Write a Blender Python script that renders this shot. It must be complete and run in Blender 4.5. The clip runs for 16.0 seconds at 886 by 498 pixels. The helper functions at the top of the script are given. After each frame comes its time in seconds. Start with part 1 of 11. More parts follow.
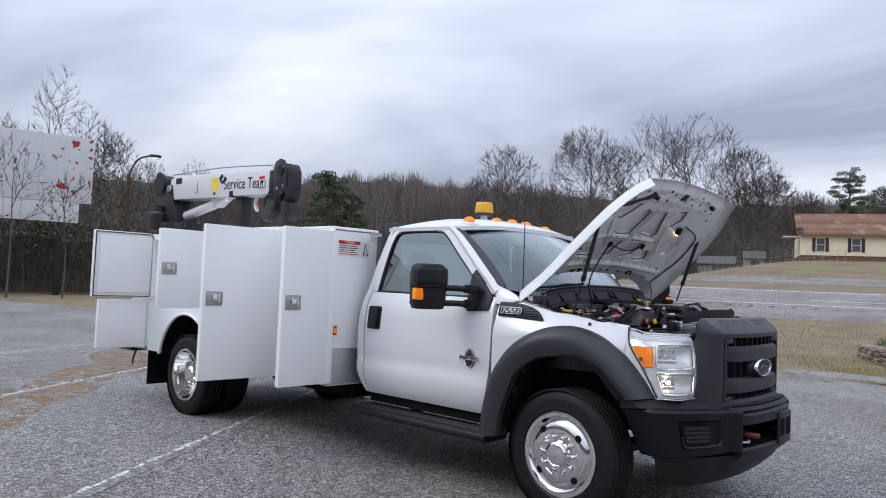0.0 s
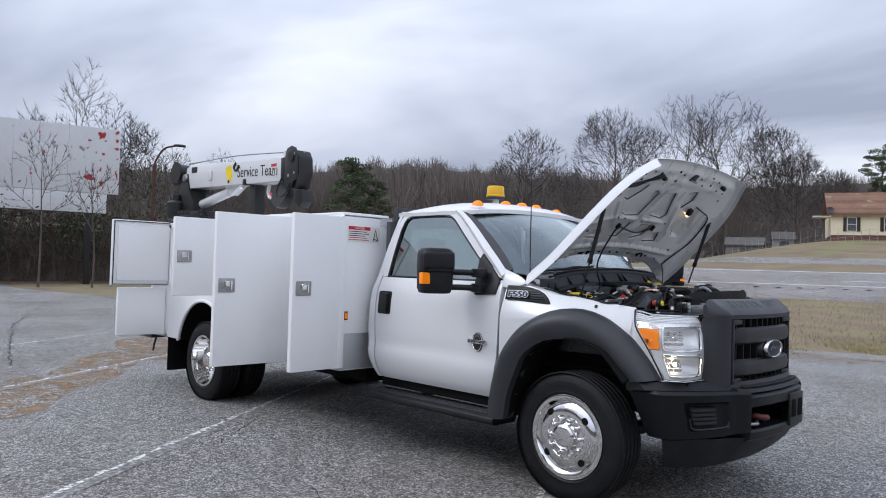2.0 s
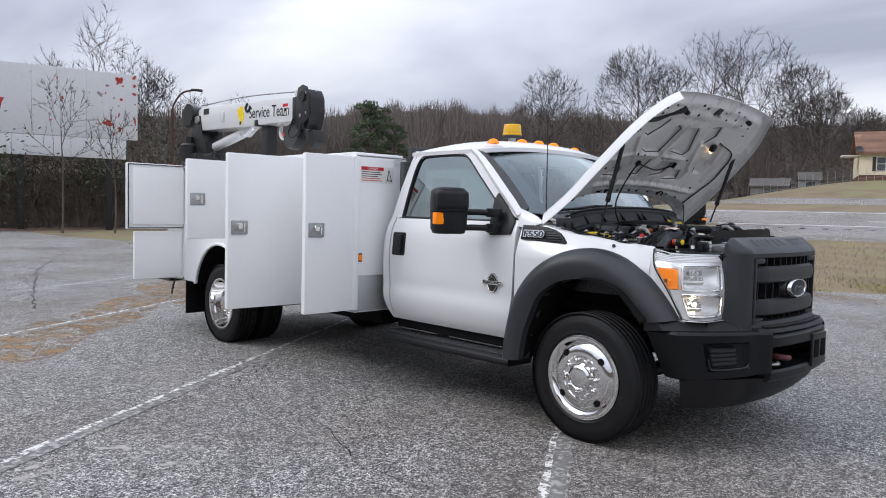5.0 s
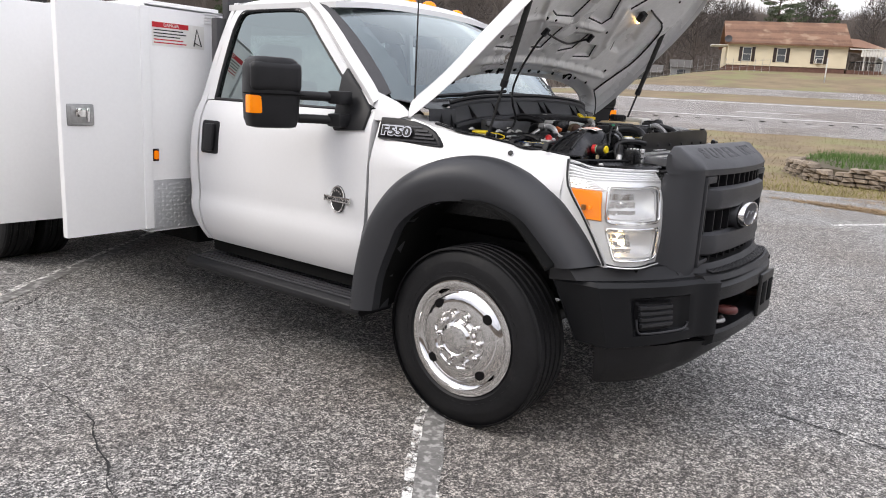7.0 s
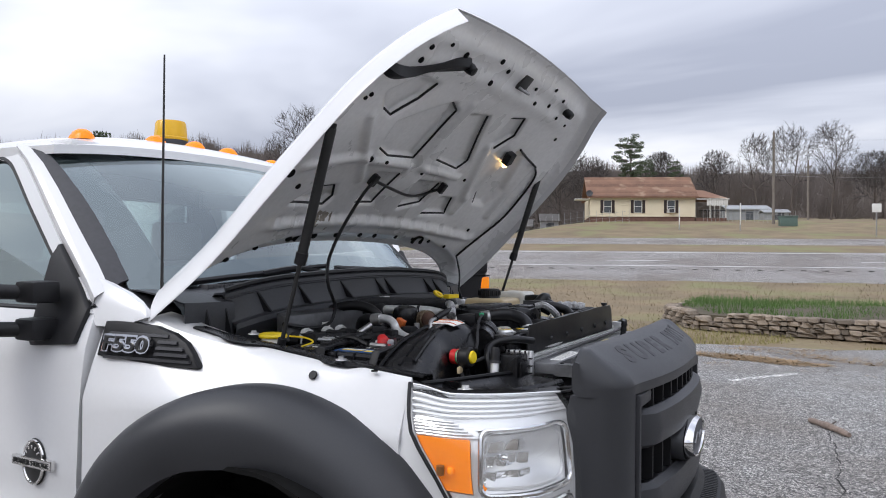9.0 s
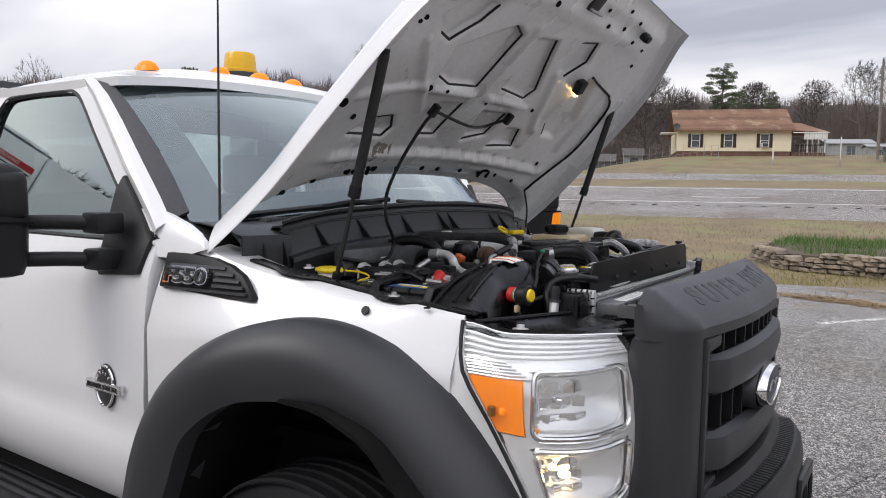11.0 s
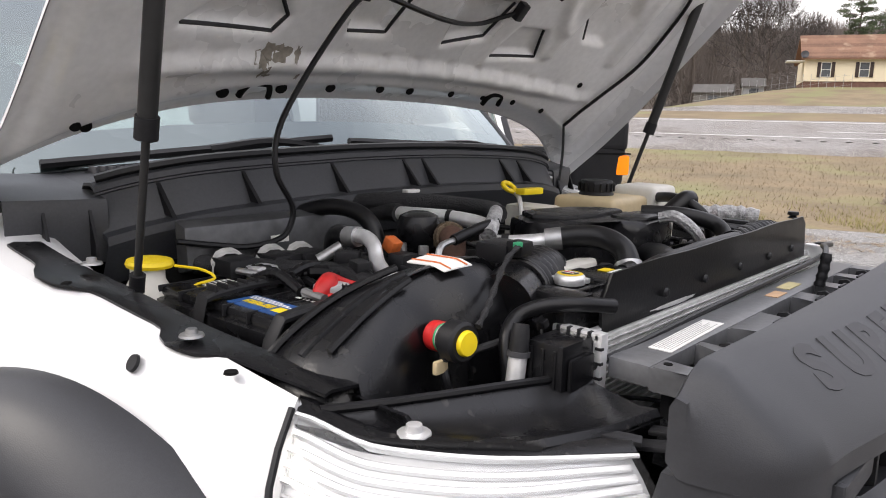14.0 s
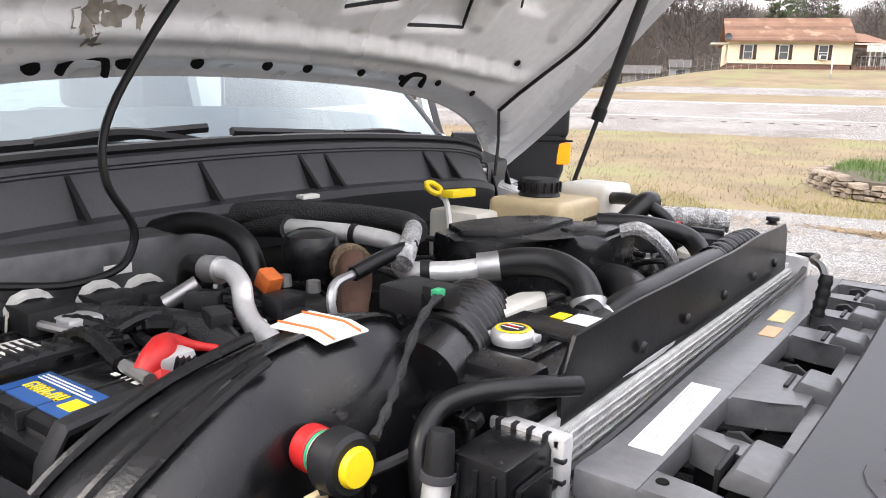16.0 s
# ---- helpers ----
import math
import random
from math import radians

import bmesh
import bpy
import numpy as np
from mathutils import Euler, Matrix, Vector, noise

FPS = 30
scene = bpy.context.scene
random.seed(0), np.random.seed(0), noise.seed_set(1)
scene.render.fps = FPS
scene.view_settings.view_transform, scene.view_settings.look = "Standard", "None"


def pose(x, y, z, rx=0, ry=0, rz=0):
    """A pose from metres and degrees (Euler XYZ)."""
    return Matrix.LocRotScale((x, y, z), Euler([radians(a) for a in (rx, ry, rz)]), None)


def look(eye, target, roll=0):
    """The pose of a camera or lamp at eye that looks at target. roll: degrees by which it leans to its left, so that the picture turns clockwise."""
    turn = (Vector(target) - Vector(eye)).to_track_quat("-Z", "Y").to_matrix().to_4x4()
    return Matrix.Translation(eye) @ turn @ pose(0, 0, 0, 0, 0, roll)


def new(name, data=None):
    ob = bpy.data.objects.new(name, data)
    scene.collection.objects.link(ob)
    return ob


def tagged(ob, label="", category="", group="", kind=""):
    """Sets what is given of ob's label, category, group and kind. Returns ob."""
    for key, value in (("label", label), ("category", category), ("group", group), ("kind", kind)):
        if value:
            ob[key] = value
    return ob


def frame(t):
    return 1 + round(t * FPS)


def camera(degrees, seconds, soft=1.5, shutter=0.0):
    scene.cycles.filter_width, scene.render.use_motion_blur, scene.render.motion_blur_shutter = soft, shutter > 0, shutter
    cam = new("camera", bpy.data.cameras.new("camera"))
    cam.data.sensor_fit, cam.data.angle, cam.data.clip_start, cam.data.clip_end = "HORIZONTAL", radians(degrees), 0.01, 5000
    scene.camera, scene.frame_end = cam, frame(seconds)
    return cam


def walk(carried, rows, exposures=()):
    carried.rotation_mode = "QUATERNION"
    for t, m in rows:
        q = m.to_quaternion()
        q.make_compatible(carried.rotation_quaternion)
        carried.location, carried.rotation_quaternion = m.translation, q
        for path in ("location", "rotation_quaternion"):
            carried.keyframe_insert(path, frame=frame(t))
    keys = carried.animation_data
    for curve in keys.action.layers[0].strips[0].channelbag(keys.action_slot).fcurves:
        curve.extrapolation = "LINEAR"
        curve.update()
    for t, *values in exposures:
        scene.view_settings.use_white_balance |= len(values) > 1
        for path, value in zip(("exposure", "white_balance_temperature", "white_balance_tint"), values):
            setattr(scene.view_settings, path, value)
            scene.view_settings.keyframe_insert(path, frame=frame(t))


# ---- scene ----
cam = camera(62.6, 16.0, 1.0)
# seconds, eye, target, roll
PATH = [
    (0, (2.53, -4.876, 1.434), (1.167, -3.416, 1.529), 2.4),
    (0.5, (2.615, -4.786, 1.433), (1.242, -3.335, 1.518), 2.3),
    (1, (2.631, -4.754, 1.43), (1.243, -3.316, 1.506), 2.2),
    (1.5, (2.605, -4.773, 1.435), (1.204, -3.347, 1.497), 1.9),
    (2, (2.626, -4.789, 1.432), (1.213, -3.375, 1.484), 1.7),
    (2.5, (2.645, -4.799, 1.42), (1.219, -3.397, 1.464), 1.5),
    (3, (2.714, -4.779, 1.428), (1.277, -3.388, 1.46), 1.4),
    (5.5, (2.457, -4.599, 1.388), (1.003, -3.243, 1.167), 1.2),
    (6, (2.152, -4.335, 1.373), (0.723, -2.992, 0.981), 2.1),
    (6.5, (1.904, -3.906, 1.41), (0.648, -2.409, 0.98), 2.5),
    (7, (1.692, -3.489, 1.447), (0.529, -1.916, 1.031), 3.1),
    (7.5, (1.497, -3.105, 1.473), (0.407, -1.471, 1.097), 2.7),
    (8, (1.415, -2.712, 1.471), (0.365, -1.037, 1.168), 1.7),
    (8.5, (1.273, -2.454, 1.492), (0.266, -0.732, 1.357), 1.3),
    (9, (1.189, -2.29, 1.516), (0.253, -0.522, 1.535), 0.5),
    (9.5, (1.184, -2.225, 1.515), (0.176, -0.499, 1.456), 0.2),
    (10, (1.178, -2.208, 1.514), (0.11, -0.521, 1.403), 0.3),
    (12.5, (1.237, -2.044, 1.508), (0.108, -0.409, 1.276), 0.6),
    (13, (1.079, -1.81, 1.482), (-0.031, -0.169, 1.21), 1.0),
    (13.5, (0.965, -1.477, 1.504), (-0.192, 0.124, 1.189), 1.7),
    (14, (0.926, -1.232, 1.527), (-0.391, 0.232, 1.176), 1.4),
    (14.5, (0.777, -1.089, 1.521), (-0.527, 0.382, 1.153), 1.6),
    (15, (0.717, -0.988, 1.537), (-0.498, 0.556, 1.163), 1.7),
    (15.5, (0.723, -0.961, 1.54), (-0.449, 0.614, 1.156), 1.7),
    (16, (0.732, -0.944, 1.538), (-0.441, 0.626, 1.139), 1.6),
]
# the clip's camera opens up as it nears the dark engine bay and warms its white balance
EXPOSURES = [(0.0, -0.22, 6050, 10), (3.0, -0.22, 6050, 10), (5.5, 0.0, 6500, 10), (6.0, 0.2, 6700, 10), (7.0, 0.3, 6900, 11), (8.0, 0.32, 7000, 12), (8.5, 0.22, 6900, 11), (9.0, -0.05, 6400, 10), (10.0, -0.08, 6500, 10), (12.5, 0.09, 7050, 12),
             (13.5, 0.3, 7100, 12), (14.0, 0.50, 7050, 12), (14.5, 0.74, 7050, 12), (15.0, 1.01, 7050, 12), (16.0, 1.22, 7000, 12)]
walk(cam, [(t, look(eye, target, roll)) for t, eye, target, roll in PATH], EXPOSURES)

# ---- world: overcast winter sky ----
world = bpy.data.worlds.new("world")
scene.world = world
world.use_nodes = True
wt = world.node_tree
wt.nodes.clear()


def wnode(kind, **kw):
    n = wt.nodes.new(kind)
    for k, v in kw.items():
        n.inputs[k].default_value = v
    return n


SUN_ELEVATION, SUN_HEADING = 42.0, 215.0   # degrees; heading clockwise from +Y
sky = wt.nodes.new("ShaderNodeTexSky")
sky.sky_type, sky.sun_disc = "NISHITA", False
sky.sun_elevation, sky.sun_rotation = radians(SUN_ELEVATION), radians(SUN_HEADING)
sky_bg = wnode("ShaderNodeBackground", Strength=0.06)
wt.links.new(sky.outputs[0], sky_bg.inputs[0])
coord = wt.nodes.new("ShaderNodeTexCoord")
split = wt.nodes.new("ShaderNodeSeparateXYZ")
wt.links.new(coord.outputs["Generated"], split.inputs[0])


def wmath(op, a, b=None, c=None):
    n = wt.nodes.new("ShaderNodeMath")
    n.operation = op
    for i, v in enumerate((a, b, c)):
        if v is None:
            continue
        if isinstance(v, (int, float)):
            n.inputs[i].default_value = v
        else:
            wt.links.new(v, n.inputs[i])
    return n.outputs[0]


# cloud deck: directions cast on a plane overhead
up = wmath("MAXIMUM", wmath("ADD", split.outputs[2], 0.12), 0.03)
deck = wt.nodes.new("ShaderNodeCombineXYZ")
wt.links.new(wmath("DIVIDE", split.outputs[0], up), deck.inputs[0])
wt.links.new(wmath("DIVIDE", split.outputs[1], up), deck.inputs[1])
turn = wt.nodes.new("ShaderNodeMapping")
turn.inputs["Rotation"].default_value = (0, 0, radians(-38))
turn.inputs["Scale"].default_value = (0.30, 0.62, 1.0)
wt.links.new(deck.outputs[0], turn.inputs[0])
big = wnode("ShaderNodeTexNoise", Scale=1.1, Detail=5.0, Roughness=0.48, Distortion=0.5)
wt.links.new(turn.outputs[0], big.inputs["Vector"])
ramp = wt.nodes.new("ShaderNodeValToRGB")
el = ramp.color_ramp.elements
el[0].position, el[0].color = 0.36, (0.36, 0.385, 0.47, 1)
el[1].position, el[1].color = 0.66, (0.98, 0.98, 1.0, 1)
mid = el.new(0.50)
mid.color = (0.60, 0.625, 0.71, 1)
wt.links.new(big.outputs["Fac"], ramp.inputs[0])
cloud_bg = wnode("ShaderNodeBackground", Strength=1.0)
wt.links.new(ramp.outputs[0], cloud_bg.inputs[0])
# an overcast sky is brighter overhead than at the horizon
overhead = wmath("MAXIMUM", split.outputs[2], 0.0)
wt.links.new(wmath("MULTIPLY_ADD", overhead, 1.95, 0.98), cloud_bg.inputs[1])
blend = wnode("ShaderNodeMixShader", Fac=0.93)
wt.links.new(sky_bg.outputs[0], blend.inputs[1])
wt.links.new(cloud_bg.outputs[0], blend.inputs[2])
wout = wt.nodes.new("ShaderNodeOutputWorld")
wt.links.new(blend.outputs[0], wout.inputs[0])

sun = new("sun", bpy.data.lights.new("sun", "SUN"))
sun.data.energy, sun.data.angle, sun.data.color = 1.3, radians(25), (1.0, 0.97, 0.93)
h = radians(SUN_HEADING)
sun.matrix_world = look((0, 0, 30), (-30 * math.sin(h), -30 * math.cos(h), 30 - 30 * math.tan(radians(SUN_ELEVATION))))

# ---- materials ----
def material(name, color, rough=0.5, metal=0.0, vary=0.12, scale=6.0, fine=60.0, bump=0.0, bump_scale=80.0, coat=0.0,
             spots=None, per_piece=0.0, rough_vary=0.1, transmission=0.0, ior=1.45, emit=None, emit_strength=0.0, alpha=1.0):
    """A procedural surface: base colour broken at two scales, uneven gloss, fine relief."""
    m = bpy.data.materials.new(name)
    m.use_nodes = True
    t = m.node_tree
    p = t.nodes["Principled BSDF"]
    c = t.nodes.new("ShaderNodeTexCoord")
    p.inputs["Roughness"].default_value, p.inputs["Metallic"].default_value = rough, metal
    p.inputs["IOR"].default_value = ior
    p.inputs["Coat Weight"].default_value = coat
    p.inputs["Coat Roughness"].default_value = 0.06
    p.inputs["Transmission Weight"].default_value = transmission
    p.inputs["Alpha"].default_value = alpha
    if emit:
        p.inputs["Emission Color"].default_value = (*emit, 1)
        p.inputs["Emission Strength"].default_value = emit_strength
    a, b = t.nodes.new("ShaderNodeTexNoise"), t.nodes.new("ShaderNodeTexNoise")
    a.inputs["Scale"].default_value, a.inputs["Detail"].default_value = scale, 4
    b.inputs["Scale"].default_value, b.inputs["Detail"].default_value = fine, 3
    for n in (a, b):
        t.links.new(c.outputs["Object"], n.inputs["Vector"])
    add = t.nodes.new("ShaderNodeMath")
    add.operation = "MULTIPLY_ADD"
    add.inputs[1].default_value = 0.6
    t.links.new(a.outputs["Fac"], add.inputs[0])
    fine_part = t.nodes.new("ShaderNodeMath")
    fine_part.operation = "MULTIPLY"
    fine_part.inputs[1].default_value = 0.4
    t.links.new(b.outputs["Fac"], fine_part.inputs[0])
    t.links.new(fine_part.outputs[0], add.inputs[2])
    value = add.outputs[0]
    if per_piece:
        info = t.nodes.new("ShaderNodeObjectInfo")
        mixr = t.nodes.new("ShaderNodeMath")
        mixr.operation = "MULTIPLY_ADD"
        mixr.inputs[1].default_value = per_piece
        t.links.new(info.outputs["Random"], mixr.inputs[0])
        t.links.new(value, mixr.inputs[2])
        sub = t.nodes.new("ShaderNodeMath")
        sub.operation = "SUBTRACT"
        sub.inputs[1].default_value = per_piece / 2
        t.links.new(mixr.outputs[0], sub.inputs[0])
        value = sub.outputs[0]
    ramp = t.nodes.new("ShaderNodeValToRGB")
    e = ramp.color_ramp.elements
    e[0].position, e[1].position = 0.3, 0.7
    e[0].color = (*[max(0, v * (1 - vary)) for v in color], 1)
    e[1].color = (*[min(1, v * (1 + vary)) for v in color], 1)
    t.links.new(value, ramp.inputs[0])
    colour = ramp.outputs[0]
    if spots:
        sc, level, sharp, col, amount = spots
        n = t.nodes.new("ShaderNodeTexNoise")
        n.inputs["Scale"].default_value, n.inputs["Detail"].default_value = sc, 6
        t.links.new(c.outputs["Object"], n.inputs["Vector"])
        r = t.nodes.new("ShaderNodeMapRange")
        r.inputs[1].default_value, r.inputs[2].default_value = level, level + sharp
        r.inputs[4].default_value = amount
        t.links.new(n.outputs["Fac"], r.inputs[0])
        mx = t.nodes.new("ShaderNodeMix")
        mx.data_type = "RGBA"
        mx.inputs[7].default_value = (*col, 1)
        t.links.new(r.outputs[0], mx.inputs[0])
        t.links.new(colour, mx.inputs[6])
        colour = mx.outputs[2]
    t.links.new(colour, p.inputs["Base Color"])
    if rough_vary:
        rr = t.nodes.new("ShaderNodeMapRange")
        rr.inputs[3].default_value, rr.inputs[4].default_value = max(0, rough - rough_vary / 2), min(1, rough + rough_vary)
        t.links.new(a.outputs["Fac"], rr.inputs[0])
        t.links.new(rr.outputs[0], p.inputs["Roughness"])
    if bump:
        n = t.nodes.new("ShaderNodeTexNoise")
        n.inputs["Scale"].default_value, n.inputs["Detail"].default_value = bump_scale, 4
        t.links.new(c.outputs["Object"], n.inputs["Vector"])
        bp = t.nodes.new("ShaderNodeBump")
        bp.inputs["Strength"].default_value, bp.inputs["Distance"].default_value = bump, 0.01
        t.links.new(n.outputs["Fac"], bp.inputs["Height"])
        t.links.new(bp.outputs[0], p.inputs["Normal"])
    return m


WHITE = material("white_paint", (0.71, 0.71, 0.715), 0.22, vary=0.02, scale=1.5, coat=0.5, rough_vary=0.05)
BODY_WHITE = material("body_white_paint", (0.90, 0.90, 0.90), 0.35, vary=0.03, scale=1.2, coat=0.25, rough_vary=0.1)
INNER_WHITE = material("thin_silver_white_paint", (0.87, 0.87, 0.865), 0.26, coat=0.4, metal=0.1, vary=0.1, scale=5, bump=0.02, bump_scale=200)
BLACK_PLASTIC = material("black_plastic", (0.013, 0.013, 0.0145), 0.45, ior=1.36, vary=0.3, scale=12, fine=200, bump=0.06, bump_scale=500)
ENGINE_PLASTIC = material("engine_black_plastic", (0.006, 0.006, 0.007), 0.24, ior=1.44, vary=0.35, scale=14, fine=160, bump=0.06, bump_scale=320,
                          spots=(55, 0.64, 0.10, (0.07, 0.066, 0.062), 0.45))
GREY_PLASTIC = material("dark_grey_plastic", (0.033, 0.034, 0.038), 0.40, ior=1.43, vary=0.15, scale=4, fine=300, bump=0.08, bump_scale=700)
TRIM_GREY = material("grey_trim", (0.05, 0.05, 0.055), 0.6, vary=0.2, scale=5)
RUBBER = material("tyre_rubber", (0.010, 0.010, 0.011), 0.48, ior=1.32, vary=0.3, scale=7, bump=0.1, bump_scale=150, spots=(9, 0.6, 0.2, (0.05, 0.048, 0.045), 0.35))
HOSE = material("black_rubber_hose", (0.006, 0.006, 0.007), 0.32, ior=1.38, vary=0.35, scale=20, bump=0.05, bump_scale=200)
CHROME = material("chrome", (0.78, 0.77, 0.76), 0.06, metal=1.0, vary=0.05, rough_vary=0.04, spots=(14, 0.6, 0.15, (0.5, 0.46, 0.4), 0.35))
BADGE_METAL = material("dark_badge_metal", (0.30, 0.30, 0.31), 0.3, metal=0.9, vary=0.2, scale=30)
STEEL = material("bare_steel", (0.45, 0.45, 0.45), 0.38, metal=0.9, vary=0.25, scale=20)
ALUMINIUM = material("cast_aluminium", (0.80, 0.80, 0.80), 0.30, metal=0.6, vary=0.15, scale=15, bump=0.08, bump_scale=150)
RUST = material("rusty_cast_iron", (0.10, 0.055, 0.04), 0.75, metal=0.3, vary=0.4, scale=15, bump=0.2, bump_scale=120)
BLACK_STEEL = material("black_painted_steel", (0.02, 0.02, 0.02), 0.4, vary=0.3, scale=6)
# near black, hardly any gloss: shade of undersides and recesses put into the colour
DARK = material("near_black_shade", (0.008, 0.008, 0.008), 0.9, ior=1.2, vary=0.4, scale=5)
# unlit lenses: weak emission added so the amber stays saturated
AMBER = material("amber_plastic", (0.95, 0.25, 0.005), 0.22, vary=0.08, ior=1.32, emit=(1.0, 0.26, 0.0), emit_strength=0.16)
AMBER_LIT = material("lit_amber_plastic", (0.95, 0.30, 0.01), 0.15, vary=0.05, emit=(1.0, 0.20, 0.0), emit_strength=0.35)
BEACON = material("lit_yellow_beacon", (0.62, 0.35, 0.01), 0.2, vary=0.1, emit=(1.0, 0.5, 0.0), emit_strength=0.09)
YELLOW = material("yellow_plastic", (0.90, 0.66, 0.02), 0.4, vary=0.08, scale=20)
RED = material("red_plastic", (0.55, 0.02, 0.02), 0.45, vary=0.2, scale=20)
ORANGE = material("orange_plastic", (0.62, 0.14, 0.03), 0.5, vary=0.2, scale=20)
GREEN = material("green_plastic", (0.03, 0.35, 0.16), 0.4, vary=0.1)
BLUE = material("blue_print", (0.016, 0.070, 0.23), 0.35, vary=0.15, scale=20)
PAPER = material("white_paper_label", (0.80, 0.79, 0.76), 0.6, vary=0.06, scale=20)
INK = material("black_ink", (0.02, 0.02, 0.02), 0.5)
RED_INK = material("red_ink", (0.55, 0.02, 0.03), 0.5)
CREAM_PLASTIC = material("yellowed_translucent_plastic", (0.55, 0.44, 0.27), 0.4, vary=0.15, scale=12)
MILKY_PLASTIC = material("milky_white_plastic", (0.68, 0.66, 0.60), 0.4, vary=0.1, scale=12)
REFLECTOR = material("lamp_reflector", (0.88, 0.88, 0.88), 0.10, metal=1.0, vary=0.04, rough_vary=0.06)
LAMP_SILVER = material("satin_lamp_silver", (0.79, 0.795, 0.80), 0.22, metal=0.5, vary=0.04, rough_vary=0.1)
BULB = material("lit_bulb", (1, 0.9, 0.7), 0.3, vary=0.0, emit=(1.0, 0.70, 0.33), emit_strength=22.0)
SEAT = material("grey_cloth", (0.16, 0.16, 0.165), 0.9, vary=0.15, scale=20, bump=0.2, bump_scale=300)
FINS = material("radiator_fins", (0.62, 0.62, 0.61), 0.48, metal=0.35, vary=0.2, scale=40)
BRAID = material("silver_braid", (0.42, 0.42, 0.42), 0.45, metal=0.6, vary=0.5, scale=120, bump=0.6, bump_scale=260)
CORD = material("woven_black_loom", (0.02, 0.02, 0.022), 0.6, vary=0.6, scale=160, bump=0.6, bump_scale=350)
PLATE = material("diamond_plate_aluminium", (0.62, 0.63, 0.64), 0.34, metal=0.8, vary=0.08)


def glass(name, tint, rough=0.0, clear=0.8, shine=1.6, film=0.0, floor=0.045, cast=(1.0, 1.0, 1.0)):
    """Window glass: mirror-like at grazing angles, otherwise tinted see-through."""
    m = bpy.data.materials.new(name)
    m.use_nodes = True
    t = m.node_tree
    t.nodes.clear()
    out, mix = t.nodes.new("ShaderNodeOutputMaterial"), t.nodes.new("ShaderNodeMixShader")
    gloss, thru = t.nodes.new("ShaderNodeBsdfGlossy"), t.nodes.new("ShaderNodeBsdfTransparent")
    fr = t.nodes.new("ShaderNodeLayerWeight")
    fr.inputs[0].default_value = 0.5
    curve = t.nodes.new("ShaderNodeMath")
    curve.operation = "POWER"
    curve.inputs[1].default_value = 4.2
    t.links.new(fr.outputs["Facing"], curve.inputs[0])
    gain = t.nodes.new("ShaderNodeMath")
    gain.operation, gain.use_clamp = "MULTIPLY_ADD", True
    gain.inputs[1].default_value, gain.inputs[2].default_value = shine, floor
    gloss.inputs["Roughness"].default_value = rough
    gloss.inputs["Color"].default_value = (*cast, 1)
    thru.inputs[0].default_value = (*[v * clear for v in tint], 1)
    t.links.new(curve.outputs[0], gain.inputs[0])
    t.links.new(gain.outputs[0], mix.inputs[0])
    t.links.new(thru.outputs[0], mix.inputs[1])
    t.links.new(gloss.outputs[0], mix.inputs[2])
    dust, veil = t.nodes.new("ShaderNodeBsdfDiffuse"), t.nodes.new("ShaderNodeMixShader")
    dust.inputs[0].default_value = (0.85, 0.86, 0.86, 1)
    veil.inputs[0].default_value = film
    t.links.new(mix.outputs[0], veil.inputs[1])
    t.links.new(dust.outputs[0], veil.inputs[2])
    t.links.new(veil.outputs[0], out.inputs[0])
    return m


CLEAR_LENS = glass("clear_lamp_lens", (0.97, 0.97, 0.96), 0.02, 0.98, 0.8, 0.02, 0.035)
SCREEN = glass("windscreen_glass", (0.70, 0.84, 0.82), 0.0, 0.72, 1.3, 0.0, 0.17, (0.86, 0.96, 0.97))
SIDE_GLASS = glass("side_window_glass", (0.42, 0.54, 0.51), 0.0, 0.30, 1.0, 0.0, 0.34, (0.82, 0.93, 0.91))


# ---- mesh tools ----
def part(name, bm, mat, parent=None, label="", smooth=38.0):
    """Links a bmesh as one mesh object, as a part under a thing or as a thing of its own."""
    me = bpy.data.meshes.new(name)
    bmesh.ops.recalc_face_normals(bm, faces=bm.faces)
    bm.to_mesh(me)
    bm.free()
    me.materials.append(mat)
    if smooth:
        me.shade_smooth()
        me.set_sharp_from_angle(angle=radians(smooth))
    ob = new(name, me)
    if parent:
        ob.parent = parent
    if label:
        ob["label"] = label
    return ob


def empty(name, at=(0, 0, 0)):
    ob = new(name)
    ob.location = at
    ob.empty_display_size = 0.2
    return ob


def add_box(bm, lo, hi, bevel=0.0, seg=2):
    lo, hi = Vector(lo), Vector(hi)
    r = bmesh.ops.create_cube(bm, size=1.0, matrix=Matrix.Translation((lo + hi) / 2) @ Matrix.Diagonal((*(hi - lo), 1)))
    if bevel:
        edges = list({e for v in r["verts"] for e in v.link_edges})
        bmesh.ops.bevel(bm, geom=edges, offset=bevel, segments=seg, affect="EDGES", profile=0.6)
    return bm


def box(lo, hi, bevel=0.0, seg=2):
    return add_box(bmesh.new(), lo, hi, bevel, seg)


def turned(bm, m):
    bmesh.ops.transform(bm, matrix=m, verts=bm.verts)
    return bm


def loft(bm, rings, close=True, caps=True):
    """Skins rings of equal count."""
    vs = [[bm.verts.new(p) for p in ring] for ring in rings]
    n = len(rings[0])
    for a, b in zip(vs, vs[1:]):
        for i in range(n if close else n - 1):
            j = (i + 1) % n
            bm.faces.new((a[i], a[j], b[j], b[i]))
    if caps and close:
        bm.faces.new(vs[0][::-1])
        bm.faces.new(vs[-1])
    return bm


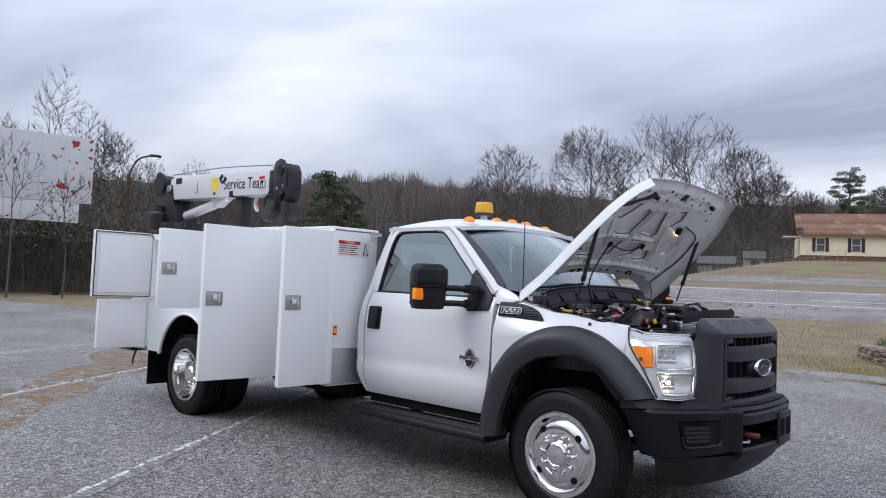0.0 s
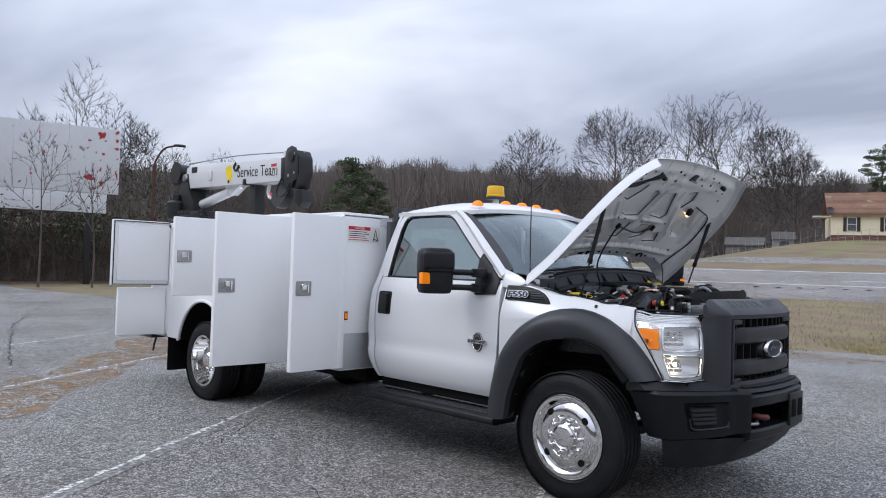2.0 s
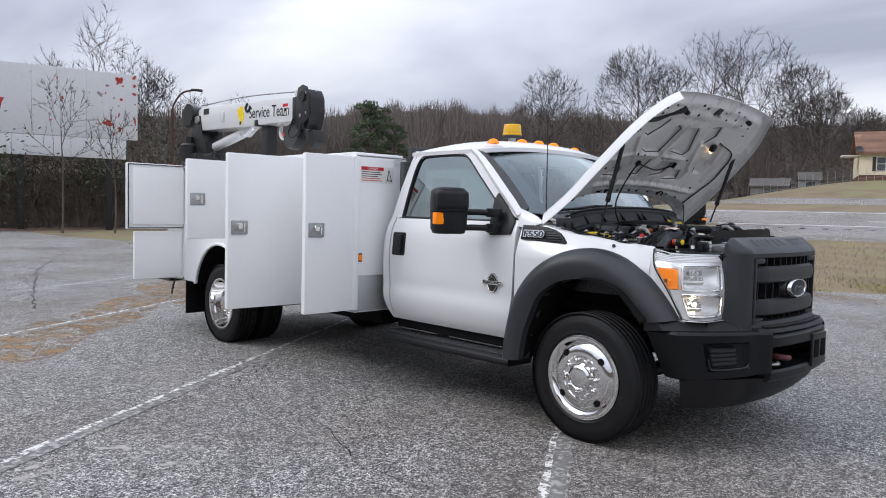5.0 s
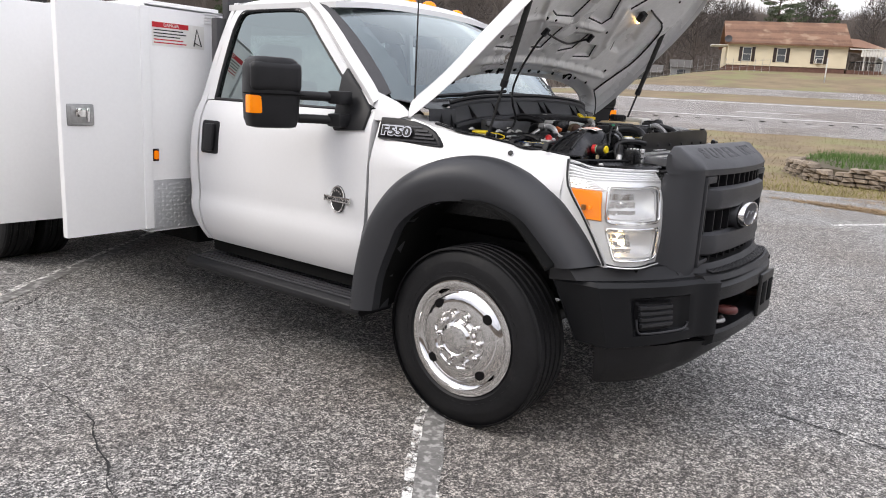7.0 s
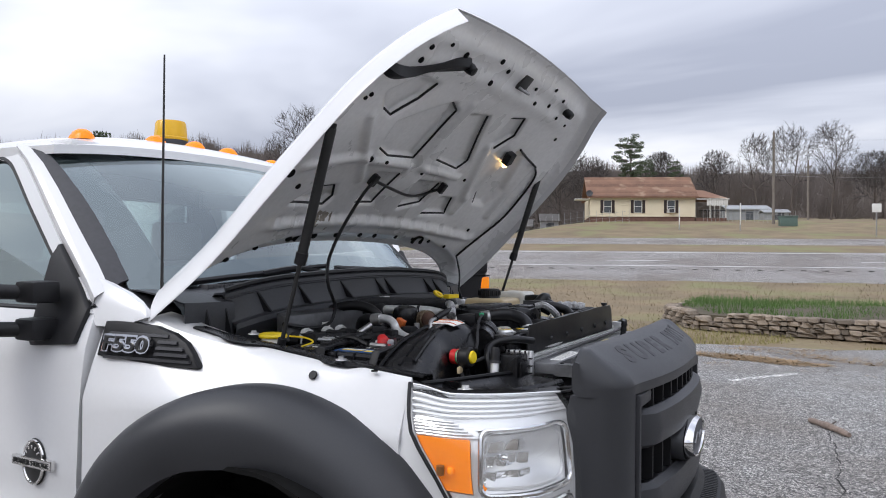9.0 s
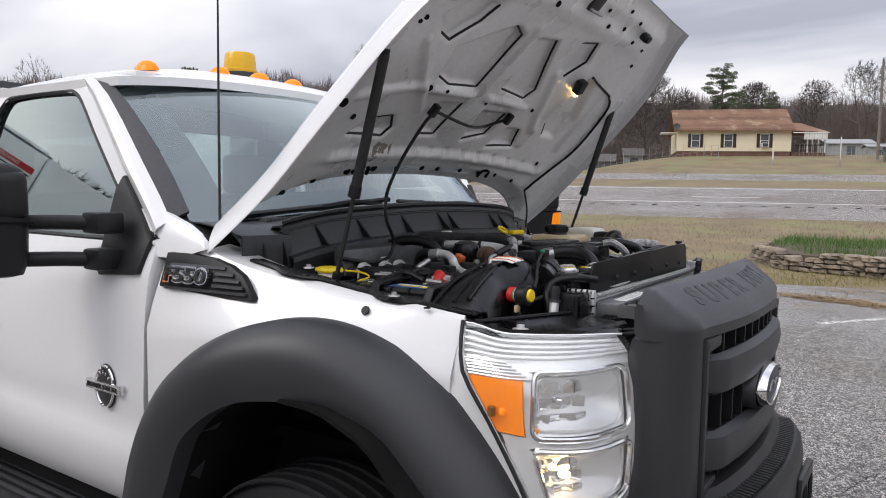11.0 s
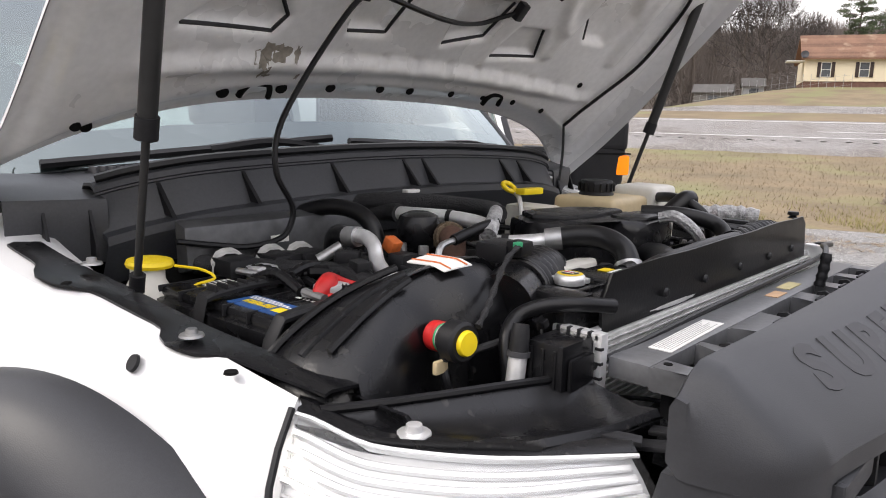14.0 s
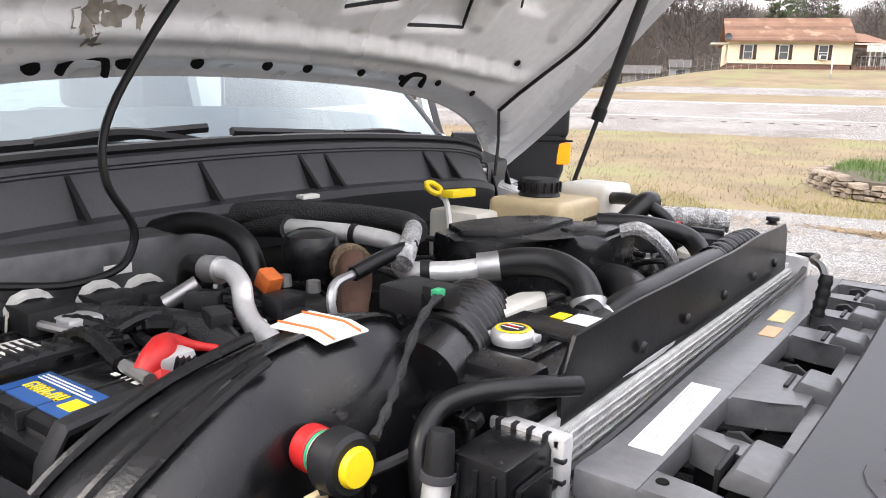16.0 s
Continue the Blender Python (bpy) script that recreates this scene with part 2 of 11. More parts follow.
def lathe(bm, profile, seg=40, m=None, close=False):
    """Turns (radius, height) pairs round the Z axis, then poses by m."""
    m = m or Matrix.Identity(4)
    rings = []
    for r, z in profile:
        rings.append([m @ Vector((r * math.cos(2 * math.pi * i / seg), r * math.sin(2 * math.pi * i / seg), z)) for i in range(seg)])
    if close:
        rings.append(rings[0])
    return loft(bm, rings, caps=False)


def smooth_path(pts, steps=6):
    pts = [Vector(p) for p in pts]
    if len(pts) < 3:
        return pts
    ext = [2 * pts[0] - pts[1]] + pts + [2 * pts[-1] - pts[-2]]
    out = []
    for a, b, c, d in zip(ext, ext[1:], ext[2:], ext[3:]):
        for k in range(steps):
            t = k / steps
            out.append(0.5 * (2 * b + (c - a) * t + (2 * a - 5 * b + 4 * c - d) * t * t + (3 * b - a - 3 * c + d) * t ** 3))
    return out + [pts[-1]]


def add_tube(bm, pts, radius, seg=10, steps=6, caps=True):
    """A round tube along a smoothed line; radius is a number or a function of 0..1."""
    path = smooth_path(pts, steps)
    rings, side = [], None
    for i, p in enumerate(path):
        d = (path[min(i + 1, len(path) - 1)] - path[max(i - 1, 0)]).normalized()
        if side is None:
            side = d.orthogonal().normalized()
        side = (side - d * side.dot(d)).normalized()
        other = d.cross(side)
        r = radius(i / (len(path) - 1)) if callable(radius) else radius
        rings.append([p + r * (math.cos(2 * math.pi * k / seg) * side + math.sin(2 * math.pi * k / seg) * other) for k in range(seg)])
    return loft(bm, rings, caps=caps)


def tube(pts, radius, seg=10, steps=6):
    return add_tube(bmesh.new(), pts, radius, seg, steps)


def ribbed(r, ridge, count):
    return lambda t: r + ridge * (0.5 + 0.5 * math.cos(2 * math.pi * count * t))


def add_prism(bm, poly, axis, lo, hi, bevel=0.0):
    """Extrudes a 2D outline along an axis: x takes (y, z), y takes (x, z), z takes (x, y)."""
    def at(p, h):
        return {"x": (h, p[0], p[1]), "y": (p[0], h, p[1]), "z": (p[0], p[1], h)}[axis]
    a, b = [bm.verts.new(at(p, lo)) for p in poly], [bm.verts.new(at(p, hi)) for p in poly]
    faces = [bm.faces.new(a[::-1]), bm.faces.new(b)]
    n = len(poly)
    for i in range(n):
        faces.append(bm.faces.new((a[i], a[(i + 1) % n], b[(i + 1) % n], b[i])))
    if bevel:
        edges = list({e for f in faces for e in f.edges})
        bmesh.ops.bevel(bm, geom=edges, offset=bevel, segments=2, affect="EDGES", profile=0.6)
    return bm


def prism(poly, axis, lo, hi, bevel=0.0):
    return add_prism(bmesh.new(), poly, axis, lo, hi, bevel)


def resample(pts, n):
    pts = [Vector(p) for p in pts]
    d = [0.0]
    for a, b in zip(pts, pts[1:]):
        d.append(d[-1] + (b - a).length)
    out = []
    for k in range(n):
        s = d[-1] * k / (n - 1)
        i = max(j for j in range(len(d)) if d[j] <= s + 1e-9)
        i = min(i, len(pts) - 2)
        f = (s - d[i]) / max(d[i + 1] - d[i], 1e-9)
        out.append(pts[i].lerp(pts[i + 1], f))
    return out


def curve_of(table):
    """A smooth function through (x, y) pairs."""
    xs, ys = zip(*table)
    def f(x):
        if x <= xs[0]:
            return ys[0]
        if x >= xs[-1]:
            return ys[-1]
        i = max(j for j in range(len(xs)) if xs[j] <= x)
        i = min(i, len(xs) - 2)
        t = (x - xs[i]) / (xs[i + 1] - xs[i])
        def slope(j):
            a, b = max(j - 1, 0), min(j + 1, len(xs) - 1)
            return (ys[b] - ys[a]) / (xs[b] - xs[a])
        hh = xs[i + 1] - xs[i]
        return ((2 * t ** 3 - 3 * t * t + 1) * ys[i] + (t ** 3 - 2 * t * t + t) * hh * slope(i)
                + (-2 * t ** 3 + 3 * t * t) * ys[i + 1] + (t ** 3 - t * t) * hh * slope(i + 1))
    return f


def thick_grid(bm, rows, depth):
    """A sheet from a grid of points, with a back face set off by the vector depth (or a function of the point)."""
    off = depth if callable(depth) else (lambda p: Vector(depth))
    front = [[bm.verts.new(p) for p in row] for row in rows]
    back = [[bm.verts.new(Vector(p) + off(Vector(p))) for p in row] for row in rows]
    nr, nc = len(rows), len(rows[0])
    for i in range(nr - 1):
        for j in range(nc - 1):
            bm.faces.new((front[i][j], front[i][j + 1], front[i + 1][j + 1], front[i + 1][j]))
            bm.faces.new((back[i + 1][j], back[i + 1][j + 1], back[i][j + 1], back[i][j]))
    rim = [(0, j) for j in range(nc)] + [(i, nc - 1) for i in range(1, nr)] + [(nr - 1, j) for j in range(nc - 2, -1, -1)] + [(i, 0) for i in range(nr - 2, 0, -1)]
    for (a, b), (c, d) in zip(rim, rim[1:] + rim[:1]):
        bm.faces.new((front[c][d], front[a][b], back[a][b], back[c][d]))
    return bm


def words(name, text, size, m, mat, parent=None, depth=0.002, align="CENTER", label="", stretch=1.0, bold=0.0):
    """Raised lettering as a mesh, standing at the pose m."""
    cu = bpy.data.curves.new(name, "FONT")
    cu.body, cu.size, cu.extrude, cu.align_x, cu.align_y = text, size, depth, align, "CENTER"
    cu.resolution_u, cu.offset = 3, bold
    tmp = bpy.data.objects.new(name, cu)
    me = bpy.data.meshes.new_from_object(tmp)
    bpy.data.objects.remove(tmp)
    me.name = name
    me.transform(m @ Matrix.Diagonal((stretch, 1, 1, 1)))
    me.materials.append(mat)
    ob = new(name, me)
    if parent:
        ob.parent = parent
    if label:
        ob["label"] = label
    return ob


def smoothstep(a, b, x):
    t = min(1.0, max(0.0, (x - a) / (b - a)))
    return t * t * (3 - 2 * t)

# ---- ground, lot, road ----
ROAD_E, ROAD_N = Vector((0.949, 0.314, 0)), Vector((-0.314, 0.949, 0))
RISE = curve_of([(-400, -0.0), (13.0, 0.0), (22, 0.22), (31, 0.60), (34.5, 1.10), (38.5, 1.34), (43, 1.86), (51, 2.45), (60, 3.05),
                 (80, 5.42), (100, 6.6), (160, 10.0), (400, 16.0)])


def across(x, y):
    """Distance from the reference point towards the road."""
    return (x - 1.2) * ROAD_N.x + (y + 2.2) * ROAD_N.y


def along(x, y):
    return (x - 1.2) * ROAD_E.x + (y + 2.2) * ROAD_E.y


def place(s, d, z=0.0):
    """World point from metres along and across the road."""
    return Vector((1.2 + s * ROAD_E.x + d * ROAD_N.x, -2.2 + s * ROAD_E.y + d * ROAD_N.y, z))


def height(x, y):
    return RISE(across(x, y)) * smoothstep(-46, -20, x)


def asphalt(name, base, stone, patch):
    m = bpy.data.materials.new(name)
    m.use_nodes = True
    t = m.node_tree
    p = t.nodes["Principled BSDF"]
    c = t.nodes.new("ShaderNodeTexCoord")

    def noise_of(scale, detail=4, rough=0.55):
        n = t.nodes.new("ShaderNodeTexNoise")
        n.inputs["Scale"].default_value, n.inputs["Detail"].default_value, n.inputs["Roughness"].default_value = scale, detail, rough
        t.links.new(c.outputs["Object"], n.inputs["Vector"])
        return n.outputs["Fac"]

    def ramp_of(value, stops):
        r = t.nodes.new("ShaderNodeValToRGB")
        e = r.color_ramp.elements
        e[0].position, e[1].position = stops[0][0], stops[-1][0]
        e[0].color, e[1].color = (*stops[0][1], 1), (*stops[-1][1], 1)
        for pos, col in stops[1:-1]:
            e.new(pos).color = (*col, 1)
        t.links.new(value, r.inputs[0])
        return r.outputs[0]

    def mix(kind, fac, a, b):
        n = t.nodes.new("ShaderNodeMix")
        n.data_type, n.blend_type = "RGBA", kind
        for sock, v in ((0, fac), (6, a), (7, b)):
            if isinstance(v, (int, float)):
                n.inputs[sock].default_value = v
            elif isinstance(v, tuple):
                n.inputs[sock].default_value = (*v, 1)
            else:
                t.links.new(v, n.inputs[sock])
        return n.outputs[2]

    vor = t.nodes.new("ShaderNodeTexVoronoi")
    vor.inputs["Scale"].default_value = 170.0
    t.links.new(c.outputs["Object"], vor.inputs["Vector"])
    chips = ramp_of(vor.outputs["Color"], [(0.30, tuple(0.12 * v for v in base)), (0.48, tuple(0.75 * v for v in base)), (0.60, tuple(0.45 * (a + b) for a, b in zip(base, stone))), (0.74, stone)])
    worn = ramp_of(noise_of(0.55, 6, 0.6), [(0.38, (0, 0, 0)), (0.66, (1, 1, 1))])
    col = mix("MIX", 0.14, chips, ramp_of(noise_of(3.0, 6), [(0.3, tuple(0.75 * v for v in base)), (0.7, tuple(1.25 * v for v in base))]))
    col = mix("MIX", mix("MULTIPLY", 1.0, worn, (0.22, 0.22, 0.22)), col, patch)
    blot = ramp_of(noise_of(7.0, 6, 0.65), [(0.36, (0.62, 0.60, 0.58)), (0.62, (1.28, 1.27, 1.26))])
    col = mix("MULTIPLY", 0.45, col, blot)
    damp = ramp_of(noise_of(0.28, 5, 0.62), [(0.44, (0, 0, 0)), (0.60, (1, 1, 1))])
    col = mix("MULTIPLY", mix("MULTIPLY", 1.0, damp, (0.7, 0.7, 0.7)), col, (0.60, 0.545, 0.50))
    streak = ramp_of(noise_of(48, 5, 0.7), [(0.62, (0, 0, 0)), (0.74, (1, 1, 1))])
    col = mix("MIX", mix("MULTIPLY", 1.0, streak, (0.35, 0.35, 0.35)), col, stone)
    grit = t.nodes.new("ShaderNodeTexVoronoi")
    grit.inputs["Scale"].default_value = 62.0
    t.links.new(c.outputs["Object"], grit.inputs["Vector"])
    col = mix("MULTIPLY", 0.75, col, ramp_of(grit.outputs["Color"], [(0.28, (0.40, 0.40, 0.40)), (0.50, (0.95, 0.95, 0.95)), (0.72, (1.75, 1.74, 1.72))]))
    t.links.new(col, p.inputs["Base Color"])
    p.inputs["Roughness"].default_value = 0.82
    bp = t.nodes.new("ShaderNodeBump")
    bp.inputs["Strength"].default_value, bp.inputs["Distance"].default_value = 0.55, 0.006
    t.links.new(vor.outputs["Distance"], bp.inputs["Height"])
    t.links.new(bp.outputs[0], p.inputs["Normal"])
    return m


ASPHALT = asphalt("weathered_asphalt", (0.150, 0.148, 0.147), (0.56, 0.55, 0.53), (0.31, 0.30, 0.285))
ROAD_GREY = asphalt("pale_road_asphalt", (0.26, 0.245, 0.235), (0.42, 0.40, 0.385), (0.32, 0.30, 0.29))
SEALED = material("dark_joint_filler", (0.16, 0.155, 0.148), 0.85, vary=0.4, scale=12, spots=(22, 0.50, 0.1, (0.42, 0.41, 0.39), 0.7), bump=0.3)
CRACK = material("crack_shadow", (0.02, 0.02, 0.02), 0.9, vary=0.4, scale=20)
GRASS_DRY = material("dry_brown_grass", (0.200, 0.152, 0.092), 0.95, vary=0.35, scale=0.5, fine=12, bump=0.8, bump_scale=30,
                     spots=(0.25, 0.50, 0.14, (0.19, 0.19, 0.085), 0.8))
LINE_WHITE = material("road_line_white", (0.72, 0.72, 0.70), 0.7, vary=0.12, scale=3)
LEAVES = material("dead_leaf_litter", (0.135, 0.085, 0.058), 0.9, vary=0.45, scale=3, fine=30, bump=0.6, bump_scale=20)


def worn_paint(name, color, level, wear_scale, soft=0.08, most=1.0):
    """Paint that is worn through in flecks."""
    m = material(name, color, 0.75, vary=0.12, scale=6)
    t = m.node_tree
    p = t.nodes["Principled BSDF"]
    c, n, r = t.nodes.new("ShaderNodeTexCoord"), t.nodes.new("ShaderNodeTexNoise"), t.nodes.new("ShaderNodeMapRange")
    n.inputs["Scale"].default_value, n.inputs["Detail"].default_value, n.inputs["Roughness"].default_value = wear_scale, 8, 0.7
    t.links.new(c.outputs["Object"], n.inputs["Vector"])
    r.inputs[1].default_value, r.inputs[2].default_value = level, level + soft
    r.inputs[4].default_value = most
    t.links.new(n.outputs["Fac"], r.inputs[0])
    t.links.new(r.outputs[0], p.inputs["Alpha"])
    return m


PAINT = worn_paint("worn_white_line_paint", (0.70, 0.69, 0.66), 0.45, 18)
FAINT_PAINT = worn_paint("nearly_gone_line_paint", (0.60, 0.59, 0.56), 0.54, 24)
CLAY = worn_paint("orange_clay_stain", (0.30, 0.19, 0.095), 0.42, 3.4, 0.20, 0.85)
PALE_PATCH = worn_paint("pale_gravel_stain", (0.36, 0.345, 0.32), 0.50, 9)


def sheet(xs, ys, f):
    bm = bmesh.new()
    vs = [[bm.verts.new((x, y, f(x, y))) for x in xs] for y in ys]
    for a, b in zip(vs, vs[1:]):
        for i in range(len(xs) - 1):
            bm.faces.new((a[i], a[i + 1], b[i + 1], b[i]))
    return bm


def spread(lo, hi, fine_lo, fine_hi, fine, coarse):
    out, v = [], fine_lo
    while v < fine_hi:
        out.append(v)
        v += fine
    step, a = coarse, fine_hi
    while a < hi:
        out.append(a)
        a += step
        step *= 1.25
    step, a, low = coarse, fine_lo, []
    while a > lo:
        a -= step
        low.append(a)
        step *= 1.25
    return sorted(low) + out + [hi]


ground = part("ground", sheet(spread(-1500, 1500, -60, 40, 2.0, 6), spread(-1500, 1500, -20, 110, 2.0, 6),
                              lambda x, y: height(x, y) - 0.035 - 0.03 * smoothstep(14, 11, across(x, y))), GRASS_DRY)
tagged(ground, "dry brown winter grass sloping up beside the road", "ground", kind="structure")

# the lot: flat asphalt with a crumbling edge on the grass side
rng = random.Random(4)
bm = bmesh.new()
ss = [-60 + 1.5 * k for k in range(94)]
far_edge = [bm.verts.new(place(s, 13.4 + 0.5 * noise.noise((s * 0.35, 0, 0)) + 0.35 * noise.noise((s * 1.7, 5, 0)) + (9 * smoothstep(-14, -30, s))
                               + 8 * smoothstep(-27, -40, s), 0.0)) for s in ss]
near = [bm.verts.new(place(s, -40, 0.0)) for s in ss]
for i in range(len(ss) - 1):
    bm.faces.new((near[i], near[i + 1], far_edge[i + 1], far_edge[i]))
lot = part("pavement", bm, ASPHALT)
tagged(lot, "weathered grey asphalt parking lot with cracks and faded lines", "pavement", kind="structure")


def road_strip(name, d0, d1, mat, lift, s0=-260, s1=220, step=4, kind="road", label=""):
    bm = bmesh.new()
    rows, n = [], max(1, int((d1 - d0) / 1.0))
    s = s0
    while s <= s1:
        row = []
        for k in range(n + 1):
            p = place(s, d0 + (d1 - d0) * k / n)
            row.append(bm.verts.new((p.x, p.y, height(p.x, p.y) + lift)))
        for k, d in ((0, d0 - 0.5), (len(row) + 1, d1 + 0.5)):      # shoulders fall below the grass
            p = place(s, d)
            row.insert(k, bm.verts.new((p.x, p.y, height(p.x, p.y) - 0.09)))
        rows.append(row)
        s += step
    for a, b in zip(rows, rows[1:]):
        for i in range(n + 2):
            bm.faces.new((a[i], b[i], b[i + 1], a[i + 1]))
    return tagged(part(name, bm, mat), label, kind, kind="structure")


road = road_strip("road", 31.2, 43.0, ROAD_GREY, 0.03, label="pale grey two-lane highway carriageway with white lines")
road2 = road_strip("road", 51.5, 60.0, ROAD_GREY, 0.03, label="far carriageway of the divided highway")


def road_line(name, d, width, s0, s1, parent):
    bm = bmesh.new()
    s, prev = s0, None
    while s <= s1 + 0.01:
        pair = []
        for k in (0, 1):
            p = place(s, d + width * k)
            pair.append(bm.verts.new((p.x, p.y, height(p.x, p.y) + 0.036)))
        if prev:
            bm.faces.new((prev[0], pair[0], pair[1], prev[1]))
        prev = pair
        s += min(4, s1 - s) if s < s1 else 1
    part(name, bm, LINE_WHITE, parent)


road_line("edge_line", 34.6, 0.14, -120, 100, road)
road_line("edge_line", 42.2, 0.14, -120, 100, road)
for k in range(-8, 9):
    road_line("lane_dash", 38.4, 0.14, 12.2 * k + 2, 12.2 * k + 5.2, road)
bm = bmesh.new()
for k in range(-60, 60):
    p = place(k * 0.9 + 2, 33.7)
    r = bmesh.ops.create_cube(bm, size=1.0, matrix=Matrix.Translation((p.x, p.y, height(p.x, p.y) + 0.032)) @ Matrix.Rotation(math.atan2(0.314, 0.949), 4, "Z") @ Matrix.Diagonal((0.22, 0.40, 0.008, 1)))
tagged(part("rumble_strip", bm, material("worn_rumble_groove", (0.15, 0.14, 0.135), 0.9, vary=0.2), road), kind="stuff")


# painted stall lines with dark filled joints
def stall_line(x0, y0, length, parent, seed):
    r = random.Random(seed)
    d = Vector((-0.565, 0.825, 0))
    n = Vector((0.825, 0.565, 0))
    start = Vector((x0, y0, 0)) - d * 2.5
    def strip(off, width, z, rough):
        bm = bmesh.new()
        prev = None
        for k in range(int(length / 0.12)):
            p = start + d * (0.12 * k)
            a = off + rough * (r.random() - 0.5)
            b = off + width + rough * (r.random() - 0.5)
            pair = [bm.verts.new((*(p + n * a).xy, z)), bm.verts.new((*(p + n * b).xy, z))]
            if prev:
                bm.faces.new((prev[0], pair[0], pair[1], prev[1]))
            prev = pair
        return bm
    part("joint_filler", strip(-0.03, 0.10, 0.004, 0.02), SEALED, parent)
    part("line_edge", strip(-0.065, 0.045, 0.006, 0.03), PAINT, parent)
    part("line_edge", strip(0.055, 0.020, 0.006, 0.02), FAINT_PAINT, parent)


for k, (x0, y0) in enumerate(((-0.20, -0.95), (-3.82, -0.75), (-7.55, -0.60), (-11.0, -0.5))):
    stall_line(x0 + 0.565 * 4, y0 - 0.825 * 4, 11.0, lot, k)


def crack(pts, width, seed):
    r = random.Random(seed)
    bm = bmesh.new()
    prev = None
    line = []
    for a, b in zip(pts, pts[1:]):
        a, b = Vector((*a, 0)), Vector((*b, 0))
        n = max(2, int((b - a).length / 0.06))
        for k in range(n):
            line.append(a.lerp(b, k / n))
    drift = Vector((0, 0, 0))
    for p in line:
        drift = drift * 0.93 + Vector((r.uniform(-1, 1), r.uniform(-1, 1), 0)) * 0.022
        w = width * r.uniform(0.1, 0.75)
        q = p + drift
        pair = [bm.verts.new((q.x - w / 2, q.y - w / 2, 0.0045)), bm.verts.new((q.x + w / 2, q.y + w / 2, 0.0045))]
        if prev:
            bm.faces.new((prev[0], pair[0], pair[1], prev[1]))
        prev = pair
    part("crack", bm, CRACK, lot)


for i, (pts, w) in enumerate((
        (((-2.4, -2.05), (-1.5, -2.0), (-0.6, -2.3), (0.1, -2.1), (1.0, -2.35)), 0.012),
        (((0.1, -2.15), (0.0, -2.8), (0.3, -3.6)), 0.010),
        (((-3.2, -1.3), (-2.6, -1.9), (-2.4, -2.9)), 0.010),
        (((0.9, 0.6), (1.8, 1.0), (2.6, 2.4), (3.2, 3.9)), 0.018),
        (((0.7, 1.5), (1.3, 3.1), (1.2, 5.0), (2.4, 6.6)), 0.016),
        (((1.3, 3.1), (2.2, 3.6), (3.4, 3.4)), 0.014),
        (((-0.5, 7.5), (1.0, 8.2), (2.4, 8.0), (3.8, 9.2)), 0.02),
        (((1.0, 0.2), (2.0, 0.1), (3.2, 0.8)), 0.016),
        (((-8, -2), (-14, -0.5), (-22, 2.5), (-30, 3.0)), 0.04),
        (((-7, 2.5), (-15, 3.8), (-28, 6.0)), 0.04),
        (((-10, -6), (-16, -3.0), (-26, -1.0)), 0.04))):
    crack(pts, w, 30 + i)


def stain(name, centre, size, mat, seed, lift=0.003):
    r = random.Random(seed)
    bm = bmesh.new()
    n = 26
    ring = []
    for k in range(n):
        a = 2 * math.pi * k / n
        f = 1 + 0.35 * noise.noise((math.cos(a) * 1.5 + seed, math.sin(a) * 1.5, 0))
        ring.append(bm.verts.new((centre[0] + size[0] * f * math.cos(a + size[2]) , centre[1] + size[1] * f * math.sin(a), lift)))
    bm.faces.new(ring)
    part(name, bm, mat, lot)


stain("clay_stain", (-7.3, -1.2), (1.5, 0.9, 0.9), CLAY, 3)
stain("clay_stain", (-5.7, -2.5), (1.1, 0.7, 0.8), CLAY, 7, 0.0034)
stain("clay_stain", (-9.2, 0.4), (1.6, 0.8, 0.8), CLAY, 5)
for k in range(14):
    stain("pale_stain", (rng.uniform(-6, 3.0), rng.uniform(-4.2, -1.2)), (rng.uniform(0.12, 0.5), rng.uniform(0.08, 0.3), 0.4), PALE_PATCH, 50 + k, 0.0025 + 0.0001 * k)
for k in range(10):
    stain("pale_stain", (rng.uniform(-24, -7), rng.uniform(-6, 4)), (rng.uniform(0.6, 2.5), rng.uniform(0.3, 0.9), 0.4), PALE_PATCH, 80 + k, 0.0025 + 0.0001 * k)

# ---- trees, brush and buildings in the distance ----
BARK = material("grey_brown_bark", (0.115, 0.095, 0.082), 0.9, vary=0.3, scale=3, fine=20)
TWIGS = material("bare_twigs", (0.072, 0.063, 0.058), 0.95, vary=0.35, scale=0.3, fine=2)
# paler copy of the twigs: haze over the far woods is put into the colour
FAR_TWIGS = material("paled_far_twigs", (0.165, 0.140, 0.125), 0.95, vary=0.35, scale=0.12, fine=1.5)
BRUSH = material("brown_brush", (0.105, 0.086, 0.071), 0.95, vary=0.45, scale=0.4, fine=3)
NEEDLES = material("pine_needles", (0.075, 0.098, 0.052), 0.9, vary=0.4, scale=1.0, fine=8)
IVY = material("evergreen_leaves", (0.05, 0.07, 0.035), 0.7, vary=0.5, scale=1.5, fine=8)
EYE_GROUND = Vector((2.0, -4.3, 0))


def polar(az, r, z=None):
    p = EYE_GROUND + Vector((math.cos(radians(az)), math.sin(radians(az)), 0)) * r
    p.z = height(p.x, p.y) if z is None else z
    return p


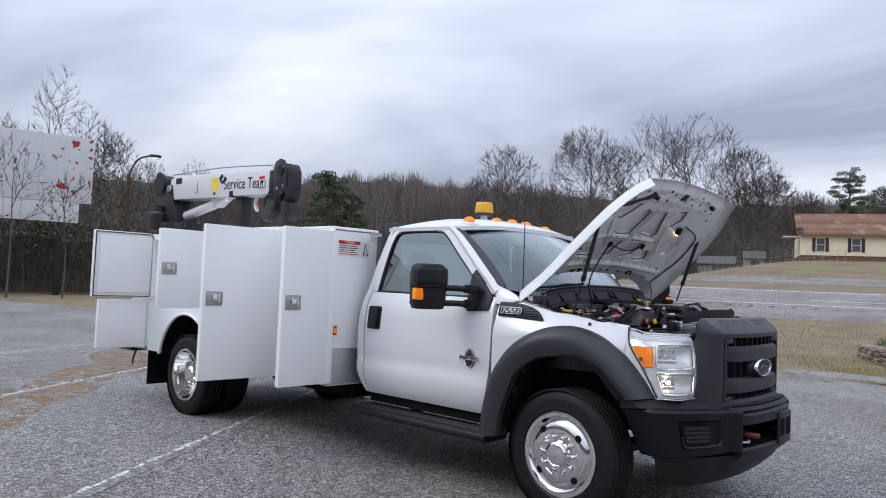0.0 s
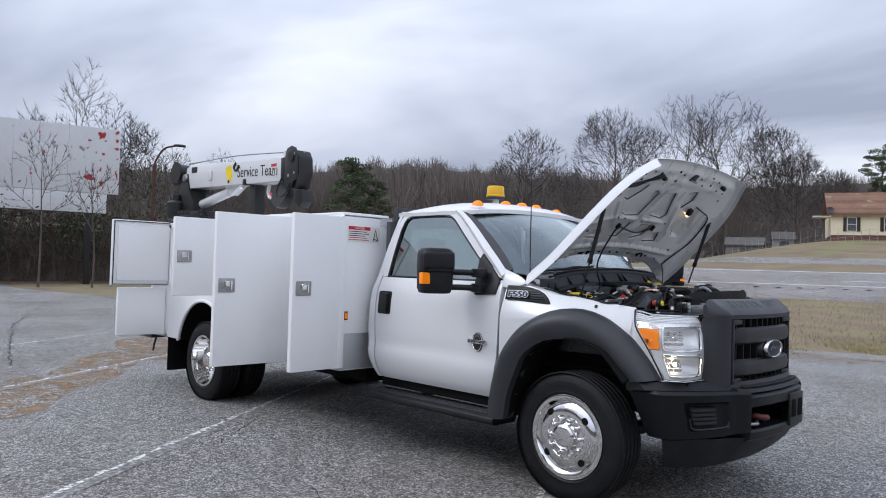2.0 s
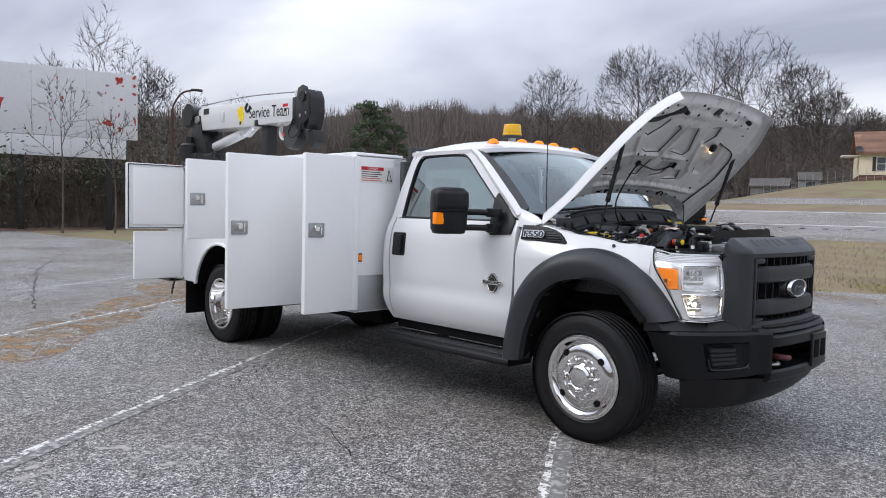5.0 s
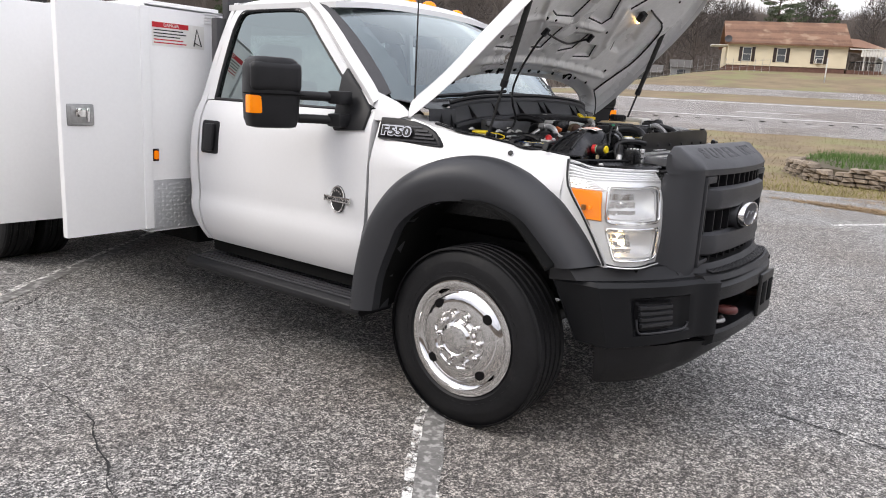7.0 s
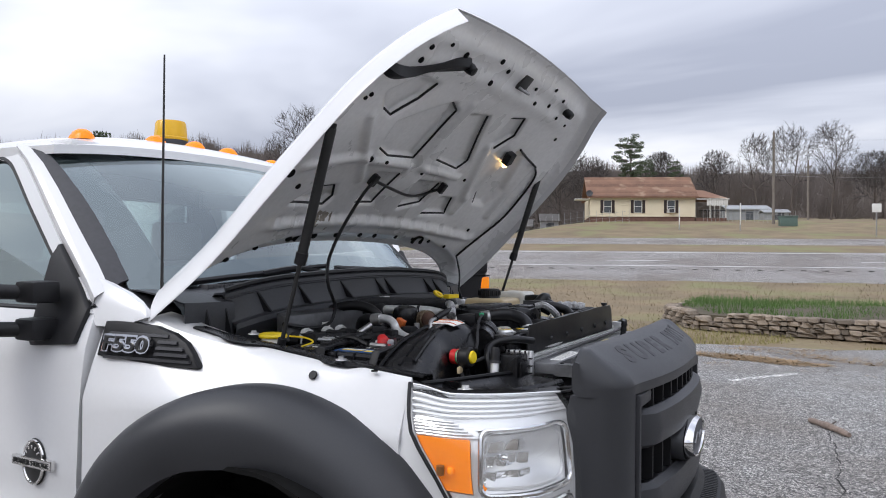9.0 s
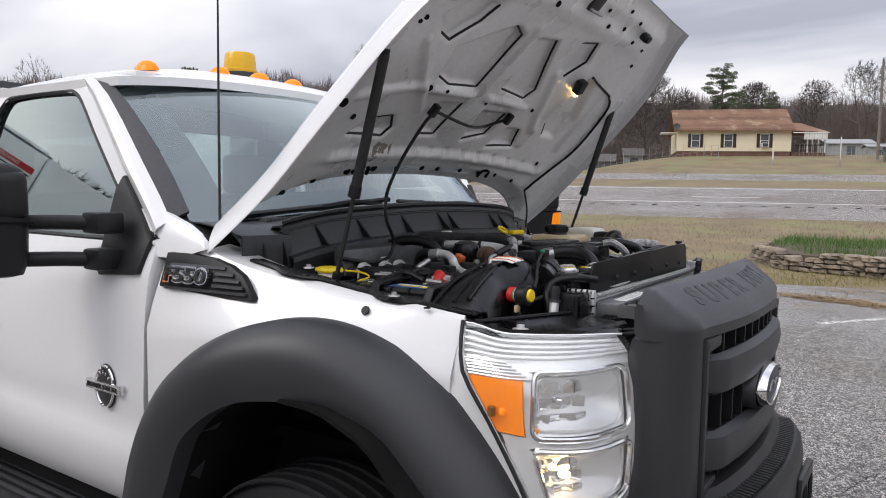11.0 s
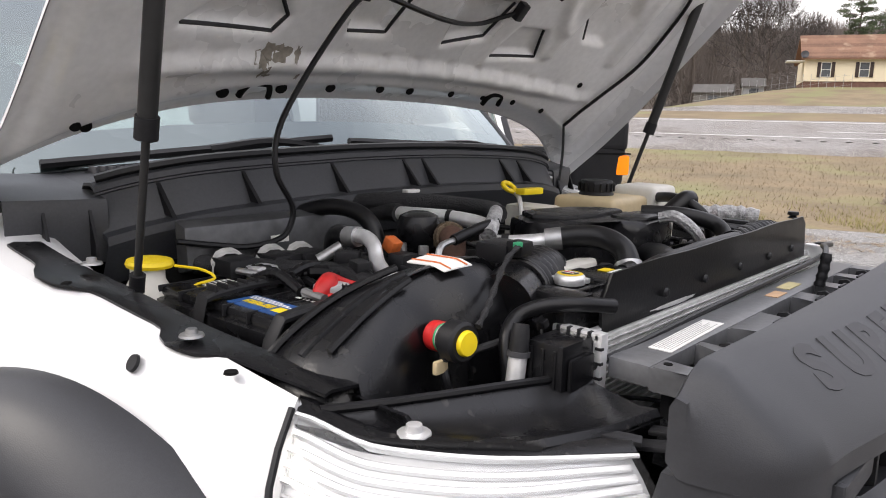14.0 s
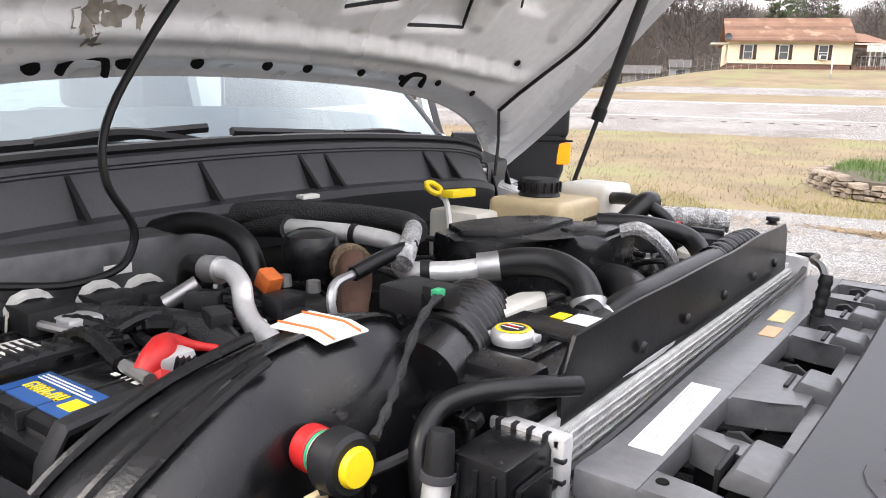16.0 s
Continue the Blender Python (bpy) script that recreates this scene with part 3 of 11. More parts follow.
class Soup:
    """Collects slivers and cones quickly, for things with very many thin pieces."""
    def __init__(self):
        self.v, self.f = [], []

    def sliver(self, a, b, w, across_dir):
        i = len(self.v)
        s = across_dir * w
        self.v += [tuple(a - s), tuple(a + s), tuple(b)]
        self.f.append((i, i + 1, i + 2))

    def limb(self, a, b, ra, rb, n=4):
        d = (b - a).normalized()
        s = d.orthogonal().normalized()
        o = d.cross(s)
        i = len(self.v)
        for p, r in ((a, ra), (b, rb)):
            for k in range(n):
                t = 2 * math.pi * k / n
                self.v.append(tuple(p + r * (math.cos(t) * s + math.sin(t) * o)))
        for k in range(n):
            j = (k + 1) % n
            self.f.append((i + k, i + j, i + n + j, i + n + k))

    def leaf(self, p, size, r):
        a = Vector((r.gauss(0, 1), r.gauss(0, 1), r.gauss(0, 1))).normalized()
        b = a.orthogonal().normalized()
        i = len(self.v)
        self.v += [tuple(p - a * size), tuple(p + b * size * 0.5), tuple(p + a * size), tuple(p - b * size * 0.5)]
        self.f.append((i, i + 1, i + 2, i + 3))

    def mesh(self, name, mat):
        me = bpy.data.meshes.new(name)
        me.from_pydata(self.v, [], self.f)
        me.materials.append(mat)
        return me


def random_dir(r, up=0.0):
    return Vector((r.gauss(0, 1), r.gauss(0, 1), r.gauss(0, 1) + up)).normalized()


def grow(trunk, crown, base, tall, wide, r, start=0.22, depth=3, slim=0.012, twig=0.010, rise=0.5):
    """A bare tree: limbs fork again and again inside a rounded crown and end in fine twigs."""
    base = Vector(base)
    mid, high = tall * (0.60 - 0.06 * rise), tall * (0.42 + 0.06 * rise)

    def room(p):
        q = p - base
        return (q.x * q.x + q.y * q.y) / (wide * wide) + ((q.z - mid) / high) ** 2

    def twigs(p, d, length, count):
        for _ in range(count):
            t = (d + random_dir(r, 0.25) * 0.5).normalized()
            crown.sliver(p, p + t * length * r.uniform(0.5, 1.2), twig, t.orthogonal().normalized())

    def branch(p, d, length, rad, level):
        n = (7, 6, 5, 4)[level]
        turn_at = r.uniform(0, 6.28)
        for k in range(n):
            f = k / n
            q = p + d * (length / n)
            if level and room(q) > 1.0:
                twigs(p, d, tall * 0.055, 2)
                return
            ra, rb = max(rad * (1 - 0.8 * f), 0.8 * twig), max(rad * (1 - 0.8 * (f + 1 / n)), 0.7 * twig)
            (trunk if level < 2 else crown).limb(p, q, ra, rb, 6 if level == 0 else 3)
            p = q
            d = (d + random_dir(r) * (0.07 if level == 0 else 0.17) + Vector((0, 0, 0.05 if level else 0.03))).normalized()
            if level == 0 and f < start:
                continue
            if level < depth:
                for _ in range(2 if level < 2 else r.choice((1, 2))):
                    turn_at += 2.4 + r.uniform(-0.4, 0.4)
                    s = d.orthogonal().normalized()
                    o = d.cross(s)
                    open_by = radians(r.uniform(28, 58))
                    side = d * math.cos(open_by) + (s * math.cos(turn_at) + o * math.sin(turn_at)) * math.sin(open_by)
                    side.z = max(side.z, -0.15)
                    share = (0.85 if level == 0 else 0.62) * r.uniform(0.7, 1.1) * (1 - 0.45 * f)
                    branch(p, side.normalized(), length * share, rad * (1 - 0.8 * f) * 0.5, level + 1)
            if level >= depth - 1:
                twigs(p, d, tall * 0.05, 2)
        twigs(p, d, tall * 0.06, 3)

    branch(base, Vector((r.uniform(-0.05, 0.05), r.uniform(-0.05, 0.05), 1)).normalized(), tall * 0.78, tall * slim, 0)


def bare_tree(az, dist, top, wide, seed, label, start=0.22, depth=3, slim=0.012, twig=0.010, rise=0.5):
    """top: height of its crown over the lot's level; wide: half the crown's width."""
    r = random.Random(seed)
    base = polar(az, dist)
    thing = empty("tree", base)
    a, b = Soup(), Soup()
    grow(a, b, (0, 0, -0.1), top - base.z, wide, r, start, depth, slim, twig, rise)
    t = new("trunk", a.mesh("trunk", BARK))
    c = new("crown", b.mesh("crown", TWIGS))
    t.parent = c.parent = thing
    return tagged(thing, label, "tree")


def pine(az, dist, tall, seed, label, bare=0.45, wide=0.2, clumps=40):
    """A bare lower trunk, then uneven flat layers of needles on side limbs."""
    r = random.Random(seed)
    base = polar(az, dist)
    thing = empty("pine_tree", base)
    a, b = Soup(), Soup()
    a.limb(Vector((0, 0, -0.2)), Vector((0.01 * tall, 0, tall * 0.95)), tall * 0.018, tall * 0.005, 6)
    for k in range(clumps):
        t = (k + r.random()) / clumps
        f = bare + (0.95 - bare) * t
        reach = tall * wide * (0.30 + 0.75 * math.sin(math.pi * (0.15 + 0.75 * t))) * r.uniform(0.25, 1.0)
        an = k * 2.4 + r.uniform(-0.5, 0.5)
        p = Vector((0, 0, tall * (f - 0.05)))
        q = Vector((math.cos(an) * reach, math.sin(an) * reach, tall * f + 0.02 * tall * r.uniform(-1, 1)))
        a.limb(p, q, tall * 0.005, tall * 0.0015, 3)
        size = tall * wide * r.uniform(0.22, 0.42)
        for _ in range(150):
            o = random_dir(r) * size * r.random() ** 0.4
            o.z = o.z * 0.42 + 0.1 * size
            b.leaf(q + o, tall * 0.0085 * r.uniform(0.6, 1.4), r)
    t, c = new("trunk", a.mesh("trunk", BARK)), new("crown", b.mesh("crown", NEEDLES))
    t.parent = c.parent = thing
    return tagged(thing, label, "tree")


bare_tree(128.1, 68, 14.5, 3.9, 11, "rounded bare winter tree with fine grey twigs", 0.15)
bare_tree(125.3, 74, 11.6, 2.6, 12, "low rounded bare winter tree with grey twigs", 0.15)
bare_tree(121.8, 62, 15.2, 3.4, 13, "tall bare winter tree with spreading limbs", 0.2)
bare_tree(119.2, 64, 13.8, 3.0, 14, "tall bare winter tree with spreading limbs", 0.2)
bare_tree(116.9, 88, 22.0, 4.7, 15, "broad bare winter tree with dense grey twigs", 0.2)
bare_tree(113.4, 92, 22.9, 5.3, 16, "broad bare winter tree with dense grey twigs", 0.15, twig=0.014)
bare_tree(110.4, 92, 18.9, 4.9, 17, "bare winter tree with drooping outer twigs", 0.1, twig=0.014)
bare_tree(108.9, 94, 15.9, 4.2, 27, "small bare winter tree beside the woods", 0.05, twig=0.014)
bare_tree(161.8, 52, 14.1, 1.9, 18, "slender bare tree behind the old billboard", 0.1, rise=0.9, slim=0.008)
bare_tree(160.1, 52, 12.0, 1.5, 19, "slender bare tree behind the old billboard", 0.1, rise=0.9, slim=0.008)
bare_tree(158.8, 53, 11.2, 1.4, 26, "slender bare tree behind the old billboard", 0.1, rise=0.9, slim=0.008)
bare_tree(157.6, 54, 10.6, 1.6, 29, "slender bare tree behind the old billboard", 0.1, rise=0.9, slim=0.008)
bare_tree(165.3, 53, 11.2, 1.5, 28, "slender bare tree behind the old billboard", 0.1, rise=0.9, slim=0.008)
bare_tree(164.4, 37, 7.3, 1.5, 35, "thin bare sapling in front of the old billboard", 0.3, 2, 0.009, 0.008, rise=0.9)
bare_tree(161.0, 36.5, 5.9, 1.3, 36, "thin bare sapling in front of the old billboard", 0.3, 2, 0.009, 0.008)
bare_tree(155.5, 80, 13.0, 2.8, 37, "round-topped bare tree at the edge of the woods", 0.15)
bare_tree(152.2, 90, 14.4, 2.6, 38, "round-topped bare tree at the edge of the woods", 0.15)
bare_tree(101.5, 112, 16.6, 3.3, 20, "round-topped bare tree behind the house", 0.15, twig=0.016)
bare_tree(106.6, 118, 17.0, 3.4, 39, "round-topped bare tree behind the house", 0.15, twig=0.016)
bare_tree(97.6, 120, 17.8, 3.0, 25, "bare winter tree in the woods behind the house", 0.15, twig=0.016)
bare_tree(94.9, 106, 18.2, 2.6, 21, "large bare tree beside the utility pole", 0.15, twig=0.014)
bare_tree(92.8, 106, 18.9, 2.8, 22, "large bare tree beside the utility pole", 0.15, twig=0.014)
bare_tree(90.3, 106, 18.7, 3.2, 23, "large bare tree beside the utility pole", 0.15, twig=0.014)
bare_tree(87.8, 104, 14.6, 3.2, 24, "large bare tree beside the highway", 0.1, twig=0.014)
pine(103.7, 104, 11.7, 31, "lone pine tree with flat layered crown", 0.50, 0.185)
pine(102.6, 108, 8.6, 40, "dark evergreen behind the house roof", 0.15, 0.24)
pine(100.5, 110, 8.2, 34, "dark evergreen behind the house roof", 0.2, 0.17)
pine(142.3, 84, 14.2, 32, "dark green pine at the edge of the woods", 0.2, 0.19, 70)
pine(140.4, 86, 12.0, 33, "dark green pine at the edge of the woods", 0.2, 0.17, 60)

bare_tree(191.5, 19, 6.2, 2.8, 44, "bare winter tree standing beside the lot")
bare_tree(199, 21, 5.6, 2.6, 45, "bare winter tree standing beside the lot")
bare_tree(216, 24, 7.0, 3.0, 41, "bare winter tree standing behind the lot")
bare_tree(227, 20, 6.0, 2.8, 42, "bare winter tree standing behind the lot")
bare_tree(238, 23, 7.0, 3.0, 43, "bare winter tree standing behind the lot")

# far woods: trunks and twigs without number
r = random.Random(77)
SKYLINE = curve_of([(60, 6.6), (86, 6.8), (98, 7.1), (106, 7.5), (112, 7.4), (120, 8.0), (126, 8.3), (133, 8.6), (140, 8.8), (146, 8.0), (152, 7.5), (160, 7.4), (172, 8.0), (185, 8.5), (200, 11), (240, 12), (300, 12), (350, 9.5), (400, 6.8), (420, 6.6)])
a, b = Soup(), Soup()
for k in range(3300):
    seen = k < 1500 or k >= 2100
    az = r.uniform(62, 184) if k < 1500 else r.uniform(184, 422) if k < 2100 else r.uniform(82, 156)
    rad = r.uniform(118, 190) if az < 112 else r.uniform(92, 165) if az <= 184 else r.uniform(60, 130)
    p = polar(az, rad)
    top = math.tan(radians(SKYLINE(az) * r.uniform(0.55, 1.0) * (1 + 0.07 * noise.noise((az * 0.55, rad * 0.02, 5))))) * rad + 1.5
    tall = r.uniform(7.5, 11.0)
    base = Vector((p.x, p.y, top - tall))
    wide = tall * r.uniform(0.17, 0.30)
    a.limb(base, base + Vector((r.gauss(0, 0.3), r.gauss(0, 0.3), tall * 0.8)), 0.15, 0.04, 3)
    heart = base + Vector((0, 0, tall * 0.30))
    for _ in range(125 if seen else 60):
        d = random_dir(r, 0.55)
        tip = base + Vector((d.x * wide, d.y * wide, tall * (0.58 + 0.42 * d.z))) + random_dir(r) * (0.05 * tall)
        q = heart.lerp(tip, r.uniform(0.30, 0.85)) + random_dir(r) * (0.03 * tall)
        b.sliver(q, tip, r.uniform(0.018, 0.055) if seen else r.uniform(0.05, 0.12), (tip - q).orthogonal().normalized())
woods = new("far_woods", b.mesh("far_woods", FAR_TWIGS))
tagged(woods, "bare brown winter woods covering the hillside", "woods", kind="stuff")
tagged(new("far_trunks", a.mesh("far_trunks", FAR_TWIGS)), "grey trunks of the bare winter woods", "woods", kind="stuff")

# low brush where the grass meets the woods
r = random.Random(58)
edge = Soup()
for k in range(9000):
    az = r.uniform(105.5, 134)
    p = polar(az, r.uniform(93, 101))
    q = p + Vector((0, 0, r.random() ** 1.4 * 3.2))
    d = random_dir(r, 1.0)
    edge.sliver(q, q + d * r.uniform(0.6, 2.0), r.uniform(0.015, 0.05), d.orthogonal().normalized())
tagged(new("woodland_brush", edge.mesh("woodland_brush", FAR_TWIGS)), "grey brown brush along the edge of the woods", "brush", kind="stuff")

# hillside under the woods
bm = bmesh.new()
prev = None
for k in range(181):
    az = 60 + 2 * k
    row = []
    for rad, share in ((88, 0.0), (104, 0.35), (125, 0.52), (160, 0.68), (230, 0.80), (330, 0.88)):
        rr = rad + (26 if az < 113 else 0)
        base = polar(az, rr)
        z = base.z - 0.6 if share == 0 else math.tan(radians(SKYLINE(az) * share)) * rr + 1.0 + 1.2 * noise.noise((az * 0.2, rr * 0.03, 0))
        row.append(bm.verts.new((base.x, base.y, z)))
    if prev:
        for i in range(len(row) - 1):
            bm.faces.new((prev[i], row[i], row[i + 1], prev[i + 1]))
    prev = row
hill = part("hillside", bm, BRUSH)
tagged(hill, "brown wooded hillside behind the highway", "hill", kind="structure")

# tangled brush along the lot's far side
r = random.Random(9)
brush, ivy = Soup(), Soup()
HEDGE = [(-33, -22), (-36, -8), (-38, 2), (-39.5, 12), (-37, 24), (-33, 34)]
path = smooth_path([(x, y, 0) for x, y in HEDGE], 10)
for k in range(15000):
    i = r.randrange(len(path) - 1)
    p = path[i].lerp(path[i + 1], r.random()) + Vector((-abs(r.gauss(0, 1.6)), r.uniform(-0.5, 0.5), 0))
    top = 3.9 + 0.8 * noise.noise((p.x * 0.3, p.y * 0.3, 2))
    z = top * (r.random() ** 0.8)
    q = Vector((p.x, p.y, z))
    d = random_dir(r, 0.7)
    brush.sliver(q, q + d * r.uniform(0.5, 1.9), r.uniform(0.012, 0.035), d.orthogonal().normalized())
for k in range(260):
    i = r.randrange(len(path) - 1)
    p = path[i].lerp(path[i + 1], r.random()) + Vector((-abs(r.gauss(0, 1.0)), 0, 0))
    brush.limb(Vector((p.x, p.y, -0.1)), Vector((p.x + r.gauss(0, 0.5), p.y + r.gauss(0, 0.7), r.uniform(2.5, 5.2))), 0.04, 0.01, 3)
for c, n in (((-38.4, 9.0, 3.4), 900), ((-37.8, 4.0, 3.0), 500), ((-38, 13.0, 2.6), 700), ((-38.2, 11.9, 5.2), 260), ((-38, -1, 2.4), 500)):
    for _ in range(n):
        ivy.leaf(Vector(c) + Vector((r.gauss(0, 0.7), r.gauss(0, 1.0), r.gauss(0, 0.9))), r.uniform(0.05, 0.12), r)
tagged(new("brush", brush.mesh("brush", BRUSH)), "tangled brown winter brush along the edge of the lot", "brush", kind="stuff")
tagged(new("evergreen_vines", ivy.mesh("evergreen_vines", IVY)), "dark evergreen vines growing through the brush", "vines", kind="stuff")
# solid sheet behind the twigs; the thicket's inner shade is put into its brown
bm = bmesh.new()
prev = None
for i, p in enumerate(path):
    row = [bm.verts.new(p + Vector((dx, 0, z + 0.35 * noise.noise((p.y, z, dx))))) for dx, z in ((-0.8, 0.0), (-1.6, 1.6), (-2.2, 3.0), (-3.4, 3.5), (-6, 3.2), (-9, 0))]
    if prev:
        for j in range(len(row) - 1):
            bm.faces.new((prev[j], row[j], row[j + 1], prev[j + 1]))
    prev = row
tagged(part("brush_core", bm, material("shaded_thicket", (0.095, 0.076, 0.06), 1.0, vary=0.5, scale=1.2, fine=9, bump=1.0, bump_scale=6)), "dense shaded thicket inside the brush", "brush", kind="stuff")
bm = bmesh.new()
prev = None
for i, p in enumerate(path):
    row = [bm.verts.new(p + Vector((dx + 0.5 * noise.noise((p.y * 0.6, dx, 3)), 0, z))) for dx, z in ((1.7, 0.012), (0.4, 0.06), (-1.5, 0.14))]
    if prev:
        for j in range(2):
            bm.faces.new((prev[j], row[j], row[j + 1], prev[j + 1]))
    prev = row
tagged(part("leaf_litter", bm, LEAVES), "drift of dead brown leaves along the brush", "leaves", kind="stuff")

# ---- old billboard ----
BOARD_WHITE = material("peeling_white_board", (0.68, 0.69, 0.71), 0.7, vary=0.07, scale=0.5, fine=6, spots=(1.3, 0.66, 0.03, (0.16, 0.15, 0.15), 0.8))
BOARD_RED = material("red_underlayer", (0.42, 0.05, 0.045), 0.7, vary=0.3, scale=3)
billboard = empty("billboard", (-37.5, 6.5, 0))
right_end, board_dir = Vector((-36.7, 10.2, 0)), Vector((-0.22, -0.97, 0)).normalized()
face = Vector((board_dir.y * -1, board_dir.x, 0))


def board_box(s0, s1, z0, z1, thick, off=0.0):
    bm = bmesh.new()
    add_box(bm, (s0, off - thick, z0), (s1, off, z1), 0.02)
    out = -face if face.x < 0 else face
    for v in bm.verts:
        p = right_end + board_dir * v.co.x + out * v.co.y + Vector((0, 0, v.co.z))
        v.co = p - billboard.location
    return bm


for k in range(6):
    part("panel", board_box(2.44 * k, 2.44 * k + 2.43, 4.78, 8.2, 0.10), BOARD_WHITE, billboard)
for k in range(3):
    part("lower_panel", board_box(0.55 + 2.6 * k, 0.55 + 2.6 * k + 2.59, 3.75, 4.77, 0.08, -0.02), BOARD_WHITE, billboard)
for s in (1.2, 5.2, 9.2, 13.2):
    part("post", board_box(s, s + 0.3, -0.1, 7.8, 0.3, -0.14), BLACK_STEEL, billboard)
r = random.Random(21)
PATCHES = [(0.91, 7.79, 0.22, 0.27), (0.17, 8.03, 0.11, 0.13), (0.15, 7.6, 0.12, 0.11), (0.14, 7.18, 0.13, 0.07), (1.47, 7.51, 0.09, 0.07), (1.54, 7.11, 0.05, 0.08), (0.8, 6.84, 0.08, 0.08), (0.91, 6.51, 0.05, 0.05),
           (1.42, 5.6, 0.31, 0.16), (0.86, 5.33, 0.12, 0.18), (0.12, 5.78, 0.07, 0.26), (3.53, 6.71, 0.09, 0.11), (3.75, 7.66, 0.06, 0.11), (0.12, 6.65, 0.06, 0.04), (4.06, 5.55, 0.08, 0.07), (0.91, 6.04, 0.05, 0.16),
           (1.19, 5.02, 0.04, 0.1), (0.7, 7.54, 0.09, 0.04), (1.95, 5.51, 0.06, 0.04), (6.4, 6.2, 0.35, 0.5), (7.8, 7.3, 0.45, 0.4), (10.5, 7.0, 0.5, 0.6)]
for s, z, w, h2 in PATCHES:
    bm = bmesh.new()
    out = -face if face.x < 0 else face
    ring = []
    for k in range(14):
        a = 2 * math.pi * k / 14
        f = r.uniform(0.35, 1.25)
        ring.append(bm.verts.new(right_end + board_dir * (s + w * f * math.cos(a)) + out * 0.006 + Vector((0, 0, z + h2 * f * math.sin(a))) - billboard.location))
    bm.faces.new(ring)
    part("peeled_patch", bm, BOARD_RED, billboard)
tagged(billboard, "old white billboard with peeling paint showing red underneath", "billboard")

# rust-brown street lamp pole by the brush
lamp = empty("street_lamp", polar(157.1, 40))
part("pole", tube([(0, 0, -0.1), (0, 0, 4), (0.02, 0, 6.25)], 0.09, 8), RUST, lamp)
part("arm", tube([(0.02, 0, 6.15), (0.1, 0.05, 6.5), (0.35, 0.35, 7.1), (0.7, 0.85, 7.3)], 0.05, 8), RUST, lamp)
part("lamp_head", tube([(0.62, 0.75, 7.3), (0.8, 1.0, 7.3), (0.95, 1.2, 7.27)], 0.07, 8), BLACK_STEEL, lamp)
tagged(lamp, "rusty old street lamp with a curved arm", "street lamp")

# ---- house across the highway ----
SIDING = material("cream_siding", (0.80, 0.71, 0.53), 0.7, vary=0.05, scale=1.5)
SHINGLE = material("worn_brown_shingles", (0.190, 0.106, 0.070), 0.9, vary=0.28, scale=0.8, fine=8, per_piece=0.35, spots=(0.6, 0.56, 0.10, (0.33, 0.23, 0.16), 0.8))
BRICK_BASE = material("brown_brick", (0.16, 0.09, 0.07), 0.9, vary=0.3, scale=4)
SHUTTER = material("dark_brown_shutter", (0.045, 0.03, 0.026), 0.6, vary=0.2)
WINDOW_DARK = material("dark_window", (0.10, 0.11, 0.12), 0.1, vary=0.2, coat=0.5)
TRIM = material("white_trim", (0.75, 0.74, 0.70), 0.6, vary=0.05)
HX = math.atan2(ROAD_E.y, ROAD_E.x)
HOUSE = Matrix.Translation((-21.6, 74.6, 5.35)) @ Matrix.Rotation(HX + radians(3), 4, "Z")


house = empty("house")
house.matrix_world = HOUSE
L, W = 11.0, 7.5
part("foundation", box((0.05, 0.05, -0.4), (L - 0.05, W, 0.55)), BRICK_BASE, house)
wall = part("wall", box((0, 0, 0.55), (L, W, 2.62)), SIDING, house)
for k in range(12):
    part("siding_board", box((-0.015, -0.02, 0.56 + 0.17 * k), (L + 0.015, 0.0, 0.56 + 0.17 * k + 0.155)), SIDING, wall)
bm = bmesh.new()
add_prism(bm, [(-0.45, 2.55), (W / 2, 5.0), (W + 0.45, 2.55), (W + 0.45, 2.68), (W / 2, 5.16), (-0.45, 2.68)], "x", -0.35, L + 0.25)
roof = part("roof", bm, SHINGLE, house, "worn brown shingle roof")
rr = random.Random(5)
for k in range(13):
    f = k / 13
    y0, z0 = -0.46 + f * (W / 2 + 0.45), 2.69 + f * 2.47
    bm = bmesh.new()
    s = -0.36
    while s < L + 0.2:
        w = rr.uniform(0.5, 1.2)
        e = min(s + w, L + 0.25)
        i = [bm.verts.new(p) for p in ((s, y0, z0 + 0.012 + rr.uniform(0, 0.02)), (e - 0.02, y0, z0 + 0.012), (e - 0.02, y0 + 0.36, z0 + 0.23), (s, y0 + 0.36, z0 + 0.23))]
        bm.faces.new(i)
        s = e
    tagged(part("shingle_course", bm, SHINGLE, roof), kind="stuff")
bm = bmesh.new()
add_prism(bm, [(0.0, 2.6), (W / 2, 4.85), (W, 2.6)], "x", L - 0.1, L + 0.02)
part("gable", bm, SIDING, house)
for wx in (1.85, 5.05, 8.5):
    win = part("window", box((wx - 0.42, -0.05, 0.95), (wx + 0.42, 0.03, 2.3), 0.01), TRIM, house)
    part("pane", box((wx - 0.36, -0.062, 1.0), (wx + 0.36, -0.045, 1.61)), WINDOW_DARK, win)
    part("pane", box((wx - 0.36, -0.062, 1.66), (wx + 0.36, -0.045, 2.25)), WINDOW_DARK, win)
    for side in (-1, 1):
        part("shutter", box((wx + side * 0.60 - 0.15, -0.07, 0.93), (wx + side * 0.60 + 0.15, -0.02, 2.32), 0.01), SHUTTER, win)
ac = part("air_conditioner", box((8.2, -0.45, 0.95), (8.8, -0.02, 1.4), 0.02), TRIM, house, "white window air conditioner")
part("grille", box((8.25, -0.46, 1.0), (8.75, -0.448, 1.35)), TRIM_GREY, ac)
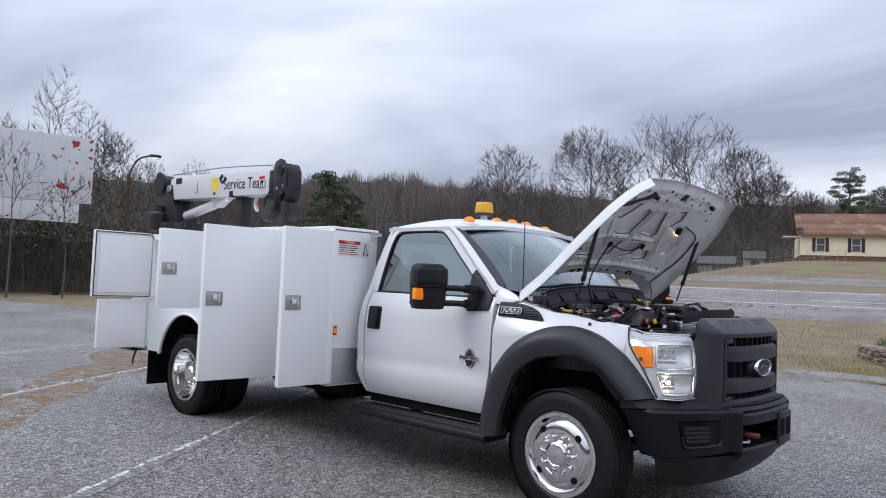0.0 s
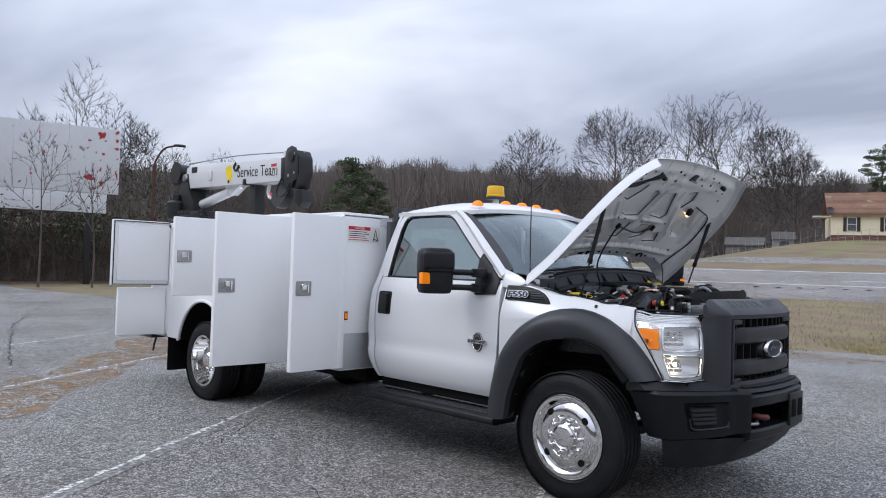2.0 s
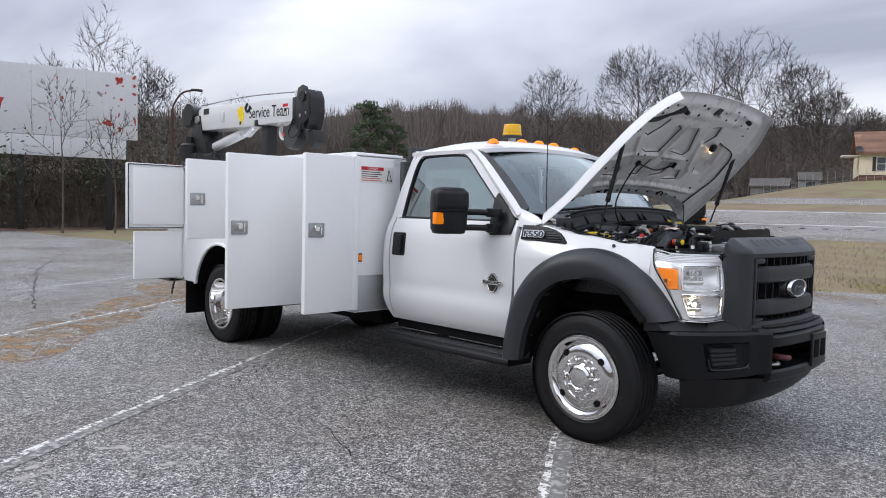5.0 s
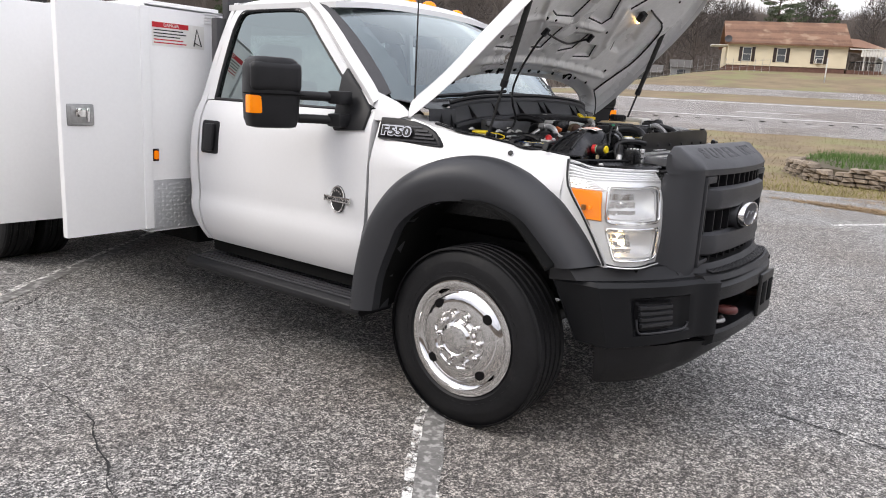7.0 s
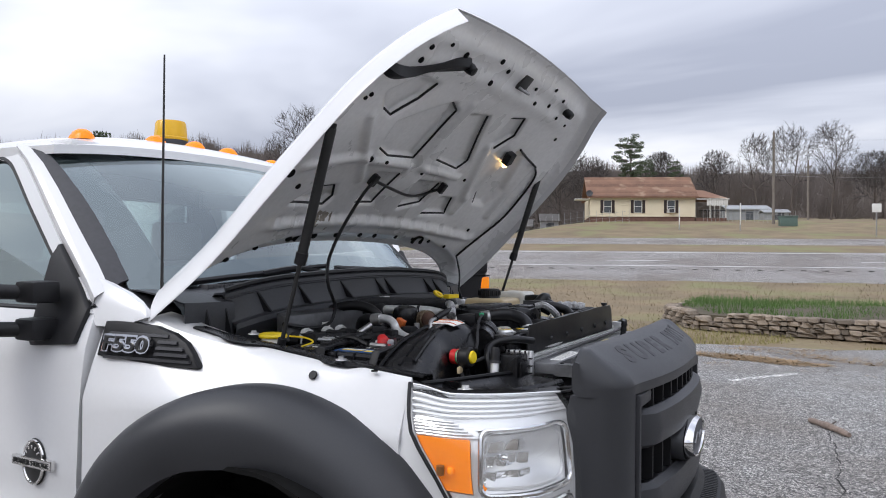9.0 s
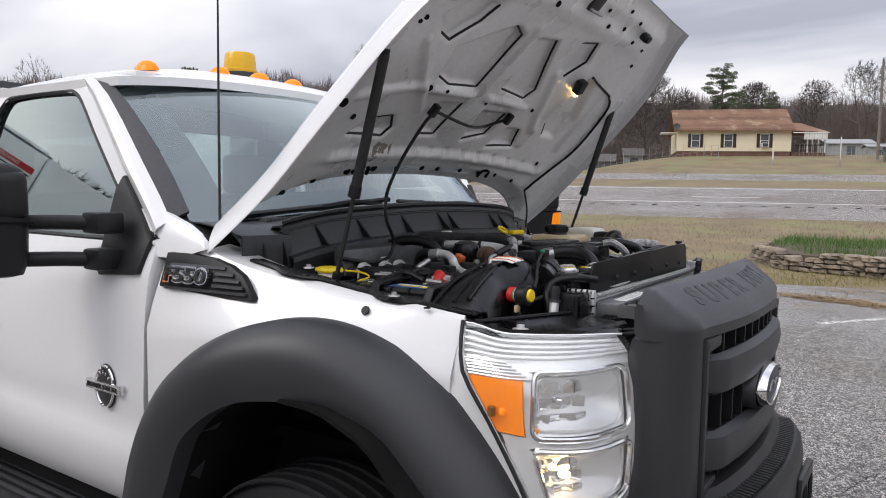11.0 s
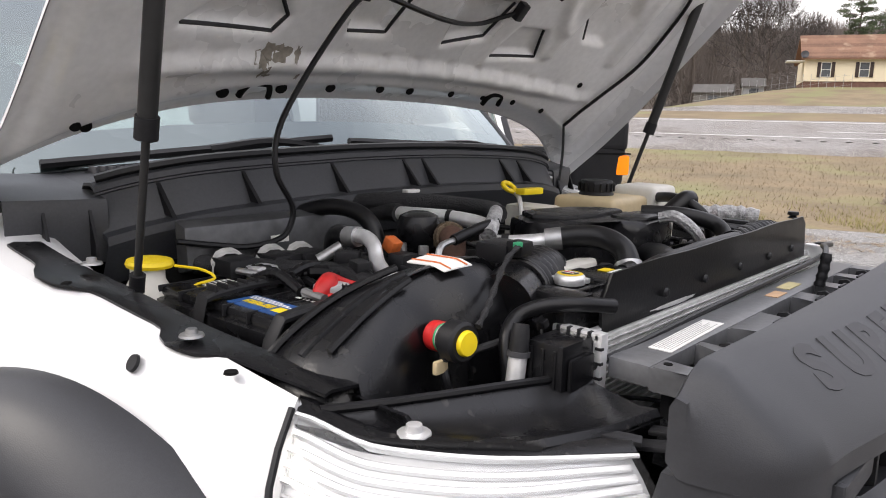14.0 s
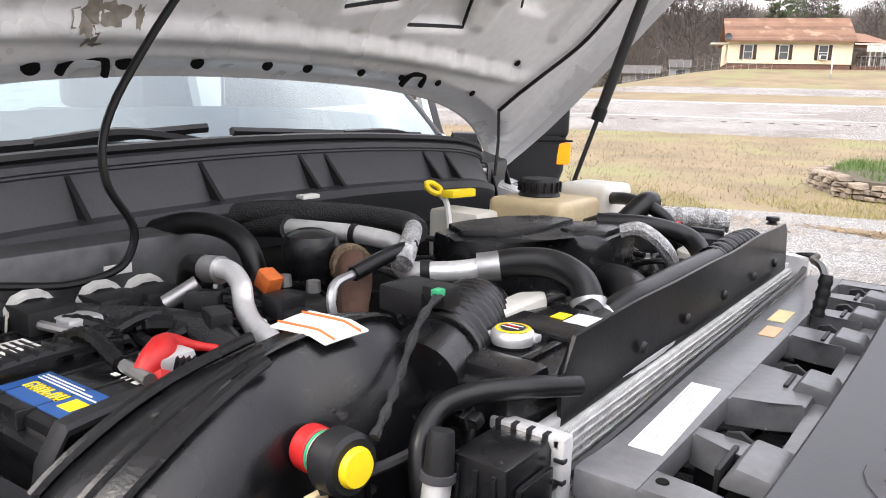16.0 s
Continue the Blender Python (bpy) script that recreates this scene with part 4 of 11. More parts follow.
# low roof at one end and an open porch at the other
part("awning", box((-1.6, 0.3, 2.42), (0.0, 2.4, 2.52), 0.02), TRIM, house)
bm = bmesh.new()
low = [bm.verts.new(p) for p in ((L + 0.02, -0.45, 2.62), (L + 3.35, -0.45, 2.45), (L + 3.35, 5.6, 2.45), (L + 0.02, 5.6, 2.62))]
high = [bm.verts.new(p) for p in ((L + 0.02, 1.2, 3.55), (L + 1.2, 1.6, 3.5), (L + 1.2, 4.0, 3.5), (L + 0.02, 4.4, 3.55))]
bm.faces.new(low[::-1])
bm.faces.new(high)
for k in range(4):
    bm.faces.new((low[k], low[(k + 1) % 4], high[(k + 1) % 4], high[k]))
part("porch_roof", bm, SHINGLE, house, "hipped shingle roof over the porch")
part("porch_fascia", box((L + 0.05, -0.47, 2.36), (L + 3.37, -0.42, 2.46)), TRIM, house)
for k in range(9):
    part("awning_panel", box((L + 1.1 + 0.24 * k, -0.40, 1.72), (L + 1.32 + 0.24 * k, -0.37, 2.36), 0.008), TRIM, house, "pale awning panel")
part("porch_floor", box((L + 0.1, 0.0, -0.2), (L + 3.2, 5.0, 0.45)), BRICK_BASE, house)
for x, y in ((L + 3.1, 0.1), (L + 3.1, 2.5), (L + 3.1, 4.8), (L + 1.5, 0.1)):
    part("porch_post", box((x, y, 0.4), (x + 0.12, y + 0.12, 2.6)), TRIM, house)
part("porch_rail", box((L + 0.4, 0.1, 1.15), (L + 3.2, 0.16, 1.25)), BLACK_STEEL, house)
for k in range(16):
    part("baluster", box((L + 0.5 + 0.17 * k, 0.115, 0.45), (L + 0.53 + 0.17 * k, 0.145, 1.16)), BLACK_STEEL, house)
dish = part("satellite_dish", lathe(bmesh.new(), [(0.0, 0.0), (0.2, 0.04), (0.35, 0.12), (0.36, 0.13), (0.2, 0.06), (0, 0.02)], 20, Matrix.Translation((-0.1, -0.3, 3.0)) @ Matrix.Rotation(radians(70), 4, "X")), TRIM_GREY, house)
tagged(house, "cream house with brown shutters and worn shingle roof", "house")


def shed(az, dist, size, turn_deg, wall_mat, roof_mat, label, rise=0.8):
    p = polar(az, dist)
    thing = empty("shed", p)
    thing.rotation_euler = (0, 0, HX + radians(turn_deg))
    lx, ly, lz = size
    part("wall", box((-lx / 2, -ly / 2, -0.5), (lx / 2, ly / 2, lz)), wall_mat, thing)
    part("roof", prism([(-ly / 2 - 0.2, lz - 0.05), (0, lz + rise), (ly / 2 + 0.2, lz - 0.05), (ly / 2 + 0.2, lz + 0.06), (0, lz + rise + 0.12), (-ly / 2 - 0.2, lz + 0.06)], "x", -lx / 2 - 0.2, lx / 2 + 0.2), roof_mat, thing)
    part("door", box((-0.4, -ly / 2 - 0.03, -0.4), (0.5, -ly / 2, lz - 0.3)), WINDOW_DARK, thing)
    part("window", box((lx / 2 - 1.2, -ly / 2 - 0.03, 0.8), (lx / 2 - 0.5, -ly / 2, lz - 0.5)), WINDOW_DARK, thing)
    tagged(thing, label, "shed")


OLD_ROOF = material("dark_weathered_roofing", (0.11, 0.105, 0.10), 0.8, vary=0.25, scale=2)
PALE_METAL = material("pale_metal_siding", (0.310, 0.322, 0.329), 0.5, vary=0.12, scale=1)
shed(112.2, 86, (3.6, 2.6, 1.2), 0, material("weathered_grey_wood", (0.17, 0.165, 0.155), 0.8, vary=0.2, scale=2), OLD_ROOF, "small weathered grey shed beside the woods")
shed(109.7, 88, (2.0, 2.0, 1.0), 5, PALE_METAL, OLD_ROOF, "small pale metal shed beside the woods")
shed(95.8, 100, (5.0, 3.6, 1.15), 4, PALE_METAL, PALE_METAL, "long pale mobile home behind the house", 0.5)
shed(93.9, 94, (2.6, 2.0, 0.75), 2, PALE_METAL, PALE_METAL, "low white outbuilding beyond the highway", 0.3)

WOOD_POLE = material("weathered_pole_wood", (0.20, 0.175, 0.15), 0.9, vary=0.25, scale=2, fine=20)


def utility_pole(az, dist, tall, arm):
    p = polar(az, dist)
    thing = empty("utility_pole", p)
    part("pole", tube([(0, 0, -0.3), (0, 0, tall)], lambda t: 0.14 - 0.05 * t, 8, 1), WOOD_POLE, thing)
    if arm:
        part("crossarm", box((-arm, -0.05, tall - 0.9), (arm, 0.05, tall - 0.78)), WOOD_POLE, thing)
    for x in (-arm * 0.9, arm * 0.9):
        part("insulator", lathe(bmesh.new(), [(0, 0), (0.05, 0), (0.05, 0.12), (0.02, 0.14), (0, 0.14)], 8, Matrix.Translation((x, 0, tall - (0.76 if arm else 0.02)))), TRIM_GREY, thing)
    tagged(thing, "weathered wooden utility pole", "utility pole", "utility poles by the highway")
    return p + Vector((0, 0, tall - 0.65))


tops = [utility_pole(94.0, 80, 9.0, 0.0), utility_pole(91.75, 96, 6.9, 0.4), utility_pole(82, 88, 9.0, 0.5)]
for a, b in ((tops[0], tops[2]), (tops[1], tops[2]), (tops[0] - Vector((0, 0, 3.6)), tops[2] - Vector((0, 0, 3.6)))):
    pts = [a.lerp(b, t) - Vector((0, 0, 1.2 * t * (1 - t))) for t in (0, 0.25, 0.5, 0.75, 1)]
    tagged(part("power_line", tube(pts, 0.010, 4, 4), STEEL), "thin power line strung between wooden poles", "power line", "power lines")


def sign_post(az, dist, tall, panel, mat, label):
    p = polar(az, dist)
    thing = empty("road_sign", p)
    thing.rotation_euler = (0, 0, HX)
    part("post", tube([(0, 0, -0.2), (0, 0, tall)], 0.05, 6, 1), STEEL, thing)
    part("panel", box((-panel[0] / 2, -0.08, tall - panel[1]), (panel[0] / 2, -0.05, tall), 0.01), mat, thing)
    tagged(thing, label, "road sign")


sign_post(87.9, 70, 2.6, (0.7, 0.7), TRIM, "white road sign on a steel post")
sign_post(96.2, 72, 2.4, (0.08, 1.9), TRIM, "leaning white marker post in the grass")
sign_post(100.3, 72, 2.0, (0.10, 1.6), TRIM, "white marker post in the grass by the house")
sign_post(86.2, 74, 2.2, (0.2, 1.0), TRIM_GREY, "grey mailbox post beside the highway")
for p0, p1 in ((polar(113.5, 84), polar(103.8, 80)), (polar(98.6, 84), polar(92.6, 82))):
    bm = bmesh.new()
    for k in range(22):
        q = p0.lerp(p1, k / 21)
        add_tube(bm, [(q.x, q.y, height(q.x, q.y) - 0.1), (q.x, q.y, height(q.x, q.y) + 1.2)], 0.018, 5, 1)
    for z in (0.3, 0.75, 1.18):
        add_tube(bm, [p0 + Vector((0, 0, z)), p0.lerp(p1, 0.5) + Vector((0, 0, z + 0.1)), p1 + Vector((0, 0, z))], 0.012, 4, 4)
    tagged(part("wire_fence", bm, STEEL), "thin wire fence along the grass beside the house", "fence", "wire fences")

# green utility cabinet on the grass
cabinet = empty("utility_cabinet", polar(93.1, 78))
cabinet.rotation_euler = (0, 0, HX)
part("body", box((-0.75, -0.4, -0.2), (0.75, 0.4, 0.82), 0.03), material("faded_green_paint", (0.10, 0.15, 0.13), 0.5, vary=0.12), cabinet)
part("lid", box((-0.80, -0.46, 0.82), (0.80, 0.45, 0.92), 0.02), material("faded_green_lid", (0.12, 0.17, 0.15), 0.5, vary=0.12), cabinet)
tagged(cabinet, "faded green metal utility cabinet on the grass", "utility cabinet")

# ---- stone planter, grass and debris along the edge of the lot ----
STONE = material("weathered_field_stone", (0.215, 0.175, 0.135), 0.9, vary=0.4, scale=6, fine=40, bump=0.5, bump_scale=25, per_piece=0.6, spots=(5, 0.55, 0.15, (0.12, 0.11, 0.10), 0.7))
SOIL = material("dark_bed_soil", (0.09, 0.075, 0.05), 1.0, vary=0.4, scale=3, bump=0.6, bump_scale=12)
GREEN_GRASS = material("lush_green_grass", (0.075, 0.150, 0.030), 0.7, vary=0.4, scale=1.5, fine=9)
PALE_GRASS = material("yellow_green_grass", (0.25, 0.225, 0.085), 0.8, vary=0.4, scale=0.8, fine=7)
STRAW = material("dead_straw", (0.29, 0.205, 0.12), 0.9, vary=0.4, scale=2, fine=9)
planter = empty("stone_planter", (0, 14, 0))
PLANTER = [(9.0, 12.2), (-0.9, 13.75), (-1.35, 14.0), (-2.15, 15.5), (-2.0, 18.6)]
BED_Z = 0.40


def stone_mesh(seed):
    rr = random.Random(seed)
    bm = box((-0.5, -0.5, -0.5), (0.5, 0.5, 0.5), 0.2, 1)
    for v in bm.verts:
        v.co += Vector((rr.uniform(-0.09, 0.09), rr.uniform(-0.12, 0.12), rr.uniform(-0.10, 0.10)))
    me = bpy.data.meshes.new("stone")
    bm.to_mesh(me)
    bm.free()
    me.materials.append(STONE)
    return me


stones = [stone_mesh(k) for k in range(7)]
rr = random.Random(41)
for course in range(4):
    for (x0, y0), (x1, y1) in zip(PLANTER, PLANTER[1:]):
        a, b = Vector((x0, y0, 0)), Vector((x1, y1, 0))
        n = (b - a).length
        d = (b - a).normalized()
        s = rr.uniform(0, 0.15)
        while s < n:
            w = rr.uniform(0.13, 0.34)
            if course == 3 and rr.random() < 0.25:
                s += w
                continue
            ob = new("stone", rr.choice(stones))
            ob.parent = planter
            z = 0.05 + 0.098 * course
            ob.matrix_local = Matrix.Translation(a + d * (s + w / 2) + Vector((d.y, -d.x, 0)) * rr.uniform(-0.03, 0.03) + Vector((0, 0, z)) - Vector((0, 14, 0))) @ Matrix.Rotation(math.atan2(d.y, d.x) + rr.uniform(-0.12, 0.12), 4, "Z") @ Matrix.Rotation(rr.uniform(-0.06, 0.06), 4, "Y") @ Matrix.Diagonal((w, rr.uniform(0.22, 0.32), rr.uniform(0.085, 0.125), 1))
            s += w * rr.uniform(0.93, 1.0)
bm = bmesh.new()
ring = [(9.0, 12.3), (-0.85, 13.9), (-1.25, 14.15), (-2.0, 15.55), (-1.9, 18.6), (4, 19.5), (9, 18.5)]
low, top = [bm.verts.new((x, y - 14, -0.05)) for x, y in ring], [bm.verts.new((x, y - 14, BED_Z - 0.08)) for x, y in ring]
mid = bm.verts.new((3, 2.0, BED_Z + 0.12))
for k in range(len(ring)):
    j = (k + 1) % len(ring)
    bm.faces.new((low[k], low[j], top[j], top[k]))
    bm.faces.new((top[k], top[j], mid))
part("soil", bm, SOIL, planter)
tagged(planter, "low dry-laid stone planter with grass on top", "planter")


def blades(name, mat, count, where, tall, width, label, lean=0.5, seed=1):
    r = random.Random(seed)
    so = Soup()
    for _ in range(count):
        p = where(r)
        if p is None:
            continue
        d = Vector((r.gauss(0, lean), r.gauss(0, lean), 1)).normalized()
        side = Vector((r.gauss(0, 1), r.gauss(0, 1), 0)).normalized()
        h = r.uniform(0.45, 1.0) * tall
        so.sliver(p, p + d * h, width * r.uniform(0.6, 1.3), side)
    return tagged(new(name, so.mesh(name, mat)), label, "grass", kind="stuff")


def on_bed(r):
    x, y = r.uniform(-1.9, 8.5), r.uniform(12.6, 18.5)
    if y < 13.95 - 0.16 * (x + 0.9) + max(0, -0.9 - x) * 1.5:
        return None
    if noise.noise((x * 0.9, y * 0.9, 3)) < -0.28:
        return None
    return Vector((x, y, BED_Z - 0.06 + 0.06 * smoothstep(13.5, 16, y)))


blades("green_grass", GREEN_GRASS, 16000, on_bed, 0.24, 0.006, "thick green grass growing in the stone planter", 0.35, 2)


def at_edge(r):
    x = r.uniform(-14, 10)
    d = 13.1 + abs(r.gauss(0, 1.6))
    p = place(x, d)
    if noise.noise((p.x * 0.5, p.y * 0.5, 8)) < -0.15:
        return None
    p.z = height(p.x, p.y) - 0.03
    return p


blades("edge_grass", PALE_GRASS, 26000, at_edge, 0.13, 0.005, "yellowish grass along the edge of the lot", 0.5, 3)


def verge(r):
    p = place(r.uniform(-16, 14), r.uniform(14, 31))
    p.z = height(p.x, p.y) - 0.03
    return p


blades("verge_grass", GRASS_DRY, 12000, verge, 0.11, 0.009, "dry brown grass on the road verge", 0.7, 4)


def debris(r):
    k = r.random()
    p = place(r.uniform(-10, 10), 13.0 - abs(r.gauss(0, 0.7))) if k < 0.55 else Vector((0.35 + r.gauss(0, 0.8), 9.6 + r.gauss(0, 0.35), 0))
    if noise.noise((p.x * 0.8, p.y * 1.6, 21)) < 0.0:
        return None
    p.z = 0.004
    return p


straw = Soup()
r = random.Random(8)
for _ in range(16000):
    p = debris(r)
    if p is None:
        continue
    d = Vector((r.gauss(0, 1), r.gauss(0, 1), r.uniform(0, 0.25))).normalized()
    straw.sliver(p, p + d * r.uniform(0.05, 0.16), r.uniform(0.003, 0.008), Vector((-d.y, d.x, 0.2)))
tagged(new("pine_straw", straw.mesh("pine_straw", STRAW)), "fallen brown straw scattered over the asphalt edge", "straw", kind="stuff")
# a broken branch lying on the asphalt
br = empty("broken_branch", (1.2, 5.05, 0.0))
part("stem", tube([(-0.16, 0.24, 0.026), (-0.06, 0.10, 0.030), (0.05, -0.07, 0.030), (0.15, -0.24, 0.024)], lambda t: 0.022 + 0.008 * math.sin(3 * t) + 0.003 * math.sin(17 * t), 9), material("grey_broken_bark", (0.22, 0.17, 0.14), 0.9, vary=0.45, scale=12, bump=0.5, bump_scale=60), br)
part("side_stub", tube([(0.0, 0.0, 0.035), (0.05, 0.04, 0.075)], lambda t: 0.010 - 0.004 * t, 6), BARK, br)
tagged(br, "short broken dead branch lying on the asphalt", "branch")
bm = bmesh.new()
a, b, w = Vector((0.1, 7.35, 0.0055)), Vector((0.82, 8.42, 0.0055)), Vector((0.045, -0.03, 0))
bm.faces.new([bm.verts.new(q) for q in (a - w, b - w, b + w, a + w)])
part("line_remnant", bm, PAINT, lot)

# ---- the service truck: front axle above the origin, nose towards +X ----
truck = empty("service_truck")
tagged(truck, "white heavy-duty service truck with its hood and side compartments open", "truck")
RIM_R, TYRE_R, WHEELBASE = 0.254, 0.404, 4.47

# side form: half width by height
SIDE = curve_of([(0.50, 0.885), (0.55, 0.935), (0.62, 0.975), (0.70, 1.000), (0.76, 1.004), (0.82, 0.994), (0.92, 1.000), (1.10, 0.997), (1.24, 0.980),
                 (1.32, 0.950), (1.36, 0.930), (1.60, 0.865), (1.80, 0.805), (1.88, 0.775)])
DOOR_FRONT = curve_of([(0.50, -0.66), (0.56, -0.655), (0.80, -0.630), (1.00, -0.615), (1.30, -0.625), (1.43, -0.668)])
DOOR_REAR = curve_of([(0.50, -1.89), (0.62, -1.90), (1.00, -1.915), (1.30, -1.912), (1.60, -1.885), (1.88, -1.840)])
CAB_REAR = curve_of([(0.50, -1.94), (0.60, -1.98), (0.70, -2.025), (0.86, -2.04), (1.10, -2.035), (1.30, -2.015), (1.60, -1.965), (1.88, -1.90)])


def zs(lo, hi, n):
    return [lo + (hi - lo) * k / n for k in range(n + 1)]


def door(s):
    rows = []
    for z in zs(0.545, 1.345, 26):
        a, b = DOOR_REAR(z) + 0.004, DOOR_FRONT(z) - 0.004
        rows.append([(a + (b - a) * k / 14, s * (SIDE(z) - 0.006 * (k in (0, 14))), z) for k in range(15)])
    bm = thick_grid(bmesh.new(), rows, (0, -s * 0.05, 0))
    # window frame: a ring between the outer edge and the glass opening
    outer = [(-1.908, 1.345), (-1.90, 1.50), (-1.875, 1.70), (-1.855, 1.80), (-1.83, 1.855), (-1.78, 1.875), (-1.60, 1.882), (-1.36, 1.880), (-1.26, 1.862), (-1.18, 1.815), (-1.06, 1.715), (-0.88, 1.555), (-0.70, 1.405), (-0.645, 1.345)]
    inner = [(-1.845, 1.352), (-1.84, 1.50), (-1.822, 1.69), (-1.805, 1.775), (-1.785, 1.815), (-1.745, 1.835), (-1.58, 1.842), (-1.37, 1.840), (-1.285, 1.825), (-1.215, 1.78), (-1.10, 1.68), (-0.93, 1.535), (-0.78, 1.41), (-0.715, 1.352)]
    def lift(p):
        return (p[0], s * SIDE(p[1]), p[1])
    o, i = [Vector(lift(p)) for p in outer], [Vector(lift(p)) for p in inner]
    ring_rows = [o, [p.lerp(q, 0.5) for p, q in zip(o, i)], i]
    thick_grid(bm, ring_rows, (0, -s * 0.03, 0))
    d = part("door", bm, WHITE, truck, "white cab door")
    # glass and its black channel
    g = bmesh.new()
    loop = [lift(p) for p in inner]
    vs = [g.verts.new((x, y - s * 0.018, z)) for x, y, z in loop]
    g.faces.new(vs)
    pane = part("window", g, SIDE_GLASS, d, "side window reflecting the cloudy sky")
    pane.visible_shadow = False
    seal = tube([Vector((x, y - s * 0.008, z)) for x, y, z in loop] + [Vector((loop[0][0], loop[0][1] - s * 0.008, loop[0][2]))], 0.010, 6, 3)
    part("window_seal", seal, BLACK_PLASTIC, d)
    # handle in its scoop
    hx, hz = -1.805, 1.145
    h = bmesh.new()
    add_box(h, (hx - 0.075, s * 0.985 if s < 0 else 0.94, hz - 0.09), (hx + 0.075, s * 0.94 if s < 0 else 0.985, hz + 0.09), 0.02)
    for v in h.verts:
        v.co.y = s * (SIDE(v.co.z) + (0.004 if abs(v.co.y) > 0.96 else -0.04))
    handle = part("handle", h, BLACK_PLASTIC, d, "black plastic door handle")
    grip = bmesh.new()
    add_box(grip, (hx - 0.03, -0.02, hz - 0.075), (hx + 0.045, 0.02, hz + 0.075), 0.014)
    for v in grip.verts:
        v.co.y = s * (SIDE(v.co.z) + 0.014 + v.co.y * s * 0.7)
    part("grip", grip, BLACK_PLASTIC, handle)
    return d


near_door, far_door = door(-1), door(1)
# the far door stands open, with its mirror
FAR_SWING = Matrix.Translation((-0.64, 0.98, 0)) @ Matrix.Rotation(radians(-50), 4, "Z") @ Matrix.Translation((0.64, -0.98, 0))
far_door.matrix_local = FAR_SWING
far_door["label"] = "white cab door standing open"

# cab shell: rear corners, sills, roof, pillars, back wall
for s in (-1, 1):
    rows = []
    for z in zs(0.545, 1.885, 30):
        a, b = CAB_REAR(z), DOOR_REAR(z) - 0.004
        w = SIDE(z)
        row = []
        for k in range(9):
            t = k / 8
            x = a + (b - a) * t
            row.append((x, s * (w - 0.055 * (1 - min(1, t * 1.9)) ** 2), z))
        rows.append(row)
    part("cab_corner", thick_grid(bmesh.new(), rows, (0.0, -s * 0.04, 0)), WHITE, truck)
    part("sill", box((-1.92, min(s * 0.80, s * 0.90), 0.47), (-0.62, max(s * 0.80, s * 0.90), 0.56), 0.015), DARK, truck)

ROOF_Z = curve_of([(-1.95, 1.90), (-1.88, 1.945), (-1.75, 1.975), (-1.55, 1.99), (-1.30, 1.978), (-1.18, 1.955), (-1.10, 1.925), (-1.05, 1.895)])
rows = []
for k in range(19):
    x = -1.935 + k * (0.865 / 18)
    crown = ROOF_Z(x)
    half = 0.79 - 0.02 * smoothstep(-1.3, -1.05, x)
    front_bow = 0.07 * smoothstep(-1.5, -1.07, x)
    row = []
    for j in range(25):
        v = -1 + j / 12
        y = half * v
        drop = (crown - 1.885) * (abs(v) ** 3.2) + 0.012 * v * v
        row.append((x + front_bow * (1 - v * v), y, crown - drop))
    rows.append(row)
part("roof", thick_grid(bmesh.new(), rows, (0, 0, -0.03)), WHITE, truck, "white cab roof")

WS_TOP = [(-1.128 + 0.085 * (1 - (y / 0.765) ** 2), y, 1.852 + 0.055 * (1 - (y / 0.765) ** 2)) for y in [-0.765 + 1.53 * k / 16 for k in range(17)]]
WS_LOW = [(-0.595 + 0.135 * (1 - (y / 0.845) ** 2), y, 1.396 + 0.052 * (1 - (y / 0.845) ** 2)) for y in [-0.845 + 1.69 * k / 16 for k in range(17)]]


def ws_point(u, v):
    """u across 0..1, v up 0..1, on the curved windscreen."""
    i = min(15, int(u * 16))
    f = u * 16 - i
    a = Vector(WS_LOW[i]).lerp(Vector(WS_LOW[i + 1]), f)
    b = Vector(WS_TOP[i]).lerp(Vector(WS_TOP[i + 1]), f)
    p = a.lerp(b, v)
    return p + Vector((0.55, 0, 0.62)) * (0.035 * 4 * v * (1 - v))


def ws_sheet(u0, u1, v0, v1, off, nu=16, nv=8):
    o = Vector((0.6, 0, 0.7)) * off
    return [[ws_point(u0 + (u1 - u0) * a / nu, v0 + (v1 - v0) * b / nv) + o for a in range(nu + 1)] for b in range(nv + 1)]


bm = bmesh.new()
vs = [[bm.verts.new(p) for p in row] for row in ws_sheet(0, 1, 0, 1, 0.0)]
for a, b in zip(vs, vs[1:]):
    for i in range(16):
        bm.faces.new((a[i], a[i + 1], b[i + 1], b[i]))
screen = part("windscreen", bm, SCREEN, truck, "clear windscreen with a dark border")
screen.visible_shadow = False
border = bmesh.new()
for u0, u1, v0, v1 in ((0, 1, 0.0, 0.13), (0, 1, 0.93, 1.0), (0, 0.075, 0.0, 1.0), (0.925, 1, 0.0, 1.0)):
    thick_grid(border, ws_sheet(u0, u1, v0, v1, -0.004, 16, 6), (-0.003, 0, -0.003))
part("dark_border", border, material("black_glass_border", (0.03, 0.032, 0.035), 0.25, vary=0.1), screen)
